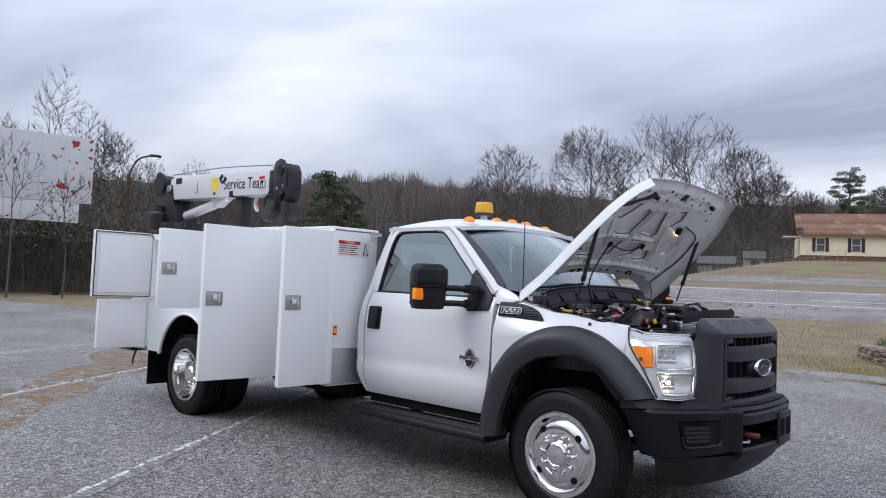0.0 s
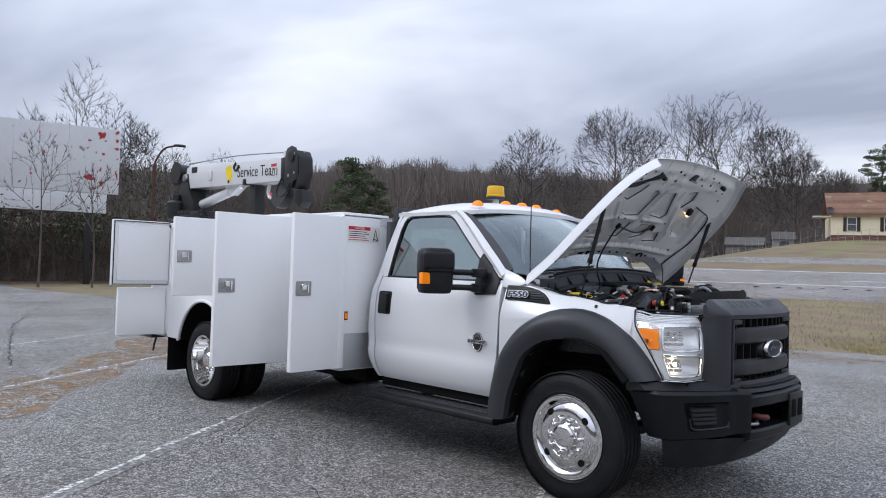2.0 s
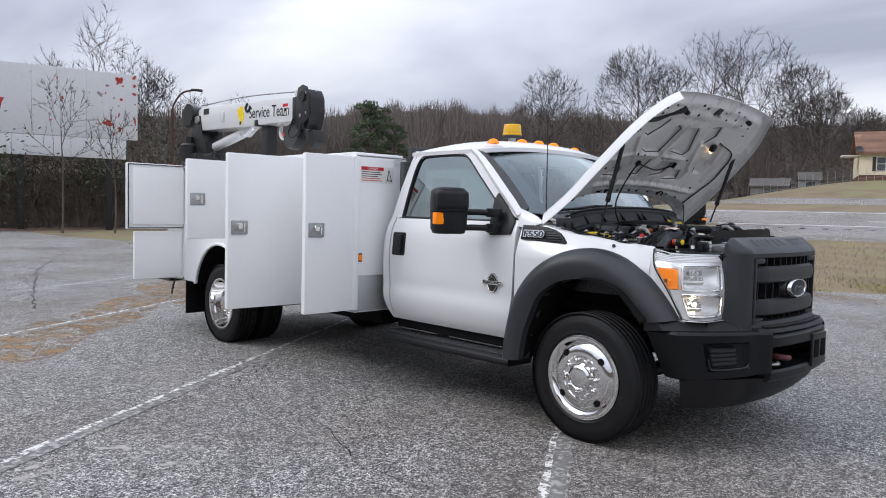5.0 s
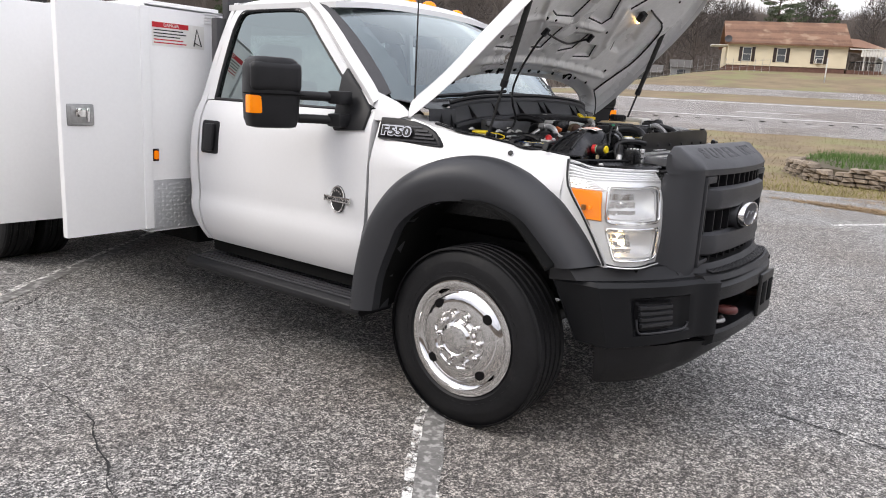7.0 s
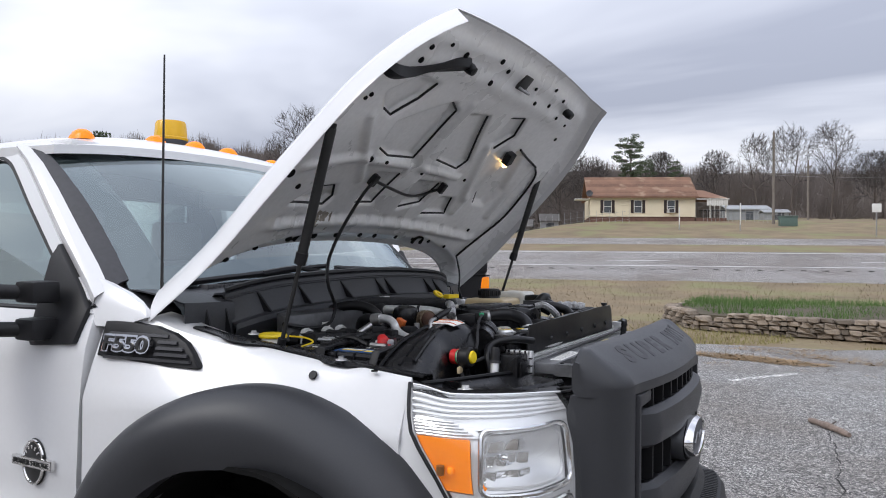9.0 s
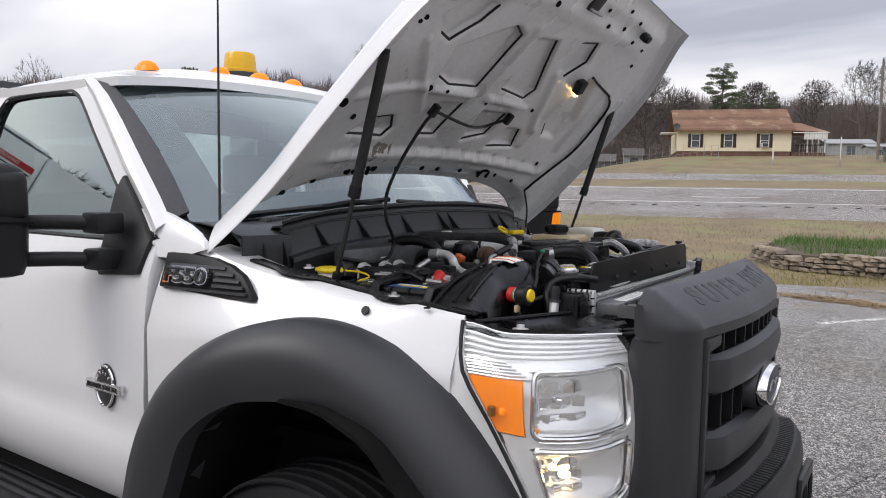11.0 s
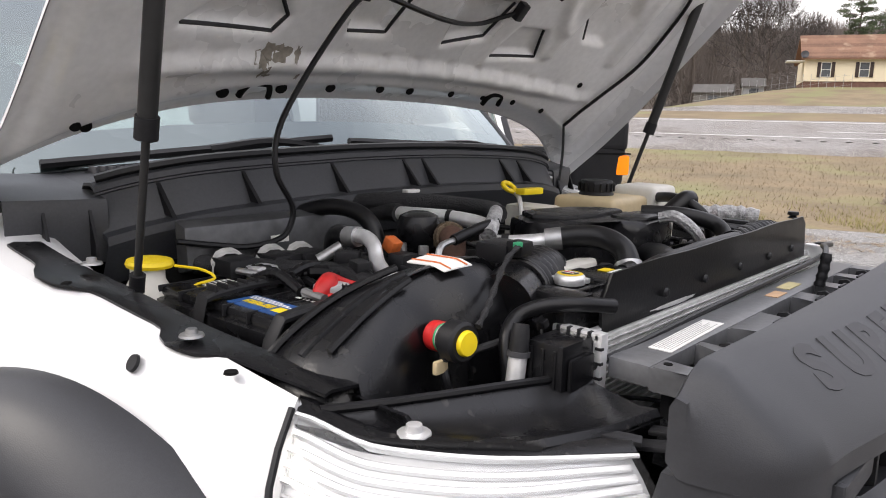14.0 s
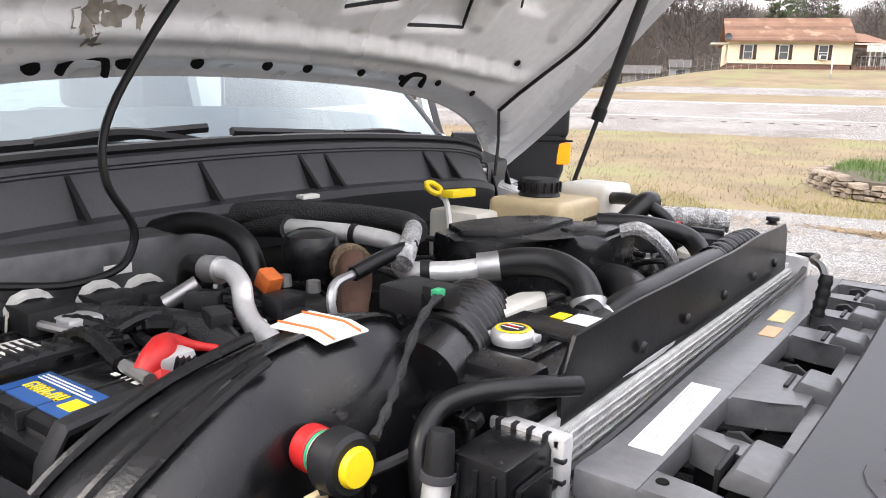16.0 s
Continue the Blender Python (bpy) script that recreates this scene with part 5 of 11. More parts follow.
# A pillars between windscreen and door
for s in (-1, 1):
    outer = [(-1.27, 1.872), (-1.185, 1.822), (-1.065, 1.722), (-0.885, 1.562), (-0.705, 1.412), (-0.66, 1.37)]
    rows, trim = [], []
    for k, (x, z) in enumerate(outer):
        p = Vector((x + 0.005, s * SIDE(z), z))
        t = k / (len(outer) - 1)
        q = Vector(ws_point(0.0 if s < 0 else 1.0, 1 - t * 0.93))
        m = p.lerp(q, 0.34) + Vector((0.007, s * 0.016, 0.010))
        e = p.lerp(q, 0.52) + Vector((0.008, s * 0.008, 0.010))
        rows.append([p, p.lerp(m, 0.5) + Vector((0, s * 0.008, 0.004)), m, e])
        trim.append([e, m.lerp(q, 0.72) + Vector((0.006, 0, 0.006)), q + (q - e) * 0.12 + Vector((0.004, 0, 0.004))])
    post = part("pillar", thick_grid(bmesh.new(), rows, (-0.03, -s * 0.03, -0.01)), WHITE, truck)
    part("pillar_trim", thick_grid(bmesh.new(), trim, (-0.012, -s * 0.01, -0.008)), TRIM_GREY, post, "dark grey trim beside the windscreen")
# roof front corner fill
for s in (-1, 1):
    bm = bmesh.new()
    add_box(bm, (-1.30, min(s * 0.68, s * 0.775), 1.84), (-1.135, max(s * 0.68, s * 0.775), 1.878), 0.018)
    part("header", bm, WHITE, truck)
part("header", box((-1.20, -0.70, 1.88), (-1.08, 0.70, 1.905), 0.01), WHITE, truck)

# back wall with its window
bm = bmesh.new()
for lo, hi in (((-2.0, -0.90, 0.6), (-1.95, 0.90, 1.32)), ((-1.97, -0.86, 1.32), (-1.92, -0.62, 1.80)), ((-1.97, 0.62, 1.32), (-1.92, 0.86, 1.80)), ((-1.95, -0.80, 1.78), (-1.90, 0.80, 1.92))):
    add_box(bm, lo, hi, 0.008)
part("back_wall", bm, TRIM_GREY, truck)
bm = bmesh.new()
bm.faces.new([bm.verts.new(p) for p in ((-1.955, -0.62, 1.32), (-1.955, 0.62, 1.32), (-1.925, 0.62, 1.80), (-1.925, -0.62, 1.80))])
rear_pane = part("rear_window", bm, SCREEN, truck)
rear_pane.visible_shadow = False
# cabin: floor, dash, steering wheel, bench seats
part("cabin_floor", box((-1.95, -0.9, 0.56), (-0.55, 0.9, 0.62)), DARK, truck)
part("cabin_tub", box((-1.95, -0.93, 0.60), (-1.93, 0.93, 1.30)), DARK, truck)
part("firewall", box((-0.60, -0.88, 0.6), (-0.56, 0.88, 1.26)), DARK, truck)
bm = bmesh.new()
add_prism(bm, [(-1.02, 1.05), (-1.0, 1.27), (-0.90, 1.325), (-0.60, 1.32), (-0.60, 0.95)], "y", -0.88, 0.88, 0.02)
part("dashboard", bm, TRIM_GREY, truck, "grey moulded dashboard")
bm = bmesh.new()
ring = [Vector((-1.12 + 0.09 * math.sin(a), 0.42 + 0.19 * math.cos(a), 1.20 + 0.17 * math.sin(a))) for a in [2 * math.pi * k / 24 for k in range(25)]]
add_tube(bm, ring, 0.016, 8, 1)
add_tube(bm, [(-1.10, 0.42, 1.20), (-0.95, 0.42, 1.10)], 0.03, 8, 1)
add_tube(bm, [(-1.12, 0.25, 1.20), (-1.10, 0.42, 1.19), (-1.12, 0.59, 1.20)], 0.018, 6)
part("steering_wheel", bm, BLACK_PLASTIC, truck)
for y in (-0.45, 0.45):
    bm = bmesh.new()
    add_box(bm, (-1.86, y - 0.27, 0.85), (-1.35, y + 0.27, 1.02), 0.05, 3)
    add_prism(bm, [(-1.90, 0.95), (-1.74, 0.95), (-1.80, 1.48), (-1.90, 1.48)], "y", y - 0.26, y + 0.26, 0.03)
    add_box(bm, (-1.90, y - 0.14, 1.48), (-1.80, y + 0.14, 1.68), 0.04, 3)
    part("seat", bm, SEAT, truck, "grey cloth seat with headrest")
part("mirror_inside", box((-1.10, -0.12, 1.70), (-1.07, 0.12, 1.77), 0.012), BLACK_PLASTIC, truck)

# fenders, flares
FEND_Y = curve_of([(-0.63, 0.992), (-0.45, 0.985), (-0.30, 0.978), (-0.12, 0.954), (0.03, 0.912), (0.17, 0.870), (0.32, 0.832), (0.56, 0.814)])
TOP_Y = curve_of([(-0.66, 0.885), (-0.55, 0.890), (-0.43, 0.892), (-0.267, 0.872), (0.066, 0.822), (0.20, 0.800), (0.305, 0.778)])
TOP_Z = curve_of([(-0.66, 1.425), (-0.58, 1.385), (-0.43, 1.330), (-0.27, 1.290), (-0.12, 1.268), (0.066, 1.238), (0.20, 1.224), (0.305, 1.213)])
LAMP_EDGE = curve_of([(0.305, 1.213), (0.330, 1.165), (0.352, 1.112), (0.405, 1.035), (0.452, 0.960), (0.500, 0.880), (0.535, 0.815)])
FLARE_OUT = [(-0.630, -1.037, 0.442), (-0.621, -1.037, 0.571), (-0.592, -1.035, 0.728), (-0.538, -1.039, 0.875), (-0.426, -1.032, 1.029), (-0.275, -1.018, 1.134), (-0.12, -0.972, 1.192), (0.027, -0.924, 1.196),
             (0.171, -0.879, 1.143), (0.316, -0.838, 1.044), (0.433, -0.824, 0.920), (0.509, -0.816, 0.812)]
FLARE_IN = [(-0.488, -1.058, 0.446), (-0.460, -1.061, 0.610), (-0.401, -1.064, 0.758), (-0.335, -1.066, 0.885), (-0.207, -1.040, 0.982), (-0.071, -1.010, 1.010), (0.065, -0.980, 1.008), (0.207, -0.957, 0.957),
            (0.309, -0.944, 0.855), (0.367, -0.930, 0.790)]
FLARE_LOW = curve_of([(p[0], p[2]) for p in FLARE_OUT])

for s in (-1, 1):
    rows = []
    xs = [-0.605 + 0.91 * k / 26 for k in range(27)]
    for x in xs:
        ztop, ytop, yf = TOP_Z(x), TOP_Y(x), FEND_Y(x)
        zlow = max(0.5, FLARE_LOW(x) - 0.06) if x > -0.6 else 0.5
        col = []
        for k in range(10):
            t = k / 9
            z = zlow + (min(1.12, ztop - 0.13) - zlow) * t
            col.append((x, s * min(yf, SIDE(z) + 0.0), z))
        y0, z0 = yf, col[-1][2]
        for t in (0.2, 0.4, 0.6, 0.8, 0.92, 1.0):
            z = z0 + (ztop - z0) * t
            y = y0 + (ytop - y0) * (t ** 1.15)
            col.append((x, s * y, z))
        inner = max(0.006, (ytop - 0.772) * smoothstep(-0.62, -0.40, x))
        col.append((x, s * (ytop - inner * 0.35), ztop + 0.006))
        col.append((x, s * (ytop - inner * 0.8), ztop + 0.010))
        col.append((x, s * (ytop - inner), ztop + 0.002))
        col.append((x, s * (ytop - inner), ztop - 0.05))
        rows.append(col)
    fender = part("fender", thick_grid(bmesh.new(), rows, (0, -s * 0.004, -0.004)), WHITE, truck, "white front fender")
    # strip between flare and headlamp
    rows = []
    for k in range(15):
        x = 0.300 + 0.236 * k / 14
        zt = LAMP_EDGE(x)
        zl = min(max(FLARE_LOW(min(x, 0.505)) - 0.05, 0.802), zt - 0.012)
        yt = TOP_Y(x) if x <= 0.306 else 0.778 + (0.842 - 0.778) * smoothstep(0.305, 0.36, x) - 0.012 * smoothstep(0.4, 0.53, x)
        rows.append([(x, s * (FEND_Y(x) + (yt - FEND_Y(x)) * t ** 2), zl + (zt - zl) * t) for t in (0, 0.3, 0.6, 0.85, 1.0)])
    part("fender_strip", thick_grid(bmesh.new(), rows, (-0.02, -s * 0.03, 0)), WHITE, fender)
    # hole in the fender top
    part("plug", lathe(bmesh.new(), [(0, 0.004), (0.011, 0.004), (0.012, 0), (0.0, 0)], 14, Matrix.Translation((0.062, s * 0.842, 1.218)) @ Matrix.Rotation(s * radians(-60), 4, "X")), BLACK_PLASTIC, fender)
    # flare
    n = 72
    o = [Vector((p.x, -s * p.y, p.z)) for p in resample([tuple(v) for v in smooth_path(FLARE_OUT, 6)], n)]
    i = [Vector((p.x, -s * p.y, p.z)) for p in resample([tuple(v) for v in smooth_path(FLARE_IN, 6)], n)]
    rings = []
    for a, b in zip(o, i):
        out = Vector((0, s, 0))
        w = b - a
        rings.append([a - out * 0.03, a + out * 0.012, a + w * 0.10 + out * 0.040, a + w * 0.30 + out * 0.064, a + w * 0.55 + out * 0.062, a + w * 0.80 + out * 0.038, b + out * 0.012, b - out * 0.012, b - out * 0.10, a + w * 0.5 - out * 0.06])
    part("wheel_flare", loft(bmesh.new(), rings), GREY_PLASTIC, truck, "dark grey plastic wheel arch flare", 50)
    # wheel well liner, its deep shade put into the near-black colour
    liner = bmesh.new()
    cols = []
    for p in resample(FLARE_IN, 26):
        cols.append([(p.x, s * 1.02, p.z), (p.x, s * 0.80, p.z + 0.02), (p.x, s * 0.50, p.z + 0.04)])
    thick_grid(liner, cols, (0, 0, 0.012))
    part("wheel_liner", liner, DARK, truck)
    # white cowl side between the windscreen pillar and the wing
    cs = [(-0.725, 1.310), (-0.725, 1.400), (-0.69, 1.452), (-0.64, 1.432), (-0.555, 1.402), (-0.50, 1.380), (-0.465, 1.362), (-0.45, 1.340), (-0.55, 1.310)]
    bm = bmesh.new()
    add_prism(bm, cs, "y", 0.0, 0.018, 0.006)
    for v in bm.verts:
        v.co.y = s * (0.922 + 0.026 * smoothstep(0.56, 0.70, -v.co.x) - v.co.y - (v.co.z - 1.32) * 0.40)
    part("cowl_side", bm, WHITE, truck)
    bm = bmesh.new()
    add_prism(bm, [(x, z - 0.010) for x, z in cs[1:-1]], "y", 0.019, 0.13, 0.003)
    for v in bm.verts:
        v.co.y = s * (0.922 - v.co.y - (v.co.z - 1.32) * 0.40)
    part("cowl_corner", bm, BLACK_PLASTIC, truck, "black plastic cowl corner")
    # vent badge on the cowl side
    pts = [(-0.592, 1.330), (-0.50, 1.327), (-0.41, 1.318), (-0.345, 1.304), (-0.295, 1.282), (-0.262, 1.255), (-0.240, 1.222), (-0.245, 1.217), (-0.34, 1.219), (-0.586, 1.234)]
    bm = bmesh.new()
    add_prism(bm, pts, "y", 0.0, 0.02, 0.005)
    for v in bm.verts:
        v.co.y = s * ((0.924 if v.co.z < 1.25 else 0.924 - (v.co.z - 1.25) * 0.42) - 0.04 * (v.co.x + 0.63) / 0.37 + v.co.y + 0.024)
    vent = part("side_vent", bm, BLACK_PLASTIC, truck, "black side vent with model badge")
    for k in range(5):
        z = 1.234 + 0.0155 * k
        x0, x1 = -0.385 if 0 < k < 4 else -0.56, -0.268 - 0.004 * k * k - 0.006 * k
        slat = bmesh.new()
        add_box(slat, (x0, 0, z - 0.003), (x1, 0.01, z + 0.004))
        for v in slat.verts:
            v.co.y = s * ((0.924 - max(0, v.co.z - 1.25) * 0.42) - 0.04 * (v.co.x + 0.63) / 0.37 + 0.038 + v.co.y)
        part("slat", slat, TRIM_GREY, vent)
    if s < 0:
        yaw = math.atan2(-0.04, 0.37)
        for bold, size, proud, mat, name in ((0.0055, 0.056, 0.0, CHROME, "model_badge"), (0.0005, 0.056, 0.004, BLACK_STEEL, "badge_fill")):
            m = Matrix.Translation((-0.478, -0.9545 - proud, 1.2700)) @ Matrix.Rotation(-yaw, 4, "Z") @ Matrix.Rotation(radians(90 - 14), 4, "X")
            words(name, "F550", size, m, mat, vent, 0.006, stretch=1.42, label="chrome-edged model lettering", bold=bold)
    # engine badge on the door
    if s < 0:
        m = Matrix.Translation((-0.79, -1.002, 0.925)) @ Matrix.Rotation(radians(90), 4, "X")
        disc = lathe(bmesh.new(), [(0, 0.008), (0.045, 0.008), (0.055, 0.004), (0.058, 0.0)], 28, m @ Matrix.Diagonal((0.85, 1.15, 1, 1)))
        bd = part("door_badge", disc, BLACK_STEEL, truck, "round chrome and black badge on the door")
        part("badge_ring", turned(tube([(0.052 * 0.85 * math.cos(a), 0.052 * 1.15 * math.sin(a), 0.006) for a in [2 * math.pi * k / 28 for k in range(29)]], 0.0045, 6, 1), m), CHROME, bd)
        for k in range(7):
            a = radians(25 * k + 15)
            part("badge_tooth", turned(box((-0.005, -0.003, 0.004), (0.005, 0.003, 0.010), 0.001), m @ Matrix.Translation((0.034 * math.cos(a), 0.044 * math.sin(a), 0.002)) @ Matrix.Rotation(a, 4, "Z")), CHROME, bd)
        part("badge_bar", box((-0.875, -1.018, 0.912), (-0.70, -1.004, 0.940), 0.003), CHROME, bd)
        words("lettering", "POWER STROKE", 0.021, Matrix.Translation((-0.788, -1.019, 0.925)) @ Matrix.Rotation(radians(90), 4, "X"), INK, bd, 0.001)

# cowl top under the windscreen, with the panel that closes the engine bay
LIP_Z = curve_of([(0.0, 1.458), (0.2, 1.455), (0.5, 1.440), (0.64, 1.420), (0.72, 1.395), (0.80, 1.362), (0.88, 1.345)])
LIP_X = curve_of([(0.0, -0.305), (0.3, -0.312), (0.5, -0.330), (0.66, -0.365), (0.74, -0.41), (0.88, -0.47)])
rows = []
for k in range(41):
    y = -0.70 + 1.40 * k / 40
    b = 1 - (y / 0.87) ** 2
    lx, lz = LIP_X(abs(y)), LIP_Z(abs(y))
    rows.append([(-0.66 + 0.11 * b, y, 1.400 + 0.040 * b), (lx - 0.13 * b - 0.05, y, 1.378 + 0.050 * b), (lx - 0.045, y, lz - 0.020), (lx - 0.030, y, lz - 0.002), (lx, y, lz), (lx + 0.012, y, lz - 0.006),
                 (lx + 0.014, y, lz - 0.016), (lx + 0.006, y, lz - 0.022), (lx + 0.022, y, lz - 0.050), (lx + 0.040, y, lz - 0.085), (lx + 0.058, y, lz - 0.090), (lx + 0.060, y, lz - 0.105), (lx + 0.02, y, lz - 0.18)])
cowl = part("cowl_panel", thick_grid(bmesh.new(), rows, (-0.003, 0, -0.006)), material("faded_black_cowl", (0.042, 0.044, 0.049), 0.42, vary=0.25, scale=6, fine=200, bump=0.05, bump_scale=400), truck, "black plastic cowl panel with gussets", 30)
part("cowl_seal", tube([(LIP_X(abs(y)) + 0.004, y, LIP_Z(abs(y)) + 0.006) for y in [-0.695 + 1.39 * k / 40 for k in range(41)]], 0.008, 6, 1), HOSE, cowl)
for y in (-0.60, -0.44, -0.23, -0.02, 0.045, 0.36, 0.45):
    lx, lz = LIP_X(abs(y)), LIP_Z(abs(y))
    part("gusset", prism([(lx + 0.008, lz - 0.025), (lx + 0.036, lz - 0.082), (lx + 0.066, lz - 0.084)], "y", y - 0.004, y + 0.004), BLACK_PLASTIC, cowl)
for s in (-1, 1):
    deck = []
    for k in range(8):
        t = k / 7
        y = s * (0.690 + 0.152 * t)
        x, z = -0.350 - 0.036 * t, 1.377 + 0.002 * t
        deck.append([(-0.66, y, z + 0.034), (-0.56, y, z + 0.030), (-0.46, y, z + 0.018), (x - 0.02, y, z + 0.003), (x, y, z), (x + 0.004, y, z - 0.008), (x + 0.006, y, z - 0.05), (x + 0.004, y, 1.27)])
    d = part("cowl_deck", thick_grid(bmesh.new(), deck, (-0.004, 0, -0.004)), cowl.data.materials[0], truck, "satin black cowl corner panel", 30)
    for y in (0.715, 0.790):
        part("deck_rib", prism([(-0.352, 1.36), (-0.330, 1.30), (-0.330, 1.28), (-0.36, 1.28)], "y", min(s * y, s * (y + 0.005)), max(s * y, s * (y + 0.005))), BLACK_PLASTIC, d)
for y in (-0.58, 0.58):
    for k in range(8):
        part("cowl_slot", box((-0.560, y - 0.06 + 0.016 * k, 1.395), (-0.505, y - 0.053 + 0.016 * k, 1.421), 0.002), TRIM_GREY, cowl)
# wipers
for a, b, c in (((-0.44, -0.10, 1.445), (-0.50, -0.40, 1.452), (-0.56, -0.72, 1.425)), ((-0.45, 0.62, 1.415), (-0.45, 0.25, 1.458), (-0.455, -0.05, 1.468))):
    bm = bmesh.new()
    add_tube(bm, [a, Vector(a).lerp(Vector(b), 0.5) + Vector((0, 0, 0.02)), b], 0.010, 6)
    wp = part("wiper", bm, BLACK_PLASTIC, truck)
    part("blade", tube([Vector(b) + (Vector(b) - Vector(c)) * 0.9, b, c], 0.009, 5), BLACK_PLASTIC, wp)
# radio mast
ANTENNA = [(-0.465, -0.850, 1.36), (-0.472, -0.845, 1.75), (-0.478, -0.84, 2.08)]
part("antenna", tube(ANTENNA, lambda t: 0.0045 - 0.002 * t, 6), BLACK_STEEL, truck, "thin black radio antenna")

# roof marker lamps
for y in (-0.550, -0.245, -0.045, 0.150, 0.465):
    z = 1.922 + 0.028 * (1 - (y / 0.6) ** 2)
    x = -1.245 + 0.04 * (1 - (y / 0.6) ** 2)
    prof = [(0.0, 0.046), (0.018, 0.043), (0.034, 0.034), (0.046, 0.018), (0.053, 0.0)]
    ml = part("roof_lamp", lathe(bmesh.new(), prof, 20, Matrix.Translation((x, y, z)) @ Matrix.Diagonal((1.15, 0.75, 1, 1))), AMBER, truck, "amber teardrop roof marker lamp")
    part("base", lathe(bmesh.new(), [(0.0, 0.003), (0.056, 0.003), (0.057, -0.012), (0, -0.012)], 20, Matrix.Translation((x, y, z)) @ Matrix.Diagonal((1.15, 0.75, 1, 1))), BLACK_PLASTIC, ml)

# running boards
for s in (-1, 1):
    bm = bmesh.new()
    prof = [(0.76, 0.405), (0.78, 0.435), (0.985, 0.435), (1.015, 0.418), (1.020, 0.390), (1.000, 0.370), (0.78, 0.370)]
    add_prism(bm, [(s * y, z) for y, z in prof], "x", -2.02, -0.62, 0.006)
    rb = part("running_board", bm, BLACK_PLASTIC, truck, "black ribbed running board")
    for k in range(5):
        y = s * (0.815 + 0.038 * k)
        part("tread_rib", box((-1.98, y - 0.008, 0.434), (-0.68, y + 0.008, 0.443), 0.002), TRIM_GREY, rb)
    for x in (-1.7, -0.9):
        part("bracket", box((x, min(s * 0.6, s * 0.9), 0.37), (x + 0.08, max(s * 0.6, s * 0.9), 0.41)), BLACK_STEEL, rb)


# ---- wheels ----
def wheel(at, s, deep):
    """A tyre with its chrome cover; deep: the dished cover of a rear outer wheel. s: side the face looks to."""
    w = empty("wheel", at)
    w.parent = truck
    m = Matrix.Rotation(radians(90) * (1 if s < 0 else -1), 4, "X")
    h = 0.112
    R = TYRE_R
    prof = [(RIM_R - 0.02, -h * 0.80), (RIM_R + 0.012, -h * 0.88), (0.31, -h * 1.03), (0.345, -h * 1.02), (0.374, -h * 0.93), (R - 0.006, -h * 0.86)]
    for a in (-0.80, -0.42, -0.05, 0.32, 0.70):
        y0 = a * h
        prof += [(R, y0), (R, y0 + 0.026), (R - 0.010, y0 + 0.029), (R - 0.010, y0 + 0.036)]
    prof += [(R, 0.80 * h), (R - 0.006, h * 0.86), (0.376, h * 0.93), (0.368, h * 0.96), (0.346, h * 1.02), (0.340, h * 1.035), (0.31, h * 1.04), (0.285, h * 1.03), (0.278, h * 1.05), (RIM_R + 0.012, h * 0.95), (RIM_R - 0.02, h * 0.84)]
    tyre = part("tyre", lathe(bmesh.new(), prof, 72, m), RUBBER, w, "black road tyre", 30)
    bars = bmesh.new()
    rr = random.Random(3)
    for k in range(46):
        a = 2 * math.pi * k / 46
        add_tube(bars, [m @ Vector((0.2975 * math.cos(a + d), 0.2975 * math.sin(a + d), h * 1.045)) for d in (0, 0.06)], 0.0012 + 0.001 * rr.random(), 4, 1)
    tagged(part("sidewall_lettering", bars, RUBBER, tyre), kind="stuff")
    if not deep:
        prof = [(0.262, h * 0.93), (0.262, h * 1.02), (0.250, h * 1.05), (0.236, h * 1.02), (0.228, h * 0.90), (0.216, h * 0.86), (0.205, h * 0.93), (0.195, h * 1.02), (0.165, h * 1.10), (0.135, h * 1.10), (0.128, h * 1.04), (0.088, h * 1.04),
                (0.080, h * 1.30), (0.066, h * 1.38), (0.060, h * 1.34), (0.045, h * 1.36), (0.0, h * 1.37)]
        lug_r, lug_h, hole_r, hole_h = 0.109, h * 1.04, 0.182, h * 1.065
    else:
        prof = [(0.262, h * 0.93), (0.262, h * 1.02), (0.250, h * 1.05), (0.238, h * 1.02), (0.226, h * 0.60), (0.214, h * 0.10), (0.200, -h * 0.25), (0.170, -h * 0.35), (0.145, -h * 0.35), (0.130, -h * 0.20), (0.092, -h * 0.20),
                (0.088, h * 0.55), (0.070, h * 0.70), (0.0, h * 0.72)]
        lug_r, lug_h, hole_r, hole_h = 0.112, -h * 0.20, 0.180, -h * 0.32
    cover = part("wheel_cover", lathe(bmesh.new(), prof, 64, m), CHROME, w, "polished chrome wheel cover", 40)
    for k in range(10):
        a = 2 * math.pi * k / 10
        part("lug_cap", lathe(bmesh.new(), [(0.0, 0.034), (0.009, 0.032), (0.013, 0.022), (0.014, 0.0)], 10, m @ Matrix.Translation((lug_r * math.cos(a), lug_r * math.sin(a), lug_h))), CHROME, cover)
    for k in range(4):
        a = 2 * math.pi * (k + 0.45) / 4
        part("hand_hole", lathe(bmesh.new(), [(0.0, 0.0045), (0.020, 0.0045), (0.021, -0.004)], 16, m @ Matrix.Translation((hole_r * math.cos(a), hole_r * math.sin(a), hole_h)) @ Matrix.Rotation(a, 4, "Z") @ Matrix.Diagonal((1.0, 1.15, 1, 1))), DARK, cover)
    part("drum", lathe(bmesh.new(), [(0.0, -h * 0.9), (0.24, -h * 0.9), (0.24, -h * 0.7), (0.0, -h * 0.7)], 24, m), DARK, w)
    return w


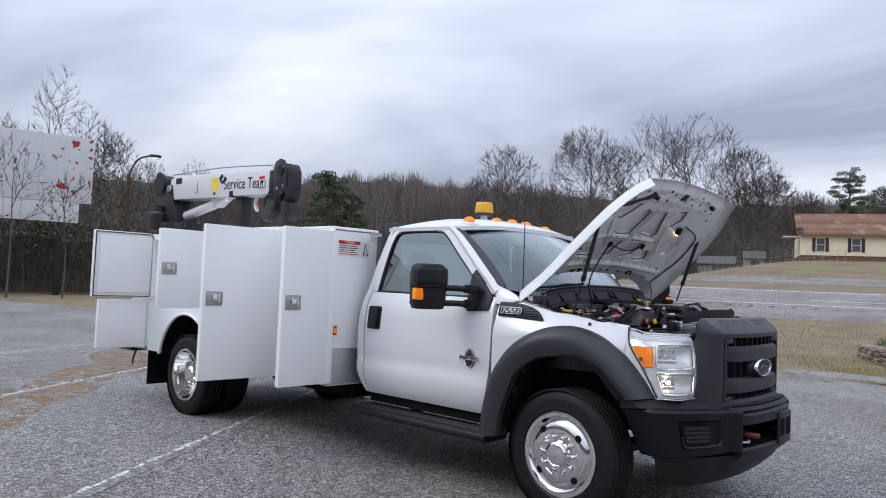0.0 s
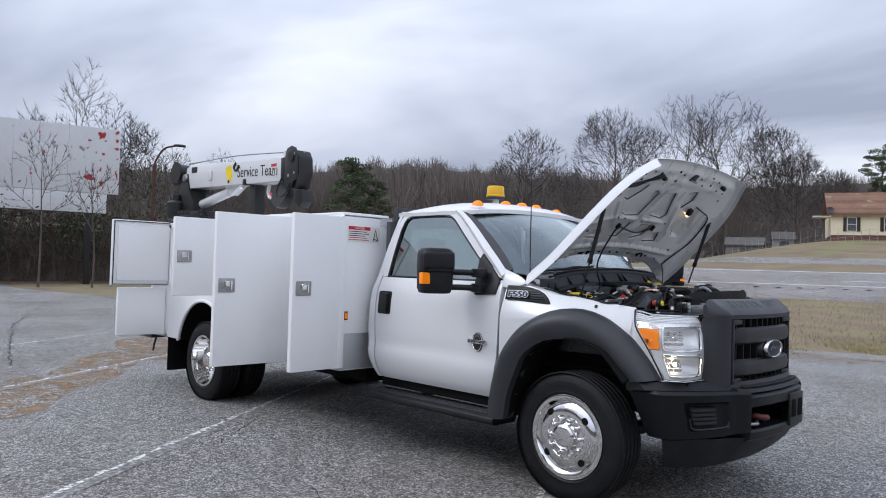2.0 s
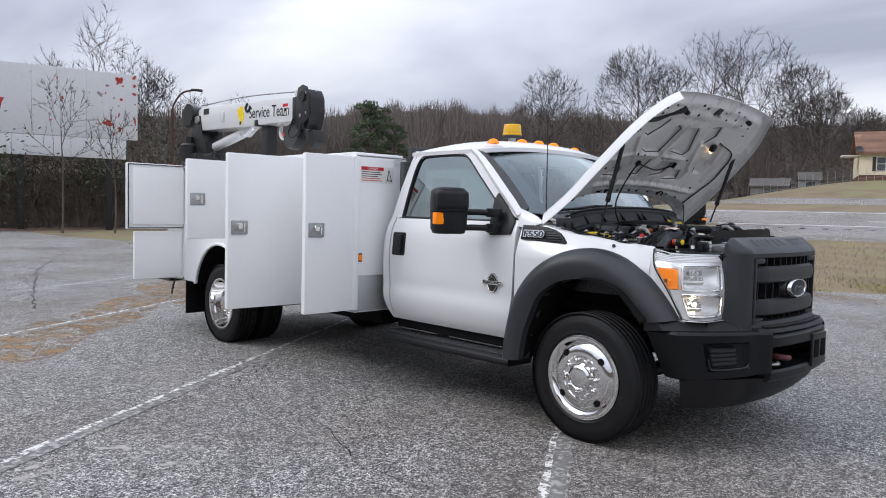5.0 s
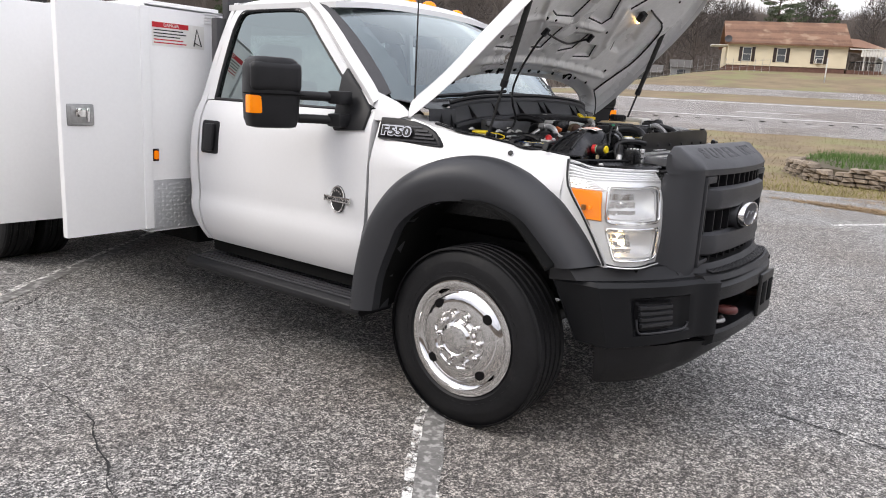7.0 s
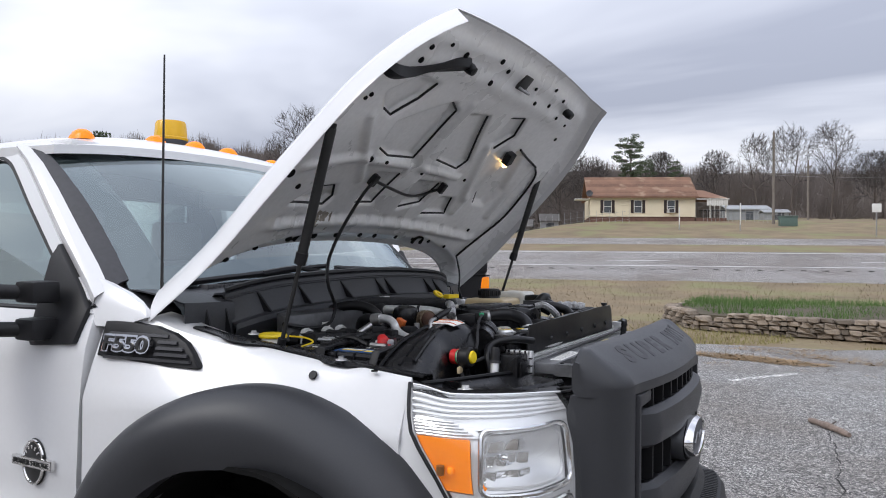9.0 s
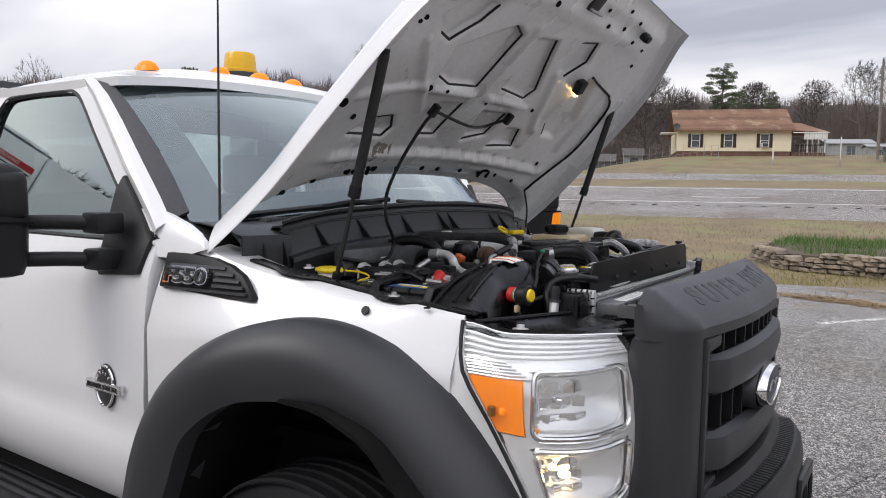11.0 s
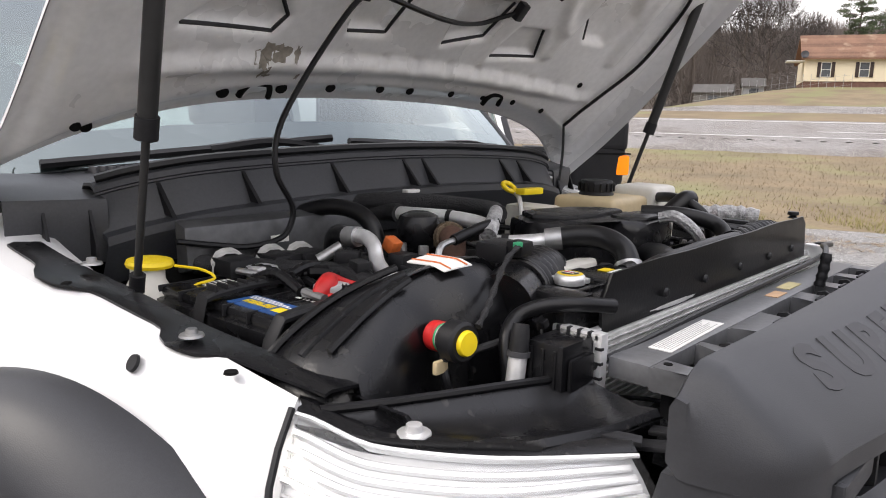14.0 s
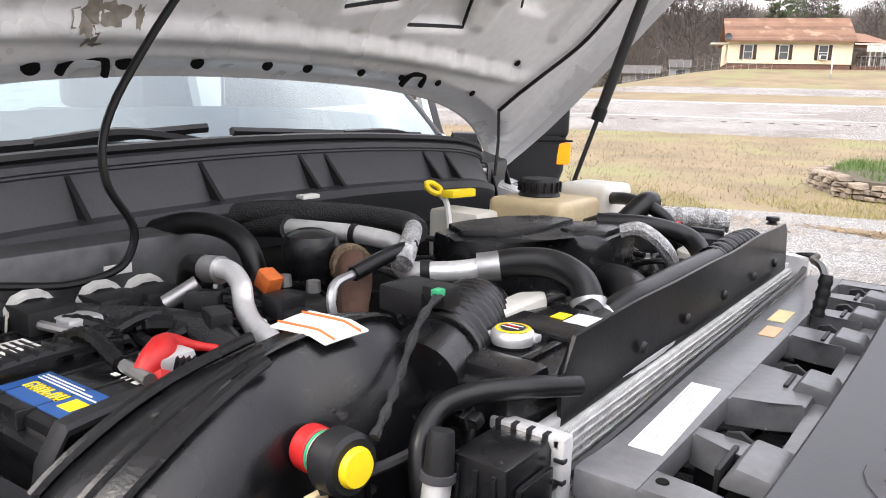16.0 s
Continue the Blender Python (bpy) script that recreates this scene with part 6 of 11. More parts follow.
for s in (-1, 1):
    wheel((-0.045, s * 0.865, TYRE_R - 0.004), s, False)
    wheel((-WHEELBASE, s * 1.045, TYRE_R - 0.004), s, True)
    wheel((-WHEELBASE, s * 0.755, TYRE_R - 0.004), s, True)

# frame, axles and springs, seen dark under the body
for s in (-1, 1):
    part("frame_rail", box((-5.75, min(s * 0.38, s * 0.46), 0.52), (0.62, max(s * 0.38, s * 0.46), 0.70), 0.01), BLACK_STEEL, truck)
    part("leaf_spring", tube([(-5.4, s * 0.52, 0.55), (-4.74, s * 0.52, 0.42), (-4.1, s * 0.52, 0.55)], 0.035, 6), BLACK_STEEL, truck)
    part("shock_absorber", tube([(0.10, s * 0.62, 0.42), (0.14, s * 0.60, 0.85)], 0.035, 10, 1), BLACK_STEEL, truck)
part("front_axle", tube([(-0.01, -0.78, 0.39), (-0.01, -0.4, 0.36), (-0.01, 0.4, 0.36), (-0.01, 0.78, 0.39)], 0.05, 10), BLACK_STEEL, truck)
part("rear_axle", tube([(-WHEELBASE, -0.95, 0.39), (-WHEELBASE, -0.2, 0.39), (-WHEELBASE, 0, 0.39), (-WHEELBASE, 0.2, 0.39), (-WHEELBASE, 0.95, 0.39)], lambda t: 0.07 + 0.11 * max(0, 1 - abs(t - 0.5) * 6), 12), BLACK_STEEL, truck)
part("fuel_tank", box((-3.4, -0.75, 0.42), (-2.3, -0.48, 0.70), 0.03), DARK, truck)
part("exhaust_pipe", tube([(-0.4, -0.35, 0.5), (-2.0, -0.3, 0.46), (-4.2, -0.35, 0.52)], 0.05, 10), RUST, truck)
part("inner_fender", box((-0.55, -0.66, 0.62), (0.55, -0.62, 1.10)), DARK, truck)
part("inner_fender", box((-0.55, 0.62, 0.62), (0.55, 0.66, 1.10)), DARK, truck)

# ---- headlamps ----
LAMP_LEVELS = [  # z and, from the fender to the grille, x and half-width
    (1.210, (0.312, 0.780), (0.40, 0.742), (0.50, 0.672), (0.602, 0.556)),
    (1.170, (0.330, 0.815), (0.43, 0.785), (0.535, 0.708), (0.628, 0.560)),
    (1.110, (0.353, 0.842), (0.485, 0.828), (0.590, 0.740), (0.648, 0.566)),
    (1.000, (0.427, 0.840), (0.530, 0.826), (0.622, 0.744), (0.664, 0.578)),
    (0.900, (0.488, 0.836), (0.565, 0.824), (0.640, 0.752), (0.668, 0.590)),
    (0.812, (0.534, 0.832), (0.590, 0.820), (0.645, 0.758), (0.660, 0.600))]


def lamp_point(u, z):
    """u: 0 at the fender, 1 at the grille; the cells' edges stand upright, so u leans back with the falling fender edge."""
    u = max(0.0, u - 1.0 * max(0.0, min(0.115, 1.105 - z)) * smoothstep(0.0, 0.30, u) * smoothstep(1.0, 0.45, u))
    cols = []
    for k in range(4):
        cols.append((curve_of([(l[0], l[k + 1][0]) for l in LAMP_LEVELS[::-1]])(z), curve_of([(l[0], l[k + 1][1]) for l in LAMP_LEVELS[::-1]])(z)))
    fx = curve_of([(k / 3, cols[k][0]) for k in range(4)])
    fy = curve_of([(k / 3, cols[k][1]) for k in range(4)])
    return fx(u), fy(u)


def lamp_dip(u, z):
    """The upper edge falls from the fender towards the grille."""
    return z - (0.020 * smoothstep(0.0, 0.36, u) + 0.006 * u) * smoothstep(1.12, 1.21, z)


def lamp_rows(u0, u1, z0, z1, inset, s, nu=12, nz=8):
    rows = []
    for b in range(nz + 1):
        z = z0 + (z1 - z0) * b / nz
        row = []
        for a in range(nu + 1):
            x, y = lamp_point(u0 + (u1 - u0) * a / nu, z)
            row.append((x - inset * 0.8, s * (y - inset * 0.75), lamp_dip(u0 + (u1 - u0) * a / nu, z)))
        rows.append(row)
    return rows


def sheet_of(rows):
    bm = bmesh.new()
    vs = [[bm.verts.new(p) for p in row] for row in rows]
    for a, b in zip(vs, vs[1:]):
        for i in range(len(a) - 1):
            bm.faces.new((a[i], a[i + 1], b[i + 1], b[i]))
    return bm


def bowl(centre, aim, wide, tall, deep, seg=28):
    """A dished reflector that opens along aim."""
    m = Vector(aim).to_track_quat("Z", "Y").to_matrix().to_4x4()
    m = Matrix.Translation(centre) @ m @ Matrix.Diagonal((wide, tall, 1, 1))
    prof = [(1.0, 0.0), (0.96, -deep * 0.12), (0.85, -deep * 0.42), (0.65, -deep * 0.72), (0.40, -deep * 0.92), (0.15, -deep), (0.0, -deep)]
    return lathe(bmesh.new(), prof, seg, m)


def lamp_band(u0, u1, z0, z1, inset, s, deep, nu=12, nz=3):
    return thick_grid(bmesh.new(), lamp_rows(u0, u1, z0, z1, inset, s, nu, nz), (-deep * 0.8, -s * deep * 0.75, 0))


def lamp_loop(u0, u1, z0, z1, inset, s, corner=0.022):
    """Points round a cell with rounded corners, on the lamp's surface."""
    du, out = corner / 0.36, []
    for cu, cz, a0 in ((u1 - du, z1 - corner, 0), (u0 + du, z1 - corner, 90), (u0 + du, z0 + corner, 180), (u1 - du, z0 + corner, 270)):
        for k in range(5):
            a = radians(a0 + 22.5 * k)
            out.append((cu + du * math.cos(a), cz + corner * math.sin(a)))
    fine = []
    for (ua, za), (ub, zb) in zip(out, out[1:] + out[:1]):
        n = max(1, int(abs(ub - ua) / 0.08))
        fine += [(ua + (ub - ua) * k / n, za + (zb - za) * k / n) for k in range(n)]
    pts = []
    for u, z in fine:
        x, y = lamp_point(u, z)
        pts.append((x - inset * 0.8, s * (y - inset * 0.75), lamp_dip(u, z)))
    return pts


def dish(u0, u1, z0, z1, s, n=10):
    """A smooth dished reflector set into a cell."""
    rows = []
    for b in range(n + 1):
        row = []
        for a in range(n + 1):
            p, q = a / n, b / n
            x, y = lamp_point(u0 + (u1 - u0) * p, z0 + (z1 - z0) * q)
            d = 0.026 + 0.045 * (1 - abs(2 * p - 1) ** 2.6) * (1 - abs(2 * q - 1) ** 2.6)
            row.append((x - d * 0.85, s * (y - d * 0.6), lamp_dip(u0 + (u1 - u0) * p, z0 + (z1 - z0) * q)))
        rows.append(row)
    return sheet_of(rows)


def facet(u, z, du, dz, depth, s, turn):
    """One small tilted mirror of the reflector."""
    pts = []
    for i, k in ((-1, -1), (1, -1), (1, 1), (-1, 1)):
        x, y = lamp_point(u + du * i, z + dz * k)
        d = depth + 0.004 * turn * i - 0.003 * k
        pts.append((x - d * 0.85, s * (y - d * 0.6), z + dz * k))
    bm = bmesh.new()
    vs = [bm.verts.new(p) for p in pts] + [bm.verts.new((p[0] - 0.006, p[1] - s * 0.004, p[2])) for p in pts]
    for f in ((0, 1, 2, 3), (4, 5, 1, 0), (5, 6, 2, 1), (6, 7, 3, 2), (7, 4, 0, 3)):
        bm.faces.new([vs[i] for i in f])
    return bm


MILKY_EDGE = material("milky_lens_edge", (0.75, 0.76, 0.77), 0.2, vary=0.03)
for s in (-1, 1):
    hl = empty("headlight")
    hl.parent = truck
    hl["label"] = "clear headlamp with amber corner lamp, lit low beam"
    part("housing", thick_grid(bmesh.new(), lamp_rows(0.01, 0.99, 0.816, 1.150, 0.080, s), (-0.02, -s * 0.02, 0)), LAMP_SILVER, hl)
    lens = part("lens", sheet_of(lamp_rows(0, 1, 0.812, 1.210, 0.0, s, 18, 14)), CLEAR_LENS, hl)
    lens.visible_shadow = False
    for z in (0.812, 1.209):
        part("lens_rim", tube(lamp_rows(0, 1, z, z + 0.001, 0.0, s, 16, 1)[0], 0.0028, 6, 1), LAMP_SILVER, hl)
    # ribbed chrome band along the top, finer ribs over the amber lamp
    part("chrome_band", lamp_band(0.015, 0.985, 1.148, 1.206, 0.020, s, 0.02, 16), LAMP_SILVER, hl)
    for k in range(5):
        z = 1.152 + 0.0128 * k
        part("chrome_ridge", tube(lamp_rows(0.02, 0.97, z, z + 0.001, 0.014, s, 16, 1)[0], 0.0048, 6, 1), LAMP_SILVER, hl)
    part("chrome_band", lamp_band(0.02, 0.40, 1.104, 1.150, 0.018, s, 0.02, 8), LAMP_SILVER, hl)
    for k in range(6):
        z = 1.109 + 0.0062 * k
        part("fine_ridge", tube(lamp_rows(0.025, 0.395 - 0.02 * k, z, z + 0.001, 0.013, s, 8, 1)[0], 0.0024, 5, 1), LAMP_SILVER, hl)
    amber = part("amber_lens", lamp_band(0.02, 0.345, 0.988, 1.104, 0.012, s, 0.010, 8, 4), AMBER, hl)
    x, y = lamp_point(0.18, 1.035)
    part("amber_bulb", lathe(bmesh.new(), [(0, 0.009), (0.007, 0.006), (0.009, 0), (0.006, -0.008), (0, -0.009)], 10, Matrix.Translation((x - 0.008, s * (y - 0.007), 1.035))), AMBER_LIT, amber)
    part("bulb_socket", lathe(bmesh.new(), [(0, 0.010), (0.010, 0.010), (0.010, -0.010), (0, -0.010)], 6, Matrix.Translation((x - 0.030, s * (y + 0.002), 1.035))), material("amber_shadowed_socket", (0.20, 0.08, 0.02), 0.4), amber)
    # chrome faces round the two cells
    for u0, u1, z0, z1 in ((0.05, 0.97, 0.962, 0.984), (0.355, 0.42, 0.984, 1.13), (0.40, 0.97, 1.122, 1.150), (0.03, 0.36, 0.818, 0.962), (0.36, 0.97, 0.815, 0.836), (0.935, 0.985, 0.815, 1.15)):
        part("chrome_face", lamp_band(u0, u1, z0, z1, 0.018, s, 0.045, 10, 4), LAMP_SILVER, hl)
    for k, (u0, u1, z0, z1) in enumerate(((0.405, 0.935, 0.984, 1.122), (0.36, 0.935, 0.836, 0.960))):
        loop = lamp_loop(u0, u1, z0, z1, 0.012, s)
        part("cell_rim", tube(loop + loop[:2], 0.0065, 8, 1), REFLECTOR, hl, "bright chrome cell rim")
        part("cell_rim", tube(lamp_loop(u0 + 0.03, u1 - 0.03, z0 + 0.012, z1 - 0.012, 0.030, s) + lamp_loop(u0 + 0.03, u1 - 0.03, z0 + 0.012, z1 - 0.012, 0.030, s)[:2], 0.004, 6, 1), LAMP_SILVER, hl)
        bowl_part = part("reflector", dish(u0 + 0.01, u1 - 0.01, z0 + 0.004, z1 - 0.004, s), LAMP_SILVER, hl, "smooth bright reflector", 60)
        for i in range(5):
            for j in range(3):
                fu, fz = u0 + 0.05 + 0.065 * i, z0 + 0.020 + (z1 - z0 - 0.040) * (j + 0.35) / 3
                p, q = (fu - u0) / (u1 - u0), (fz - z0) / (z1 - z0)
                deep = 0.020 + 0.045 * (1 - abs(2 * p - 1) ** 2.6) * (1 - abs(2 * q - 1) ** 2.6)
                part("mirror_facet", facet(fu, fz, 0.029, 0.0125, deep, s, (-1) ** (i + j) * (0.5 + 0.4 * j)), REFLECTOR, bowl_part, "", 0)
        x, y = lamp_point(0.60, (z0 + z1) / 2)
        p = Vector((x - 0.045, s * (y - 0.030), (z0 + z1) / 2 + 0.004))
        part("bulb" if k else "bulb_shield", lathe(bmesh.new(), [(0, 0.012), (0.007, 0.010), (0.009, 0.0), (0.007, -0.012), (0, -0.012)], 12, Matrix.Translation(p) @ Matrix.Rotation(radians(90), 4, "Y")), BULB if k else REFLECTOR, hl, "lit warm headlamp bulb" if k else "")
        q = lamp_loop(u0 + 0.02, u0 + 0.30, z0 + 0.010, z0 + 0.05, 0.026, s)
        if not k:
            part("amber_reflex", tube(q[10:14], 0.004, 6, 2), AMBER, hl)
    edge = lamp_rows(0, 1, 1.209, 1.2095, 0.0, s, 14, 1)[0]
    part("lamp_gasket", thick_grid(bmesh.new(), [[(p[0] - 0.004, p[1] - s * 0.004, p[2] + 0.001), (p[0] - 0.016, p[1] - s * 0.015, p[2] + 0.007), (p[0] - 0.034, p[1] - s * 0.030, p[2] + 0.004), (p[0] - 0.05, p[1] - s * 0.045, p[2] - 0.05)] for p in edge], (0, 0, -0.004)), ENGINE_PLASTIC, hl)
    part("lamp_gasket", tube([(r[0][0] - 0.009, r[0][1], r[0][2]) for r in lamp_rows(0.0, 0.01, 0.812, 1.212, 0.0, s, 1, 12)], 0.0045, 6, 1), BLACK_PLASTIC, hl)

# ---- grille ----
GX = curve_of([(0.0, 0.812), (0.15, 0.808), (0.30, 0.792), (0.42, 0.770), (0.50, 0.748), (0.545, 0.730)])
grille = empty("grille")
grille.parent = truck
grille["label"] = "dark grey plastic grille with two thick bars"


def swept(section, y0, y1, n=24, dx=lambda y: 0.0):
    """Sweeps an (x offset, z) outline across the nose, along its curve in plan."""
    rings = []
    for k in range(n + 1):
        y = y0 + (y1 - y0) * k / n
        rings.append([(GX(abs(y)) + x + dx(y), y, z) for x, z in section])
    return loft(bmesh.new(), rings)


CAP_END = curve_of([(0.40, GX(0.40)), (0.44, 0.768), (0.478, 0.764), (0.512, 0.750), (0.535, 0.733), (0.553, 0.703), (0.562, 0.668)])


def cap_ring(y):
    a = abs(y)
    g = GX(a) if a < 0.40 else CAP_END(a)
    end = smoothstep(0.46, 0.565, a)
    rear = max(g - 0.165, 0.652 - 0.012 * (a / 0.562) ** 2)
    drop = 0.030 * smoothstep(0.50, 0.562, a) ** 2
    crest = max(g - 0.108 + 0.05 * end, rear + 0.012)
    return [(g, y, 1.175), (g, y, 1.186), (g, y, 1.194), (g + 0.001 * (1 - end), y, 1.200), (g - 0.018 + 0.010 * end, y, 1.226 - drop * 0.4), ((g + crest) / 2 - 0.008, y, 1.257 - drop * 0.6), (crest, y, 1.286 - drop), (rear, y, 1.289 - drop), (rear - 0.006, y, 1.278 - drop), (rear - 0.006, y, 1.19), (min(g - 0.02, rear + 0.09), y, 1.175)]


ys = [-0.562, -0.560, -0.556, -0.550, -0.542, -0.53, -0.515, -0.50, -0.48, -0.46, -0.44] + [-0.42 + 0.03 * k for k in range(29)] + [0.44, 0.46, 0.48, 0.50, 0.515, 0.53, 0.542, 0.550, 0.556, 0.560, 0.562]
part("top_cap", loft(bmesh.new(), [cap_ring(y) for y in ys]), GREY_PLASTIC, grille, "", 40)
part("bottom_rail", swept([(0.0, 0.775), (0.004, 0.765), (0.0, 0.742), (-0.10, 0.735), (-0.10, 0.77), (-0.05, 0.785)], -0.545, 0.545), GREY_PLASTIC, grille)
for s in (-1, 1):
    rings = []
    for z in zs(0.740, 1.1755, 16):
        wide = 0.038 * smoothstep(1.20, 0.85, z)
        back = 0.0
        rings.append([(CAP_END(0.462), s * 0.462, z), (CAP_END(0.478), s * 0.478, z), (CAP_END(0.495), s * 0.495, z), (CAP_END(0.512), s * 0.512, z), (CAP_END(0.535), s * 0.535, z), (CAP_END(0.545), s * 0.545, z), (CAP_END(0.553), s * (0.553 + 0.3 * wide), z), (0.615 + 0.026 * smoothstep(1.08, 1.25, z), s * (0.560 + wide), z), (0.610 + 0.03 * smoothstep(1.08, 1.25, z), s * 0.53, z), (0.70, s * 0.462, z)])
    part("side_pillar", loft(bmesh.new(), rings), GREY_PLASTIC, grille, "", 30)
    # hooked trim inside the opening
    for z0, z1 in ((1.140, 1.172), (0.788, 0.818)):
        part("corner_hook", box((0.745, min(s * 0.33, s * 0.45), z0), (0.778, max(s * 0.33, s * 0.45), z1), 0.008), GREY_PLASTIC, grille)
    part("inner_trim", box((0.745, min(s * 0.435, s * 0.452), 0.79), (0.776, max(s * 0.435, s * 0.452), 1.172), 0.006), GREY_PLASTIC, grille)
for z in (1.072, 0.878):
    sec = [(-0.01, z - 0.052), (0.012, z - 0.040), (0.020, z), (0.012, z + 0.040), (-0.01, z + 0.052), (-0.07, z + 0.03), (-0.07, z - 0.03)]
    part("bar", swept(sec, -0.425, 0.425, 24, lambda y: -0.045 * smoothstep(0.36, 0.425, abs(y))), GREY_PLASTIC, grille, "", 30)
for z0, z1 in ((1.118, 1.19), (0.925, 1.025), (0.77, 0.832)):
    for k in range(-5, 6):
        y = 0.078 * k
        part("rib", box((GX(abs(y)) - 0.085, y - 0.005, z0), (GX(abs(y)) - 0.012, y + 0.005, z1)), BLACK_PLASTIC, grille)
# plain near-black sheet that paints the shade behind the bars
part("shade_backing", swept([(-0.095, 0.77), (-0.090, 0.77), (-0.090, 1.20), (-0.095, 1.20)], -0.47, 0.47), DARK, grille)
em = Matrix.Translation((0.838, 0, 0.985)) @ Matrix.Rotation(radians(90), 4, "Y") @ Matrix.Rotation(radians(90), 4, "Z")
rimm = part("emblem", lathe(bmesh.new(), [(0.0, -0.012), (1.0, -0.012), (1.0, 0.0), (0.93, 0.012), (0.85, 0.010), (0.83, 0.004)], 44, em @ Matrix.Diagonal((0.132, 0.058, 1, 1))), CHROME, grille, "oval chrome-rimmed emblem")
part("emblem_face", lathe(bmesh.new(), [(0.0, 0.008), (0.6, 0.007), (0.84, 0.004)], 44, em @ Matrix.Diagonal((0.132, 0.058, 1, 1))), material("dark_blue_enamel", (0.010, 0.014, 0.028), 0.32, vary=0.15, scale=30), rimm)
part("emblem_stroke", tube([(0.847, -0.06, 0.975), (0.848, -0.03, 1.0), (0.848, 0.0, 0.985), (0.848, 0.03, 0.995), (0.847, 0.06, 0.978)], 0.003, 6), BADGE_METAL, rimm)
part("emblem_mount", lathe(bmesh.new(), [(1.05, -0.012), (1.12, -0.03), (1.12, -0.09), (0, -0.09)], 40, em @ Matrix.Diagonal((0.136, 0.063, 1, 1))), GREY_PLASTIC, grille)
letters = "SUPER DUTY"
yy = -0.355
for ch in letters:
    if ch != " ":
        y = yy
        x = GX(abs(y)) - 0.066
        ang = math.atan2(GX(abs(y + 0.02)) - GX(abs(y - 0.02)), 0.04)
        m = Matrix.Translation((x, y, 1.2575)) @ Matrix.Rotation(radians(90) - ang, 4, "Z") @ Matrix.Rotation(radians(34), 4, "X")
        words("letter", ch, 0.086, m, TRIM_GREY, grille, 0.0022, stretch=1.12, bold=0.0035)
    yy += 0.079

# ---- front bumper ----
BX = curve_of([(0.0, 0.915), (0.25, 0.900), (0.42, 0.866), (0.49, 0.815), (0.60, 0.765), (0.70, 0.705), (0.80, 0.632), (0.90, 0.541), (0.94, 0.500), (0.975, 0.455)])
BUMPER_BLACK = material("moulded_black_bumper", (0.010, 0.0105, 0.012), 0.34, vary=0.2, scale=4, fine=300, bump=0.06, bump_scale=700, ior=1.31)
bumper = empty("front_bumper")
bumper.parent = truck
bumper["label"] = "black moulded front bumper with step pad"


def bumper_sweep(section, y0, y1, n=20):
    rings = []
    for k in range(n + 1):
        y = y0 + (y1 - y0) * k / n
        sec = section(abs(y)) if callable(section) else section
        rings.append([(BX(abs(y)) + x, y, z) for x, z in sec])
    return loft(bmesh.new(), rings)


def corner_point(y, f, inset, s):
    """On the bumper's corner: y outwards at the top edge, f from the top edge (0) to the bottom (1); past y 0.90 it turns back along the side."""
    front = min(y, 0.90)
    share = (front - 0.405) / 0.495
    z = 0.748 - f * (0.243 + 0.045 * share)
    yy = 0.405 + (front - 0.405) * (1 - 0.19 * f)
    x = BX(front) + 0.023 * share * f
    if y > 0.90:
        back = (y - 0.90) / 0.20
        x += (0.350 + 0.075 * f - x) * back
        yy += (0.914 - 0.114 * f - yy) * back
        return Vector((x - 0.3 * inset, s * (yy - inset), z))
    return Vector((x - inset, s * (yy - inset * share), z))


def fog_recess(y, f):
    z = 0.748 - f * 0.27
    return 0.028 * smoothstep(0.535, 0.565, y) * smoothstep(0.800, 0.785, y) * smoothstep(0.528, 0.545, z) * smoothstep(0.692, 0.676, z)


for s in (-1, 1):
    ys = [0.405 + 0.495 * k / 36 for k in range(37)] + [0.905, 0.94, 0.98, 1.02, 1.06, 1.10]
    rows = [[corner_point(y, 0.0, 0.06, s) + Vector((0, 0, 0.008)) for y in ys], [corner_point(y, 0.0, 0.012, s) + Vector((0, 0, 0.004)) for y in ys]]
    for k in range(19):
        f = 0.05 + 0.92 * k / 18
        rows.append([corner_point(y, f, fog_recess(y, f), s) for y in ys])
    rows += [[corner_point(y, 1.0, 0.014, s) for y in ys], [corner_point(y, 1.0, 0.09, s) for y in ys]]
    part("corner_section", thick_grid(bmesh.new(), rows, (-0.012, -s * 0.008, 0)), BUMPER_BLACK, bumper, "", 28)
    fys = (0.775, 0.765, 0.74, 0.71, 0.68, 0.65, 0.632, 0.622)
    rows = [[corner_point(y, (0.748 - z) / 0.27, 0.012 + (0.012 if y in (0.775, 0.622) or z in (0.548, 0.668) else 0.0), s) for y in fys] for z in (0.548, 0.556, 0.60, 0.64, 0.660, 0.668)]
    fogp = part("fog_blank", thick_grid(bmesh.new(), rows, (-0.02, 0, 0)), BLACK_PLASTIC, bumper, "louvred fog lamp blank")
    for k in range(4):
        z = 0.564 + 0.025 * k
        part("louvre", thick_grid(bmesh.new(), [[corner_point(y, (0.748 - zz) / 0.27, d, s) for y in fys[1:-1]] for zz, d in ((z, 0.004), (z + 0.014, 0.001), (z + 0.016, 0.010))], (-0.012, 0, 0)), GREY_PLASTIC, fogp)
    part("fog_lip", tube([corner_point(y, (0.748 - z) / 0.27, 0.004, s) for y, z in ((0.785, 0.60), (0.78, 0.545), (0.74, 0.536), (0.66, 0.535), (0.58, 0.537), (0.555, 0.548), (0.55, 0.565))], 0.005, 6, 4), GREY_PLASTIC, bumper)
part("upper_beam", bumper_sweep([(-0.14, 0.75), (-0.02, 0.735), (0.0, 0.715), (0.0, 0.662), (-0.02, 0.655), (-0.14, 0.66)], -0.41, 0.41), BUMPER_BLACK, bumper, "", 30)
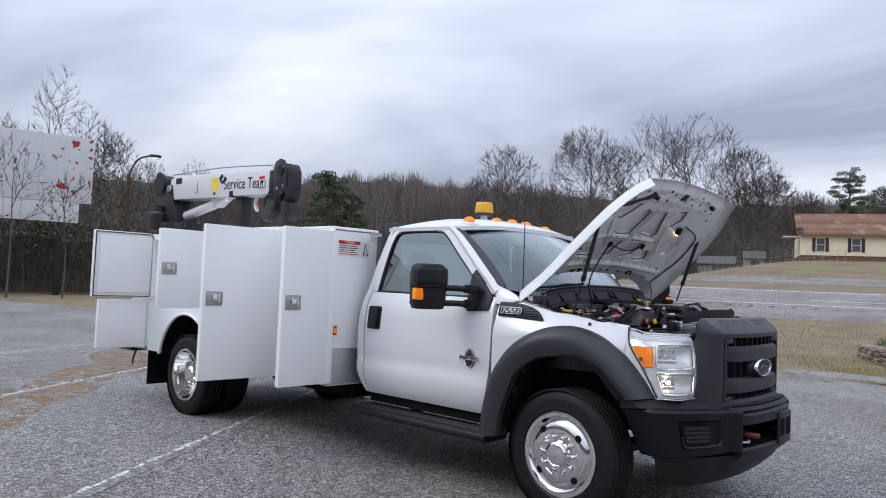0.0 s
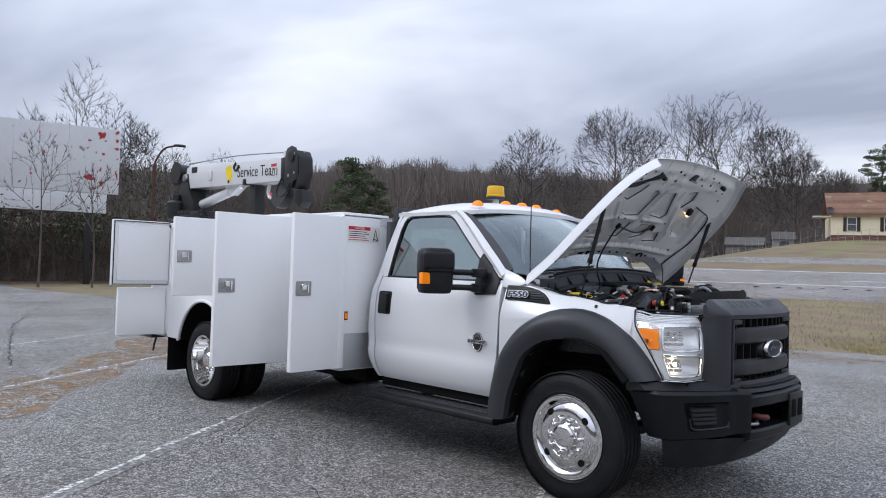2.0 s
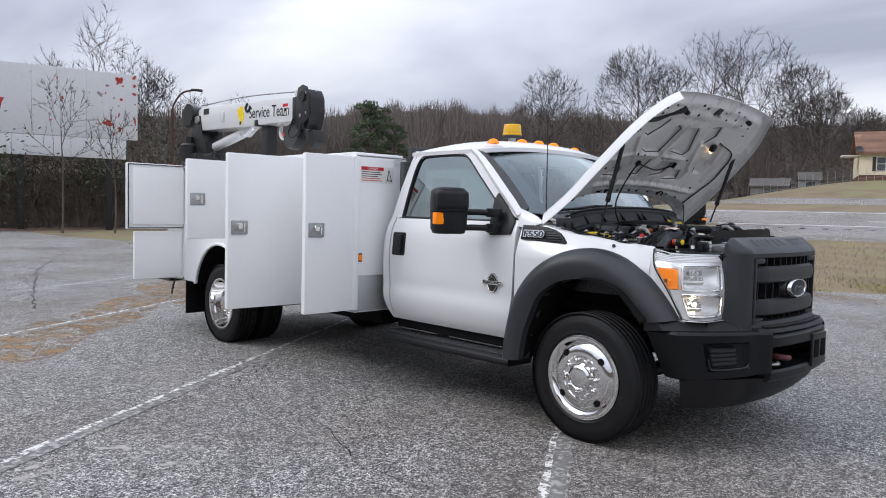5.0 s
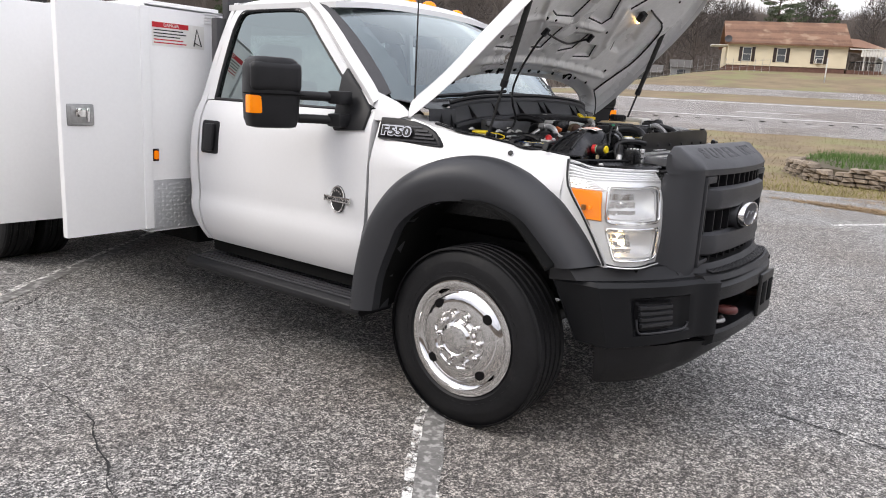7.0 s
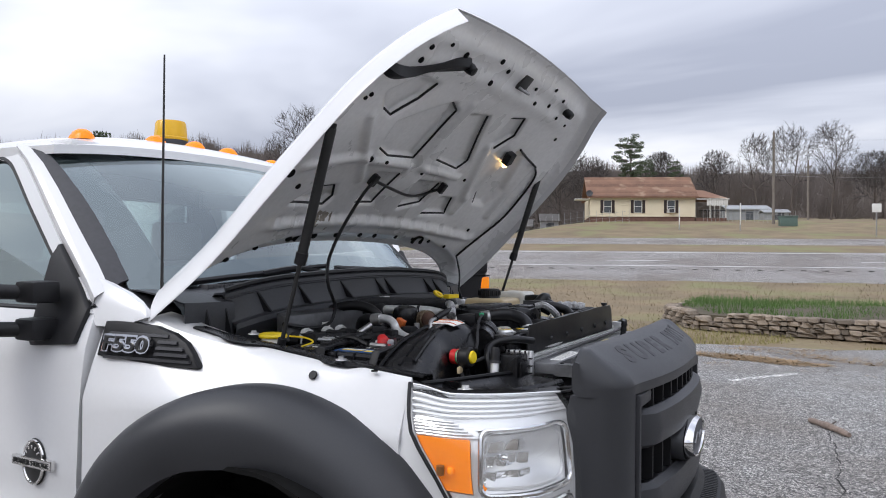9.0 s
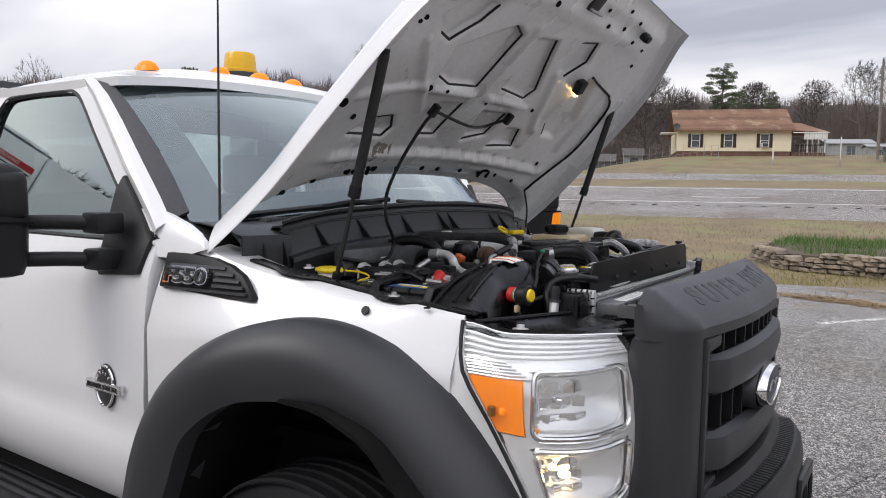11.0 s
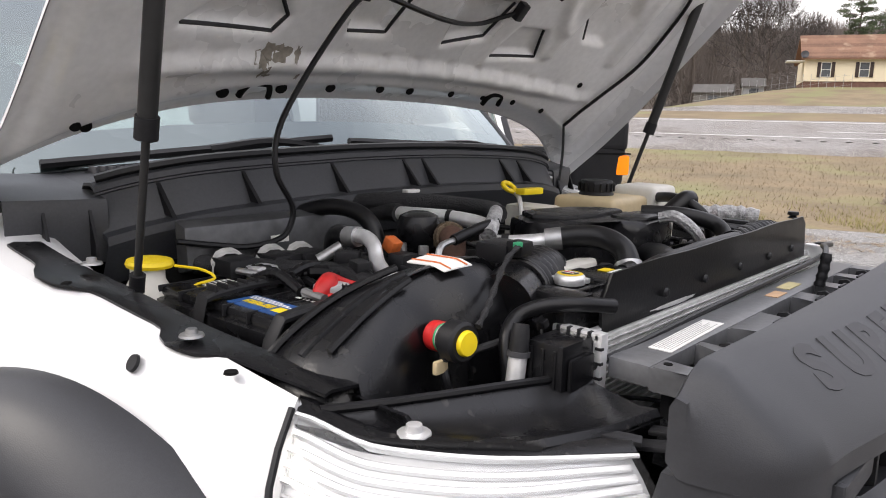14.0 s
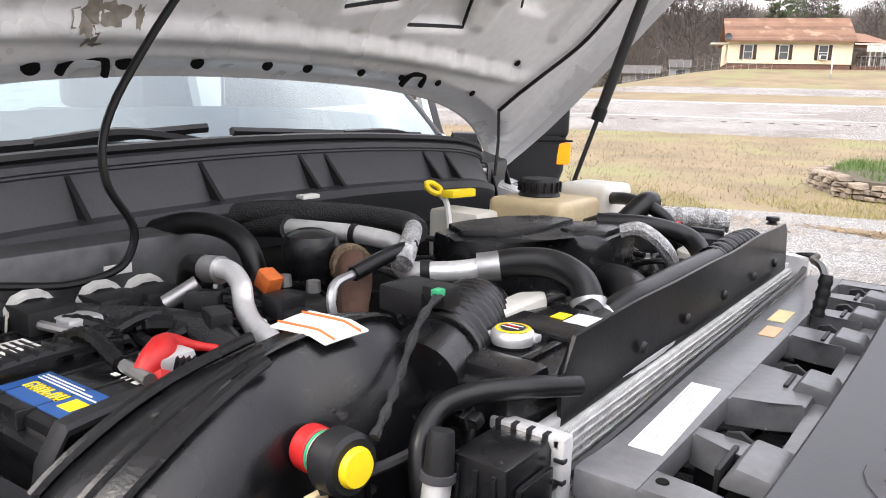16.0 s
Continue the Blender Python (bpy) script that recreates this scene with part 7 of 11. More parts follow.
part("lower_beam", bumper_sweep([(-0.10, 0.525), (-0.01, 0.525), (0.0, 0.51), (-0.004, 0.47), (-0.03, 0.452), (-0.10, 0.45)], -0.41, 0.41), BUMPER_BLACK, bumper, "", 30)
part("step_pad", bumper_sweep([(-0.16, 0.752), (-0.145, 0.775), (-0.02, 0.765), (-0.006, 0.745), (-0.03, 0.735), (-0.16, 0.735)], -0.47, 0.47, 24), BLACK_PLASTIC, bumper)
for k in range(-22, 23):
    y = 0.0195 * k
    ang = math.atan2(BX(abs(y + 0.01)) - BX(abs(y - 0.01)), 0.02)
    bm = turned(box((-0.125, -0.005, 0.0), (-0.03, 0.005, 0.007), 0.002, 1), Matrix.Translation((BX(abs(y)), y, 0.768)) @ Matrix.Rotation(-ang, 4, "Z") @ Matrix.Rotation(radians(4), 4, "Y"))
    part("step_rib", bm, BLACK_PLASTIC, bumper)
# near-black sheet stands in for the shade inside the bumper opening
part("recess_back", box((0.62, -0.42, 0.45), (0.66, 0.42, 0.75)), DARK, bumper)
plate = part("plate_bracket", box((0.905, 0.07, 0.495), (0.925, 0.29, 0.700), 0.008), BLACK_STEEL, bumper, "black plate bracket with square openings")
for y in (0.085, 0.195):
    part("bracket_opening", box((0.919, y, 0.550), (0.929, y + 0.075, 0.660), 0.008), DARK, plate)
for s in (-1, 1):
    hook = part("tow_hook", tube([(0.72, s * 0.28, 0.58), (0.84, s * 0.28, 0.59), (0.885, s * 0.26, 0.585), (0.885, s * 0.21, 0.58), (0.83, s * 0.20, 0.575)], 0.018, 10), material("oxide_red_steel", (0.10, 0.025, 0.022), 0.5, vary=0.3, scale=20) if s < 0 else RUST, bumper, "dull red tow hook")
    part("shackle", tube([(0.86, s * 0.30, 0.56), (0.875, s * 0.33, 0.555), (0.84, s * 0.36, 0.55)], 0.010, 8), STEEL, bumper)
VALANCE_X = curve_of([(0.0, 0.722), (0.30, 0.698), (0.55, 0.640), (0.66, 0.575), (0.74, 0.500)])
rings = []
for k in range(41):
    y = -1 + 2 * k / 40
    yt, yb = 0.80 * y, 0.735 * y
    up, low = Vector((BX(abs(yt)) - 0.030 - 0.05 * smoothstep(0.6, 0.8, abs(yt)), yt, 0.475)), Vector((VALANCE_X(abs(yb)), yb, 0.285))
    back = Vector((-0.03, 0, 0))
    rings.append([up + back * 1.6, up, up.lerp(low, 0.45) + Vector((0.020, 0, -0.006)), up.lerp(low, 0.84) + Vector((0.010, 0, -0.004)), low + Vector((0.014, 0, 0.016)), low, low + back * 0.8 + Vector((0, 0, 0.004)), up.lerp(low, 0.5) + back])
part("valance", loft(bmesh.new(), rings), BLACK_PLASTIC, bumper, "black plastic valance sloping back under the bumper", 40)
part("filler", bumper_sweep([(-0.17, 0.81), (-0.09, 0.80), (-0.05, 0.755), (-0.17, 0.74)], -0.93, 0.93, 30), BLACK_PLASTIC, bumper)

# ---- the raised hood ----
HO, HU, HN = Vector((-0.464, 0, 1.308)), Vector((0.6661, 0, 0.7459)), Vector((-0.7459, 0, 0.6661))
HALF = curve_of([(0.0, 0.906), (0.3, 0.878), (0.6, 0.860), (0.85, 0.828), (1.0, 0.767), (1.20, 0.619)])
EDGE_N = curve_of([(0.0, 0.085), (0.25, 0.040), (0.5, 0.017), (0.75, 0.0), (0.95, -0.006), (1.10, -0.012), (1.22, -0.043)])
CROWN = curve_of([(0.0, 0.105), (0.25, 0.106), (0.5, 0.118), (0.8, 0.096), (1.0, 0.066), (1.2, 0.043)])


def hood_rear(v):
    return 0.222 - 0.200 * abs(v) ** 4.5


def hood_front(v):
    return 1.163 + 0.030 * (1 - v * v)


def hood_point(u, v, inset=0.0):
    """u metres from the hinge line, v from -1 to 1 across; inset: distance below the outer skin."""
    n = EDGE_N(u) + CROWN(u) * (1 - v * v) ** 0.9 - inset
    if abs(v) > 0.93:
        n -= 0.071 * ((abs(v) - 0.93) / 0.07) ** 1.6
    return HO + HU * u + HN * n + Vector((0, HALF(u) * v, 0))


hood = empty("hood")
hood.parent = truck
hood["label"] = "raised white hood with bare ribbed underside"
rows = []
for i in range(41):
    a = i / 40
    row = []
    for j in range(61):
        v = math.sin((-1 + j / 30) * math.pi / 2 * 0.999)
        u = hood_rear(v) + (hood_front(v) - hood_rear(v)) * a
        row.append(hood_point(u, v))
    rows.append(row)
part("outer_skin", thick_grid(bmesh.new(), rows, -HN * 0.005), WHITE, hood, "white outer hood skin")

# pressed pockets of the inner panel as (y, u) outlines
POCKETS = [
    [(-0.623, 0.446), (-0.424, 0.429), (-0.404, 0.466), (-0.446, 0.515), (-0.56, 0.505)],
    [(-0.24, 0.440), (-0.135, 0.445), (-0.115, 0.589), (-0.265, 0.578)],
    [(0.05, 0.436), (0.165, 0.475), (0.182, 0.582), (0.03, 0.573)],
    [(0.231, 0.423), (0.386, 0.447), (0.345, 0.530), (0.26, 0.520)],
    [(-0.379, 0.681), (-0.289, 0.655), (-0.126, 0.665), (-0.145, 0.890), (-0.215, 0.915), (-0.42, 0.790)],
    [(0.02, 0.680), (0.196, 0.665), (0.215, 0.714), (0.063, 0.916), (-0.05, 0.895)],
    [(-0.551, 0.825), (-0.485, 0.808), (-0.415, 0.888), (-0.392, 0.955), (-0.513, 0.960), (-0.617, 0.882)],
    [(0.500, 0.535), (0.574, 0.541), (0.600, 0.643), (0.510, 0.820), (0.456, 0.831), (0.450, 0.600)],
    [(0.250, 0.820), (0.300, 0.800), (0.344, 0.885), (0.297, 0.968), (0.210, 0.945)]]


def pocket_depth(y, u):
    best = 0.0
    for poly in POCKETS:
        d = 1e9
        n = len(poly)
        area = sum(poly[k][0] * poly[(k + 1) % n][1] - poly[(k + 1) % n][0] * poly[k][1] for k in range(n))
        sign = 1 if area > 0 else -1
        for k in range(n):
            (x0, y0), (x1, y1) = poly[k], poly[(k + 1) % n]
            ex, ey = x1 - x0, y1 - y0
            L2 = math.hypot(ex, ey)
            d = min(d, sign * (ex * (u - y0) - ey * (y - x0)) / L2)
        best = max(best, smoothstep(-0.012, 0.014, d))
    return best


def inner_inset(y, u, v, a):
    rim = min(1 - abs(v), a * 1.1, (1 - a) * 1.1)
    d = 0.010 + 0.036 * smoothstep(0.015, 0.10, rim)                    # stands off the skin inside the hem
    d += 0.016 * smoothstep(0.035, 0.0, abs(u - 0.358)) * smoothstep(0.74, 0.58, abs(y))   # rounded rear beam
    d -= 0.022 * pocket_depth(y, u)
    for y0, y1 in ((-0.38, -0.11), (-0.03, 0.25)):                          # two cross bars
        d += 0.013 * smoothstep(0.020, 0.006, abs(u - 0.632)) * smoothstep(y0 - 0.02, y0 + 0.02, y) * smoothstep(y1 + 0.02, y1 - 0.02, y)
    for y0, u0, y1, u1, w in ((-0.72, 0.60, -0.42, 0.645, 0.03), (-0.34, 0.55, -0.60, 0.80, 0.025), (0.40, 0.55, 0.24, 0.80, 0.03), (-0.08, 0.65, -0.10, 0.93, 0.025), (0.42, 0.47, 0.42, 0.78, 0.03), (0.66, 0.50, 0.62, 0.80, 0.03)):
        ex, ey = y1 - y0, u1 - u0
        t = max(0, min(1, ((y - y0) * ex + (u - u0) * ey) / (ex * ex + ey * ey)))
        d += 0.012 * smoothstep(w, 0.0, math.hypot(y - y0 - ex * t, u - u0 - ey * t))
    d += 0.010 * smoothstep(0.05, 0.0, abs(u - 1.005 - 0.02 * (1 - v * v))) * smoothstep(0.85, 0.6, abs(v))
    for k in range(-6, 7):                                               # small stamped dimples along the rear beam
        d -= 0.010 * smoothstep(0.016, 0.004, abs(y - 0.105 * k)) * smoothstep(0.024, 0.008, abs(u - 0.375))
    return d


rows = []
NA, NV = 120, 170
for i in range(NA + 1):
    a = i / NA
    row = []
    for j in range(NV + 1):
        v = -0.985 + 1.97 * j / NV
        r0, f0 = hood_rear(v) + 0.006, hood_front(v) - 0.006
        u = r0 + (f0 - r0) * a
        row.append(hood_point(u, v, inner_inset(HALF(u) * v, u, v, a)))
    rows.append(row)
inner = part("inner_panel", sheet_of(rows), INNER_WHITE, hood, "thinly painted ribbed inner hood panel", 60)


def on_panel(y, u, proud=0.0):
    v = y / HALF(u)
    a = (u - hood_rear(v)) / (hood_front(v) - hood_rear(v))
    return hood_point(u, v, inner_inset(y, u, v, a) + proud)


def panel_line(pts, radius, mat, name, proud=0.0, steps=5, seg=6, label=""):
    fine = smooth_path([(y, u, 0) for y, u in pts], steps)
    return part(name, tube([on_panel(p.x, p.y, proud) for p in fine], radius, seg, 1), mat, hood, label)


# dark sealer gaps along pocket edges
for poly, (k0, k1) in zip(POCKETS, ((0, 4), (0, 2), (0, 2), (0, 2), (0, 4), (0, 3), (0, 3), (4, 6), (1, 4))):
    pts = [poly[k % len(poly)] for k in range(k0, k1 + 1)]
    fine = []
    for a, b in zip(pts, pts[1:]):
        fine += [(a[0] + (b[0] - a[0]) * t / 6, a[1] + (b[1] - a[1]) * t / 6) for t in range(6)]
    part("sealer_line", tube([on_panel(y, u, 0.001) for y, u in fine + [pts[-1]]], 0.0042, 5, 1), BLACK_PLASTIC, hood)


def hole(y, u, r, stretch=1.0, square=False):
    p = on_panel(y, u, 0.002)
    m = Matrix.Translation(p) @ (-HN).to_track_quat("Z", "Y").to_matrix().to_4x4() @ Matrix.Diagonal((stretch, 1, 1, 1))
    # a dark disc on the surface stands in for the shade inside a hole
    part("stamped_hole", lathe(bmesh.new(), [(0.0, 0.002), (r, 0.002), (r * 1.1, -0.002)], 4 if square else 12, m), DARK, hood)


for y, u, r in ((-0.469, 0.281, 0.012), (-0.329, 0.286, 0.012), (-0.196, 0.287, 0.011), (-0.048, 0.289, 0.010), (0.049, 0.290, 0.010), (0.19, 0.294, 0.009), (0.309, 0.295, 0.007), (0.427, 0.297, 0.008), (0.56, 0.285, 0.008), (-0.60, 0.245, 0.009), (-0.70, 0.19, 0.011), (-0.74, 0.23, 0.009),
                (-0.776, 0.578, 0.014), (-0.414, 0.646, 0.010), (-0.608, 1.050, 0.008), (-0.606, 1.005, 0.009), (-0.696, 0.865, 0.007), (-0.711, 0.851, 0.006), (-0.184, 1.108, 0.009), (-0.153, 1.030, 0.010), (-0.404, 1.072, 0.010), (0.162, 1.086, 0.007), (0.227, 1.039, 0.008),
                (0.34, 1.056, 0.008), (0.295, 1.120, 0.007), (-0.10, 1.09, 0.008), (0.40, 1.10, 0.007), (0.45, 1.03, 0.007), (-0.30, 0.64, 0.006), (0.0, 0.61, 0.006), (0.30, 0.63, 0.007), (-0.67, 0.52, 0.009), (0.62, 0.40, 0.008), (-0.52, 1.08, 0.006), (0.60, 0.95, 0.007), (0.56, 1.02, 0.006)):
    hole(y, u, r)
for y, u in ((-0.388, 0.279), (0.352, 0.292)):
    p = on_panel(y, u, 0.003)
    m = Matrix.Translation(p) @ (-HN).to_track_quat("Z", "Y").to_matrix().to_4x4()
    part("slot", turned(tube([(-0.034, -0.016, 0), (-0.030, 0.004, 0), (-0.018, 0.018, 0), (0.018, 0.018, 0), (0.030, 0.004, 0), (0.034, -0.016, 0)], 0.0065, 6, 3), m), DARK, hood, "black stamped slot")
# latch striker, bump stops, torn seal strip, lamp
p = on_panel(0.058, 1.083, 0.0)
m = Matrix.Translation(p) @ (-HN).to_track_quat("Z", "Y").to_matrix().to_4x4()
st = part("latch_striker", turned(box((-0.035, -0.030, -0.01), (0.035, 0.030, 0.008), 0.006), m), BLACK_STEEL, hood, "black hood latch striker")
part("striker_loop", turned(tube([(-0.025, -0.02, 0.0), (-0.022, -0.02, 0.030), (0.022, -0.02, 0.030), (0.025, -0.02, 0.0)], 0.005, 8), m), STEEL, st)
for y, u in ((-0.36, 1.045), (0.485, 1.070)):
    m = Matrix.Translation(on_panel(y, u, 0.0)) @ (-HN).to_track_quat("Z", "Y").to_matrix().to_4x4()
    part("bump_stop", turned(lathe(bmesh.new(), [(0.016, -0.005), (0.018, 0.02), (0.014, 0.034), (0, 0.036)], 14), m), HOSE, hood, "black rubber bump stop")
rows = []
for k in range(15):
    t = k / 14
    y, u = -0.735 + 0.37 * t, 0.955 - 0.022 * math.sin(t * 5.0) + 0.075 * t
    rows.append([on_panel(y, u - 0.020 - 0.006 * math.sin(9 * t), 0.004), on_panel(y, u, 0.018 + 0.008 * math.sin(7 * t)), on_panel(y, u + 0.02, 0.005)])
part("seal_strip", thick_grid(bmesh.new(), rows, HN * 0.006), BLACK_PLASTIC, hood, "loose black rubber seal strip")
m = Matrix.Translation(on_panel(0.405, 0.778, 0.004)) @ (-HN).to_track_quat("Z", "Y").to_matrix().to_4x4() @ Matrix.Rotation(radians(20), 4, "Z")
ul = part("hood_lamp", turned(box((-0.020, -0.008, -0.004), (0.020, 0.045, 0.028), 0.006), m), BLACK_PLASTIC, hood, "black under-hood lamp, lit")
part("lamp_bulb", turned(box((-0.012, -0.026, 0.006), (0.012, -0.008, 0.018), 0.005), m), material("warm_hood_bulb", (1, 0.85, 0.6), 0.3, vary=0.0, emit=(1.0, 0.62, 0.25), emit_strength=7.0), ul)
panel_line([(0.443, 0.845), (0.534, 0.824), (0.640, 0.800), (0.700, 0.755), (0.735, 0.640), (0.750, 0.500), (0.705, 0.340), (0.690, 0.25)], 0.005, HOSE, "lamp_wire", 0.008)
# washer hose: along the panel, then down to the engine bay
hose_pts = [on_panel(0.193, 0.572, 0.012), on_panel(0.165, 0.540, 0.022), on_panel(0.10, 0.510, 0.026), on_panel(-0.04, 0.520, 0.026), on_panel(-0.275, 0.557, 0.012)]
part("washer_hose", tube(hose_pts, 0.0055, 8, 6), HOSE, hood, "black washer hose clipped to the panel")
for y, u in ((0.193, 0.572), (-0.275, 0.557)):
    m = Matrix.Translation(on_panel(y, u, 0.0)) @ (-HN).to_track_quat("Z", "Y").to_matrix().to_4x4()
    part("hose_clip", turned(box((-0.012, -0.022, 0), (0.012, 0.022, 0.022), 0.004), m), BLACK_PLASTIC, hood)
drop = tube([on_panel(-0.275, 0.557, 0.016), on_panel(-0.315, 0.51, 0.035), Vector((-0.185, -0.385, 1.60)), Vector((-0.195, -0.440, 1.50)), Vector((-0.188, -0.451, 1.425)), Vector((-0.186, -0.418, 1.361)), Vector((-0.186, -0.425, 1.322)), Vector((-0.186, -0.450, 1.302)), Vector((-0.190, -0.508, 1.294)), Vector((-0.198, -0.570, 1.302)), Vector((-0.205, -0.640, 1.315))], 0.0055, 8, 6)
part("washer_hose", drop, HOSE, truck, "black washer hose hanging into the engine bay")
part("far_hose", tube([on_panel(0.69, 0.25, 0.01), Vector((-0.25, 0.585, 1.44)), Vector((-0.24, 0.56, 1.36))], 0.004, 6, 5), HOSE, truck)
# scuffed bare patch
def patch(y0, u0, ry, ru, seed, mat, name):
    rr = random.Random(seed)
    bm = bmesh.new()
    ring = []
    c = bm.verts.new(on_panel(y0, u0, 0.0012))
    for k in range(18):
        a = 2 * math.pi * k / 18
        f = rr.uniform(0.5, 1.15)
        ring.append(bm.verts.new(on_panel(y0 + ry * f * math.cos(a), u0 + ru * f * math.sin(a), 0.0012)))
    for k in range(18):
        bm.faces.new((c, ring[k], ring[(k + 1) % 18]))
    part(name, bm, mat, hood)


SCUFF = material("scuffed_bare_metal", (0.30, 0.27, 0.23), 0.6, metal=0.2, vary=0.5, scale=40)
for k, (y, u, ry, ru) in enumerate(((-0.422, 0.378, 0.024, 0.030), (-0.385, 0.388, 0.026, 0.022), (-0.412, 0.348, 0.012, 0.026), (-0.395, 0.330, 0.014, 0.007), (-0.345, 0.385, 0.010, 0.020), (-0.315, 0.327, 0.006, 0.010))):
    patch(y, u, ry, ru, 5 + k, SCUFF, "scuffed_patch")
# hinge arms
for s in (-1, 1):
    part("hinge", prism([(-0.46, 1.262), (-0.455, 1.300), (-0.420, 1.345), (-0.390, 1.342), (-0.405, 1.300), (-0.380, 1.272)], "y", min(s * 0.800, s * 0.807), max(s * 0.800, s * 0.807), 0.002), INNER_WHITE, hood, "painted steel hood hinge")
    part("hinge_base", box((-0.47, min(s * 0.775, s * 0.815), 1.20), (-0.35, max(s * 0.775, s * 0.815), 1.275), 0.006), BLACK_STEEL, truck)
# gas struts
for s in (-1, 1):
    top = Vector((0.058, -0.772, 1.842)) if s < 0 else Vector((0.045, 0.771, 1.864))
    foot = Vector((-0.118, -0.750, 1.276)) if s < 0 else Vector((-0.121, 0.700, 1.276))
    d = (top - foot).normalized()
    mid = foot + (top - foot) * 0.40
    strut = part("gas_strut", tube([mid, top], 0.0135, 14, 1), BLACK_STEEL, truck, "black gas strut holding the hood")
    part("rod", tube([foot, mid], 0.006, 10, 1), BLACK_STEEL, strut)
    part("collar", tube([mid - d * 0.012, mid + d * 0.02], 0.0165, 14, 1), BLACK_PLASTIC, strut)
    for e in (foot, top):
        part("ball_joint", tube([e - d * 0.014, e + d * 0.014], 0.012, 10, 1), BLACK_PLASTIC, strut)

# ---- mirrors ----
for s in (-1, 1):
    mir = empty("door_mirror")
    mir.parent = truck
    mir["label"] = "black towing mirror with amber turn lamp"
    m = Matrix.Translation((-0.965, s * 1.262, 1.415)) @ Matrix.Rotation(s * radians(18), 4, "Z")
    bm = bmesh.new()
    rings = []
    for z, wy, wx in ((-0.160, 0.085, 0.045), (-0.155, 0.108, 0.055), (-0.12, 0.120, 0.064), (0.0, 0.124, 0.070), (0.10, 0.122, 0.070), (0.135, 0.112, 0.066), (0.150, 0.092, 0.055), (0.154, 0.07, 0.04)):
        ring = []
        for k in range(24):
            a = 2 * math.pi * k / 24
            c, t = math.cos(a), math.sin(a)
            y = wy * math.copysign(abs(c) ** 0.45, c)
            x = wx * math.copysign(abs(t) ** (0.6 if t > 0 else 0.3), t)
            ring.append(m @ Vector((x, y, z)))
        rings.append(ring)
    loft(bm, rings)
    shell = part("housing", bm, BLACK_PLASTIC, mir)
    part("mirror_glass", turned(box((-0.078, -0.105, -0.13), (-0.070, 0.105, 0.13), 0.004), m), CHROME, mir)
    part("seam", turned(box((-0.02, -0.127, -0.012), (0.074, 0.127, -0.006)), m), DARK, mir)
    part("upper_cap", turned(box((0.0, -0.118, 0.0), (0.076, 0.118, 0.132), 0.03, 3), m), BLACK_PLASTIC, mir)
    part("turn_lamp", turned(box((0.005, s * 0.070 if s > 0 else -0.128, -0.095), (0.066, 0.128 if s > 0 else -0.070, -0.015), 0.008), m), AMBER if s < 0 else AMBER_LIT, mir, "amber turn lamp")
    for z in (1.405, 1.300):
        part("arm", tube([(-0.93, s * 1.16, z), (-0.86, s * 1.07, z), (-0.80, s * 0.985, z - 0.005)], 0.022, 10), BLACK_PLASTIC, mir)
        part("arm_knuckle", box((-0.84, min(s * 0.955, s * 1.04), z - 0.032), (-0.755, max(s * 0.955, s * 1.04), z + 0.030), 0.012), BLACK_PLASTIC, mir)
    bm = bmesh.new()
    add_prism(bm, [(-0.66, 1.262), (-0.655, 1.36), (-0.72, 1.42), (-0.86, 1.545), (-0.885, 1.50), (-0.865, 1.27), (-0.84, 1.248)], "y", 0.0, 0.02, 0.006)
    for v in bm.verts:
        v.co.y = s * (SIDE(v.co.z) - 0.012 + v.co.y * 1.3)
    part("mounting_sail", bm, BLACK_PLASTIC, mir)

mir.matrix_local = FAR_SWING

# ---- service body ----
BX0, BX1, BY, BZ0, BZ1 = -2.125, -5.76, 1.180, 0.575, 1.845
tray = empty("service_body")
tray.parent = truck
tray["label"] = "white steel service body with open compartments"


def panel(name, lo, hi, mat=BODY_WHITE, bevel=0.006, parent=tray, label=""):
    lo2 = [min(a, b) for a, b in zip(lo, hi)]
    hi2 = [max(a, b) for a, b in zip(lo, hi)]
    return part(name, box(lo2, hi2, bevel), mat, parent, label)


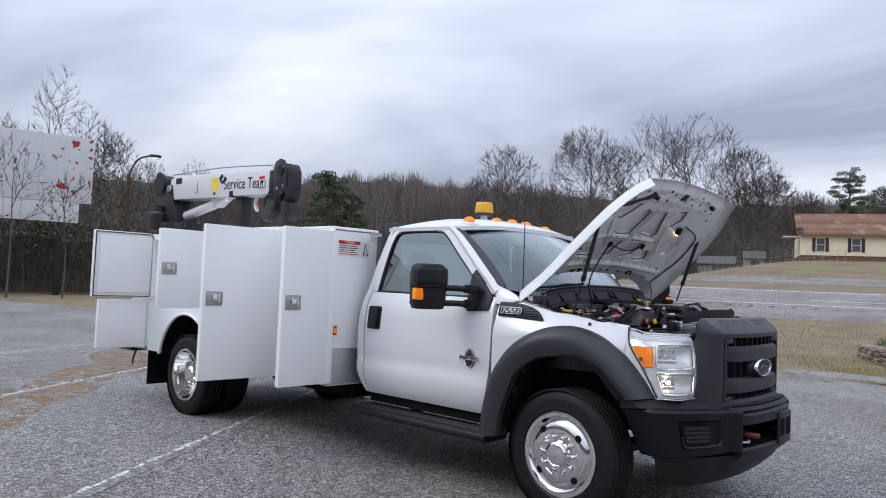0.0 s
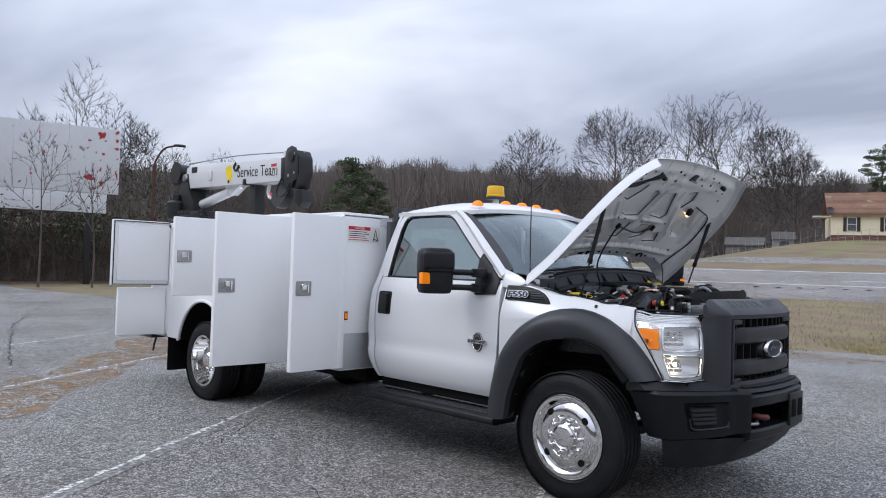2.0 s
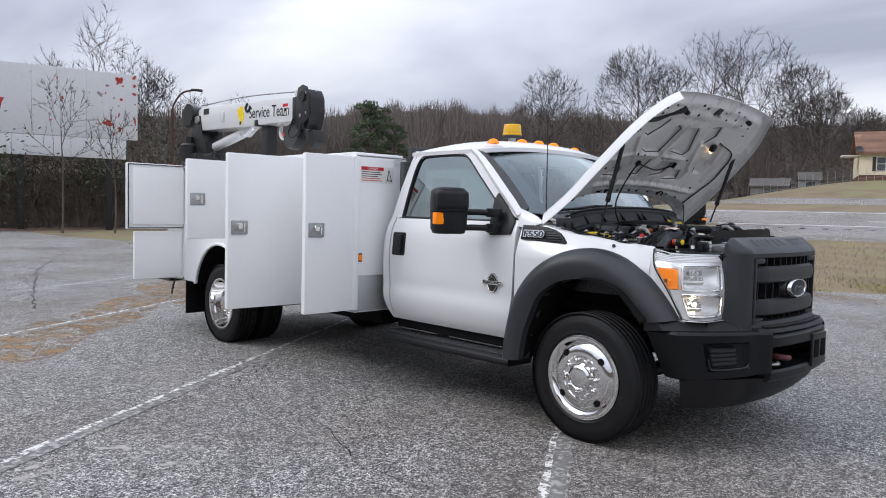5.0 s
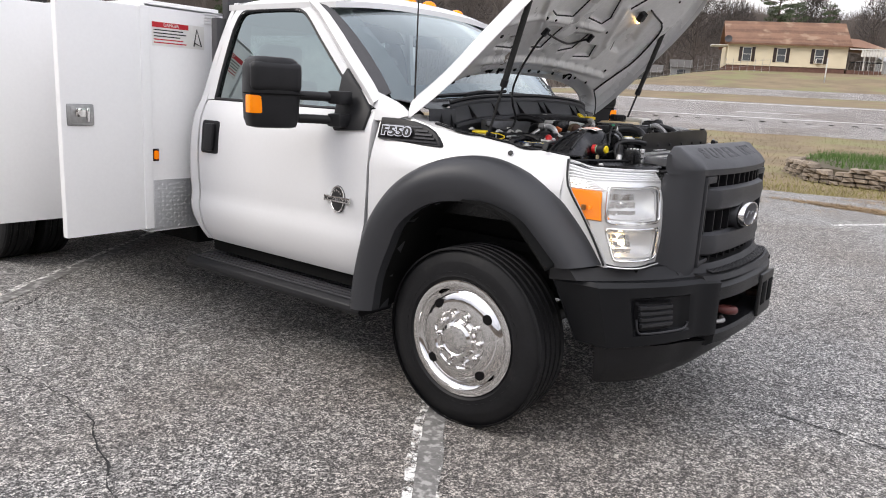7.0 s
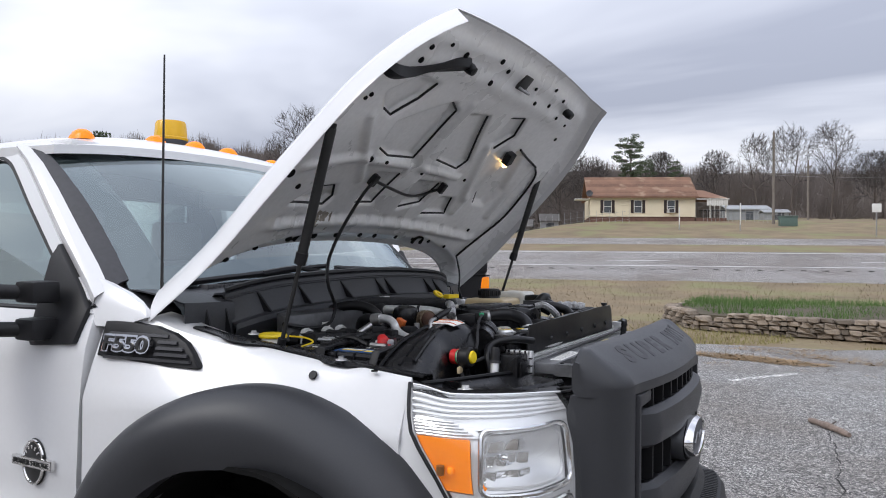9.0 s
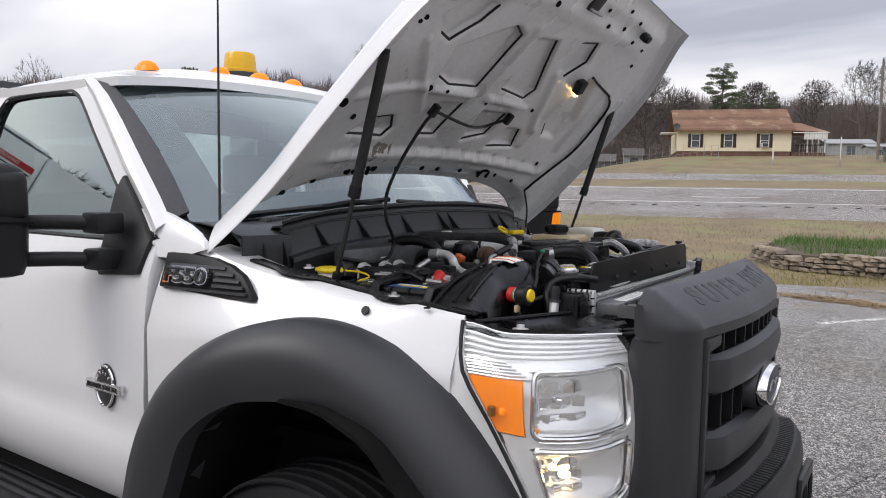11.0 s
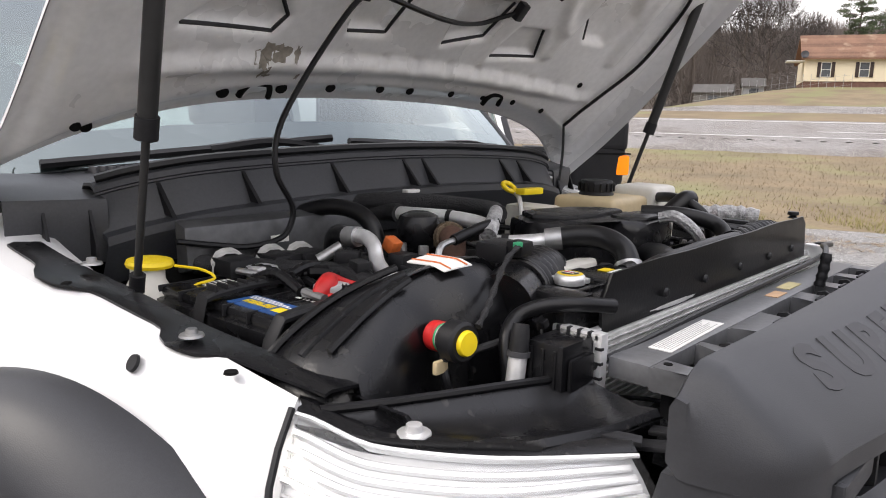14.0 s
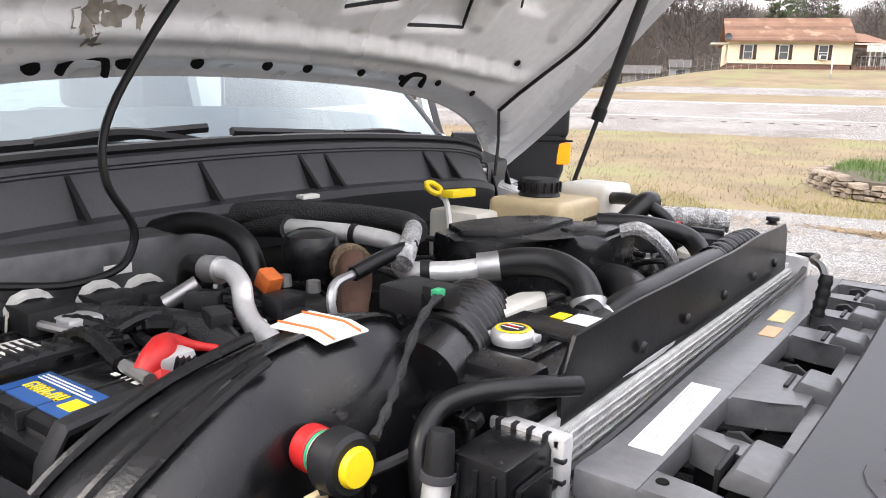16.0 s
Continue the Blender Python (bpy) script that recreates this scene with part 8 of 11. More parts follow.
ARCH_C, ARCH_R = -WHEELBASE, 0.505
for s in (-1, 1):
    y0, y1 = s * 0.66, s * BY
    panel("front_panel", (BX0, y0, BZ0), (BX0 - 0.02, y1, BZ1))
    panel("back_panel", (BX1, y0, BZ0), (BX1 + 0.02, y1, BZ1))
    panel("top_panel", (BX0, y0, BZ1 - 0.02), (BX1, y1 - s * 0.002, BZ1))
    panel("inner_wall", (BX0, y0, BZ0), (BX1, y0 + s * 0.02, BZ1 - 0.02))
    panel("bottom_panel", (BX0 - 0.02, y0, BZ0), (-3.52, y1, BZ0 + 0.02))
    panel("bottom_panel", (-5.20, y0, BZ0), (BX1, y1, BZ0 + 0.02))
    for x in (-2.66, -3.54, -4.60, -5.30):
        panel("divider", (x, y0, BZ0 if x > -3.6 or x < -5.2 else 1.13), (x + 0.018, y1 - s * 0.01, BZ1 - 0.02))
    panel("shelf", (-2.14, y0, 1.2), (-3.54, y1 - s * 0.05, 1.215))
    panel("compartment_floor", (-3.54, y0, 1.12), (-5.30, y1, 1.14))
    # posts and rails round the openings
    for x0, x1 in ((BX0, BX0 - 0.035), (-2.64, -2.70), (-3.50, -3.58), (-5.285, -5.345), (BX1 + 0.035, BX1)):
        panel("post", (x0, y1 - s * 0.03, BZ0), (x1, y1, BZ1 - 0.02))
    panel("top_rail", (BX0, y1 - s * 0.03, BZ1 - 0.065), (BX1, y1, BZ1 - 0.018))
    panel("bottom_rail", (BX0, y1 - s * 0.03, BZ0), (-3.56, y1, BZ0 + 0.045))
    panel("bottom_rail", (-5.28, y1 - s * 0.03, BZ0), (BX1, y1, BZ0 + 0.045))
    # panel with the wheel arch
    bm = bmesh.new()
    arc = [(ARCH_C + ARCH_R * math.cos(a) * 1.12, 0.40 + ARCH_R * 1.22 * math.sin(a)) for a in [math.pi * (0.085 + 0.83 * k / 20) for k in range(21)]]
    outline_top = [(-3.56 + (-5.29 + 3.56) * k / 20, 1.16) for k in range(21)]
    rows = [[(p[0], y1, p[1]) for p in outline_top], [(p[0] * 0.5 + q[0] * 0.5, y1, (p[1] + q[1]) / 2) for p, q in zip(outline_top, arc)], [(q[0], y1, q[1]) for q in arc]]
    thick_grid(bm, rows, (0, -s * 0.02, 0))
    for a, b in ((-3.56, arc[0][0]), (arc[-1][0], -5.29)):
        add_box(bm, (min(a, b) - 0.01, min(y1 - s * 0.004, y1 - s * 0.026), BZ0), (max(a, b) + 0.01, max(y1 - s * 0.004, y1 - s * 0.026), 1.15), 0.0)
    part("arch_panel", bm, BODY_WHITE, tray)
    lip = tube([(q[0], y1 + s * 0.004, q[1]) for q in arc], 0.016, 8, 1)
    part("arch_lip", lip, BODY_WHITE, tray)
    well = bmesh.new()
    thick_grid(well, [[(q[0], y1 - s * 0.02, q[1]), (q[0], s * 0.60, q[1])] for q in arc], (0, 0, 0.01))
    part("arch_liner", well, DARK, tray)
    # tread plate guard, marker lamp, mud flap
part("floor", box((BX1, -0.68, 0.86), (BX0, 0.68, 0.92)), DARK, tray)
part("bulkhead", box((BX0 - 0.03, -0.68, 0.60), (BX0, 0.68, 1.30)), BODY_WHITE, tray)
part("tailgate", box((BX1, -0.68, 0.60), (BX1 + 0.04, 0.68, 1.30), 0.01), BODY_WHITE, tray)
part("roof_cap", box((-2.9, -BY + 0.01, BZ1), (-2.16, -0.67, BZ1 + 0.022), 0.008), BODY_WHITE, tray)
part("roof_cap", box((-3.75, -BY + 0.02, BZ1), (-2.93, -0.68, BZ1 + 0.035), 0.008), BODY_WHITE, tray)
part("rear_bumper", box((-6.10, -1.15, 0.52), (BX1, 1.15, 0.62), 0.01), BLACK_STEEL, tray)


def latch(parent, x, y, z):
    """A stainless paddle latch on a face that looks towards +X."""
    la = part("latch", box((x - 0.002, y - 0.070, z - 0.055), (x + 0.008, y + 0.070, z + 0.055), 0.008), STEEL, parent, "stainless paddle latch")
    return la


def compartment_door(name, hinge_x, y_in, y_out, z0, z1, label, inside=False, slant=0.0, latched=True):
    """A door standing open across the body; inside: its lined face looks forward."""
    bm = box((-0.024, min(y_in, y_out), z0), (0.024, max(y_in, y_out), z1), 0.010)
    for v in bm.verts:
        v.co.x += hinge_x + slant * (v.co.y - y_in)
    d = part(name, bm, BODY_WHITE, truck, label)
    if inside:
        t = 0.022
        rim = bmesh.new()
        for a, b, c, e in ((y_out + 0.01, y_in, z0 + 0.01, z0 + 0.018), (y_out + 0.01, y_in, z1 - 0.018, z1 - 0.01), (y_out + 0.01, y_out + 0.018, z0 + 0.01, z1 - 0.01)):
            add_box(rim, (0.022, a, c), (0.036, b, e), 0.004)
        for v in rim.verts:
            v.co.x += hinge_x + slant * (v.co.y - y_in)
        part("door_seal", rim, HOSE, d)
        face = box((0.020, y_out + 0.05, z0 + 0.05), (0.040, y_in, z1 - 0.05), 0.012)
        for v in face.verts:
            v.co.x += hinge_x + slant * (v.co.y - y_in)
        part("door_liner", face, BODY_WHITE, d)
    elif latched:
        la = latch(d, hinge_x + 0.025 + slant * (y_out + 0.10 - y_in), y_out + 0.098, (z0 + z1) / 2 + (0.03 if z1 - z0 > 1.0 else 0))
        zc, yc, xc = (z0 + z1) / 2 + (0.03 if z1 - z0 > 1.0 else 0), y_out + 0.098, hinge_x + 0.025 + slant * (y_out + 0.10 - y_in)
        part("latch_recess", box((xc + 0.006, yc - 0.052, zc - 0.040), (xc + 0.0095, yc + 0.052, zc + 0.040), 0.003), STEEL, la)
        bm = bmesh.new()
        add_box(bm, (xc + 0.008, yc - 0.030, zc - 0.01), (xc + 0.022, yc + 0.020, zc + 0.036), 0.004)
        add_tube(bm, [(xc + 0.008, yc - 0.01, zc + 0.01), (xc + 0.026, yc - 0.01, zc + 0.01)], 0.012, 12, 1)
        add_box(bm, (xc + 0.008, yc + 0.028, zc - 0.036), (xc + 0.016, yc + 0.044, zc + 0.036), 0.003)
        part("latch_paddle", bm, CHROME, la)
    hg = bmesh.new()
    add_tube(hg, [(hinge_x, y_in + 0.004, z0 + 0.02), (hinge_x, y_in + 0.004, z1 - 0.02)], 0.008, 8, 1)
    part("hinge_pin", hg, STEEL, d)
    return d


compartment_door("compartment_door", -2.135, -1.190, -1.665, 0.600, 1.825, "tall narrow white compartment door, swung open", slant=-0.02)
compartment_door("compartment_door", -2.725, -1.190, -1.975, 0.595, 1.830, "tall wide white compartment door, swung open", slant=0.03)
compartment_door("compartment_door", -3.86, -1.190, -1.805, 1.105, 1.835, "white upper compartment door, swung open")
compartment_door("compartment_door", -5.33, -1.190, -1.805, 1.145, 1.850, "white upper compartment door showing its lined inside", inside=True)
compartment_door("compartment_door", -5.36, -1.190, -1.715, 0.605, 1.120, "white lower rear compartment door, swung open", latched=False)

part("hinge_pillar", box((-2.155, -1.215, 0.60), (-2.105, -1.160, 1.83), 0.006), BODY_WHITE, tray)
# diamond-plate guard on the front lower corner
guard = part("corner_guard", box((BX0, -1.188, 0.585), (BX0 + 0.004, -0.70, 0.875)), PLATE, truck, "bright diamond-plate corner guard")
dia = bmesh.new()
for i in range(20):
    for j in range(11):
        y, z = -1.17 + 0.025 * i, 0.60 + 0.025 * j
        a = radians(45 if (i + j) % 2 else -45)
        c, sn = math.cos(a), math.sin(a)
        ring = [(0.011, 0), (0, 0.003), (-0.011, 0), (0, -0.003)]
        b = [dia.verts.new((BX0 + 0.004, y + c * p - sn * q, z + sn * p + c * q)) for p, q in ring]
        t = dia.verts.new((BX0 + 0.0065, y, z))
        for k in range(4):
            dia.faces.new((b[k], b[(k + 1) % 4], t))
tagged(part("tread_diamonds", dia, PLATE, guard), kind="stuff")
for z in (0.60, 0.73, 0.86):
    for y in (-1.17, -0.95):
        part("rivet", lathe(bmesh.new(), [(0, 0.004), (0.004, 0.003), (0.006, 0)], 8, Matrix.Translation((BX0 + 0.004, y, z)) @ Matrix.Rotation(radians(90), 4, "Y")), STEEL, guard)
ml = part("marker_lamp", box((BX0, -1.147, 0.995), (BX0 + 0.016, -1.118, 1.045), 0.012), AMBER, truck, "small amber marker lamp")
part("lamp_bezel", box((BX0, -1.150, 0.985), (BX0 + 0.006, -1.114, 1.055), 0.004), BLACK_PLASTIC, ml)
# warning placard
sg = part("warning_placard", box((BX0, -1.135, 1.625), (BX0 + 0.002, -0.80, 1.755)), PAPER, truck, "white warning placard with red heading")
part("red_heading", box((BX0 + 0.002, -1.133, 1.725), (BX0 + 0.003, -0.905, 1.753)), RED_INK, sg)
words("heading_word", "DANGER", 0.024, Matrix.Translation((BX0 + 0.0035, -1.015, 1.739)) @ Matrix.Rotation(radians(90), 4, "Z") @ Matrix.Rotation(radians(90), 4, "X"), PAPER, sg, 0.0004)
for k in range(5):
    part("text_bar", box((BX0 + 0.002, -1.125, 1.640 + 0.017 * k), (BX0 + 0.0028, -0.92 - 0.02 * (k % 3), 1.646 + 0.017 * k)), INK if k > 1 else RED_INK, sg)
part("pictogram", turned(tube([(BX0 + 0.003, -0.87, 1.64), (BX0 + 0.003, -0.85, 1.735), (BX0 + 0.003, -0.82, 1.64), (BX0 + 0.003, -0.87, 1.66)], 0.004, 5, 1), Matrix.Identity(4)), INK, sg)
for k in range(4):
    part("vent_slot", box((BX0, -0.80, 1.775 + 0.017 * k), (BX0 + 0.008, -0.70, 1.783 + 0.017 * k), 0.002), BODY_WHITE, truck)
# mud flaps and tail clutter
for s in (-1, 1):
    part("mud_flap", box((-5.30, min(s * 0.62, s * 1.165), 0.20), (-5.285, max(s * 0.62, s * 1.165), 0.60), 0.004), HOSE, truck, "black rubber mud flap")
part("hose_hanger", tube([(-5.70, -1.10, 0.58), (-5.72, -1.13, 0.46), (-5.70, -1.15, 0.38)], 0.012, 8), BLACK_STEEL, truck)
part("tail_lamp", box((-5.785, -1.17, 1.845), (-5.70, -1.08, 1.875), 0.008), RED, truck, "small red lamp on the body's rear top")

# beacon on its stem behind the cab
bc = empty("beacon")
bc.parent = truck
bc["label"] = "amber rotating beacon on a white stem"
bp = Vector((-1.985, 0.52, 0))
part("stem", tube([(bp.x, bp.y, 1.84), (bp.x, bp.y, 2.115)], 0.035, 14, 1), WHITE, bc)
part("stem_foot", box((bp.x - 0.09, bp.y - 0.09, 1.28), (bp.x + 0.02, bp.y + 0.09, 1.86), 0.01), BODY_WHITE, bc)
part("dish", lathe(bmesh.new(), [(0, 2.105), (0.082, 2.105), (0.088, 2.115), (0.088, 2.135), (0, 2.135)], 28, Matrix.Translation((bp.x, bp.y, 0))), TRIM_GREY, bc)
part("dome", lathe(bmesh.new(), [(0.088, 2.130), (0.092, 2.142), (0.087, 2.147), (0.080, 2.222), (0.074, 2.234), (0.0, 2.238)], 28, Matrix.Translation((bp.x, bp.y, 0))), BEACON, bc, "glowing amber dome")

# ---- service crane ----
crane = empty("service_crane", (-5.42, -0.93, 1.845))
CO = crane.location.copy()
tagged(crane, "white hydraulic service crane with black mast on the body's corner", "crane")


def cpart(name, bm, mat, parent=None, label="", smooth=38):
    bmesh.ops.translate(bm, verts=bm.verts, vec=-CO)
    return part(name, bm, mat, parent or crane, label, smooth)


CY = -0.93
cpart("base_plate", box((-5.70, CY - 0.22, 1.845), (-5.10, CY + 0.22, 1.875), 0.008), BLACK_STEEL)
cpart("turntable", lathe(bmesh.new(), [(0, 1.875), (0.22, 1.875), (0.22, 1.93), (0.19, 1.94), (0.19, 2.0), (0, 2.0)], 28, Matrix.Translation((-5.42, CY, 0))), BLACK_STEEL)
cpart("gearbox", box((-5.72, CY - 0.20, 1.90), (-5.40, CY - 0.05, 2.0), 0.02), BLACK_STEEL)
cpart("mast", prism([(-5.72, 1.99), (-5.28, 1.99), (-5.30, 2.13), (-5.40, 2.22), (-5.46, 2.45), (-5.60, 2.45), (-5.66, 2.20), (-5.72, 2.14)], "y", CY - 0.13, CY + 0.13, 0.012), BLACK_STEEL)
cpart("valve_block", box((-5.28, CY - 0.17, 1.88), (-5.02, CY + 0.05, 1.985), 0.012), BLACK_STEEL)
for k in range(3):
    cpart("hydraulic_hose", tube([(-5.10, CY - 0.16 + 0.03 * k, 1.95), (-4.98, CY - 0.17, 1.99 - 0.03 * k), (-4.93, CY - 0.12, 1.92), (-5.02, CY - 0.08, 1.88)], 0.012, 8), HOSE)
cpart("winch_drum", lathe(bmesh.new(), [(0.0, -0.16), (0.13, -0.16), (0.13, -0.14), (0.10, -0.13), (0.10, 0.13), (0.13, 0.14), (0.13, 0.16), (0, 0.16)], 24, Matrix.Translation((-5.72, CY, 2.48)) @ Matrix.Rotation(radians(90), 4, "X")), BLACK_STEEL)
cpart("winch_motor", lathe(bmesh.new(), [(0, -0.26), (0.06, -0.26), (0.075, -0.22), (0.075, -0.16), (0, -0.16)], 16, Matrix.Translation((-5.74, CY, 2.48)) @ Matrix.Rotation(radians(90), 4, "X")), TRIM_GREY)
boom = cpart("boom", prism([(-5.56, 2.27), (-3.42, 2.235), (-3.42, 2.475), (-5.40, 2.555), (-5.52, 2.52)], "y", CY - 0.115, CY + 0.115, 0.018), WHITE, None, "white box boom with company lettering")
cpart("inner_boom", box((-3.44, CY - 0.095, 2.255), (-3.28, CY + 0.095, 2.455), 0.012), BLACK_STEEL)
head = cpart("boom_head", prism([(-3.32, 2.16), (-3.20, 2.14), (-3.14, 2.30), (-3.15, 2.46), (-3.20, 2.54), (-3.28, 2.53), (-3.33, 2.44)], "y", CY - 0.09, CY + 0.09, 0.03), BLACK_STEEL)
cpart("head_frame", box((-3.42, CY - 0.12, 2.23), (-3.34, CY + 0.12, 2.47), 0.01), BLACK_STEEL)
cpart("sheave", lathe(bmesh.new(), [(0, -0.015), (0.07, -0.015), (0.055, 0), (0.07, 0.015), (0, 0.015)], 20, Matrix.Translation((-3.22, CY - 0.13, 2.46)) @ Matrix.Rotation(radians(90), 4, "X") @ Matrix.Scale(0.7, 4)), BLACK_STEEL)
cpart("lift_cylinder", tube([(-5.30, CY, 2.08), (-4.62, CY, 2.20)], 0.055, 16, 1), WHITE, None, "white lift cylinder")
cpart("cylinder_rod", tube([(-4.66, CY, 2.19), (-4.36, CY, 2.255)], 0.032, 14, 1), CHROME)
cpart("cylinder_lug", prism([(-4.55, 2.15), (-4.30, 2.27), (-4.70, 2.27)], "y", CY - 0.05, CY + 0.05, 0.008), WHITE)
cpart("winch_cable", tube([(-5.70, CY, 2.60), (-4.5, CY, 2.60), (-3.30, CY, 2.535), (-3.20, CY, 2.52)], 0.008, 6), STEEL)
cpart("winch_cover", lathe(bmesh.new(), [(0, -0.13), (0.10, -0.13), (0.135, -0.10), (0.135, 0.10), (0.10, 0.13), (0, 0.13)], 22, Matrix.Translation((-5.80, CY - 0.02, 2.46)) @ Matrix.Rotation(radians(90), 4, "X")), TRIM_GREY, None, "grey rounded winch cover")
cpart("swing_motor", lathe(bmesh.new(), [(0, 1.90), (0.10, 1.90), (0.11, 1.93), (0.11, 2.10), (0.09, 2.12), (0.05, 2.13), (0.05, 2.20), (0, 2.20)], 20, Matrix.Translation((-5.66, CY - 0.16, 0))), BLACK_STEEL)
cpart("pivot_pin", lathe(bmesh.new(), [(0, -0.15), (0.045, -0.15), (0.045, 0.15), (0, 0.15)], 16, Matrix.Translation((-5.50, CY, 2.40)) @ Matrix.Rotation(radians(90), 4, "X")), STEEL)
for k in range(4):
    cpart("base_bolt", lathe(bmesh.new(), [(0, 0.03), (0.02, 0.03), (0.02, 0), (0, 0)], 6, Matrix.Translation((-5.66 + 0.16 * k, CY - 0.20, 1.875))), STEEL)
cpart("head_plate", prism([(-3.34, 2.16), (-3.24, 2.14), (-3.20, 2.22), (-3.12, 2.24), (-3.12, 2.48), (-3.16, 2.55), (-3.23, 2.575), (-3.31, 2.55), (-3.34, 2.46)], "y", CY - 0.125, CY - 0.11, 0.004), BLACK_STEEL, head)
for hx, hz, hr in ((-3.17, 2.49, 0.014), (-3.27, 2.28, 0.018), (-3.17, 2.30, 0.013)):
    cpart("head_pin", lathe(bmesh.new(), [(0, -0.012), (hr, -0.012), (hr, 0), (0, 0)], 12, Matrix.Translation((hx, CY - 0.126, hz)) @ Matrix.Rotation(radians(90), 4, "X")), STEEL, head)
cpart("hose_loop", tube([(-3.36, CY - 0.14, 2.26), (-3.42, CY - 0.16, 2.12), (-3.34, CY - 0.17, 2.06), (-3.24, CY - 0.16, 2.10), (-3.22, CY - 0.14, 2.20)], 0.009, 6), HOSE)
cpart("cable_guide", box((-3.52, CY - 0.03, 2.47), (-3.49, CY + 0.03, 2.56), 0.004), WHITE)
cpart("hook_block", prism([(-3.26, 2.02), (-3.16, 1.96), (-3.10, 2.02), (-3.12, 2.14), (-3.24, 2.14)], "y", CY - 0.06, CY + 0.06, 0.015), BLACK_STEEL)
cpart("snatch_block", lathe(bmesh.new(), [(0, -0.05), (0.13, -0.05), (0.14, 0.0), (0.13, 0.05), (0, 0.05)], 20, Matrix.Translation((-3.52, CY - 0.02, 2.10)) @ Matrix.Rotation(radians(80), 4, "X")), BLACK_STEEL)
cpart("hook", tube([(-3.78, CY - 0.02, 2.23), (-3.80, CY - 0.02, 2.15), (-3.76, CY - 0.02, 2.09), (-3.71, CY - 0.02, 2.12)], 0.02, 8), WHITE)
cpart("red_strap", tube([(-3.74, CY - 0.03, 2.14), (-3.68, CY - 0.04, 2.10), (-3.62, CY - 0.03, 2.11)], 0.014, 6), RED)
cpart("boom_rest", box((-4.12, CY - 0.06, 1.845), (-4.00, CY + 0.06, 2.24), 0.008), BLACK_STEEL, None, "black boom rest post")
cpart("rest_cradle", box((-4.16, CY - 0.125, 2.235), (-4.10, CY + 0.125, 2.30), 0.006), BLACK_STEEL)
T = Matrix.Rotation(radians(90), 4, "X")
face_y = CY - 0.1165
tilt = Matrix.Rotation(radians(-2.0), 4, "Z")
words("boom_lettering", "Service Team", 0.17, Matrix.Translation(Vector((-3.885, face_y, 2.365)) - CO) @ T @ tilt, INK, boom, 0.001, label="black company lettering", stretch=0.88)
cpart("yellow_mark", prism([(-4.56, 2.44), (-4.48, 2.475), (-4.42, 2.46), (-4.40, 2.36), (-4.46, 2.27), (-4.52, 2.34)], "y", face_y, face_y + 0.001), YELLOW, boom)
cpart("wrench_mark", tube([(-4.32, face_y, 2.49), (-4.36, face_y, 2.45), (-4.34, face_y, 2.41), (-4.28, face_y, 2.42), (-4.26, face_y, 2.46)], 0.016, 6), INK, boom)
cpart("wrench_tail", box((-4.50, face_y - 0.001, 2.275), (-4.46, face_y + 0.001, 2.31)), INK, boom)
cpart("warning_sticker", box((-3.60, face_y - 0.001, 2.29), (-3.50, face_y + 0.001, 2.42)), PAPER, boom)
cpart("sticker_band", box((-3.60, face_y - 0.002, 2.39), (-3.50, face_y - 0.001, 2.42)), RED_INK, boom)
cpart("sticker_mark", tube([(-3.585, face_y - 0.002, 2.30), (-3.55, face_y - 0.002, 2.37), (-3.515, face_y - 0.002, 2.30), (-3.585, face_y - 0.002, 2.30)], 0.005, 4, 1), INK, boom)
cpart("data_plate", box((-5.38, face_y - 0.001, 2.45), (-5.24, face_y + 0.001, 2.52)), INK, boom)
cpart("boom_hook_slot", box((-4.92, face_y - 0.02, 2.33), (-4.86, face_y, 2.45), 0.01), WHITE, boom)

crane.location, crane.scale = (-5.175, -0.93, 1.845), (0.93, 0.93, 0.93)

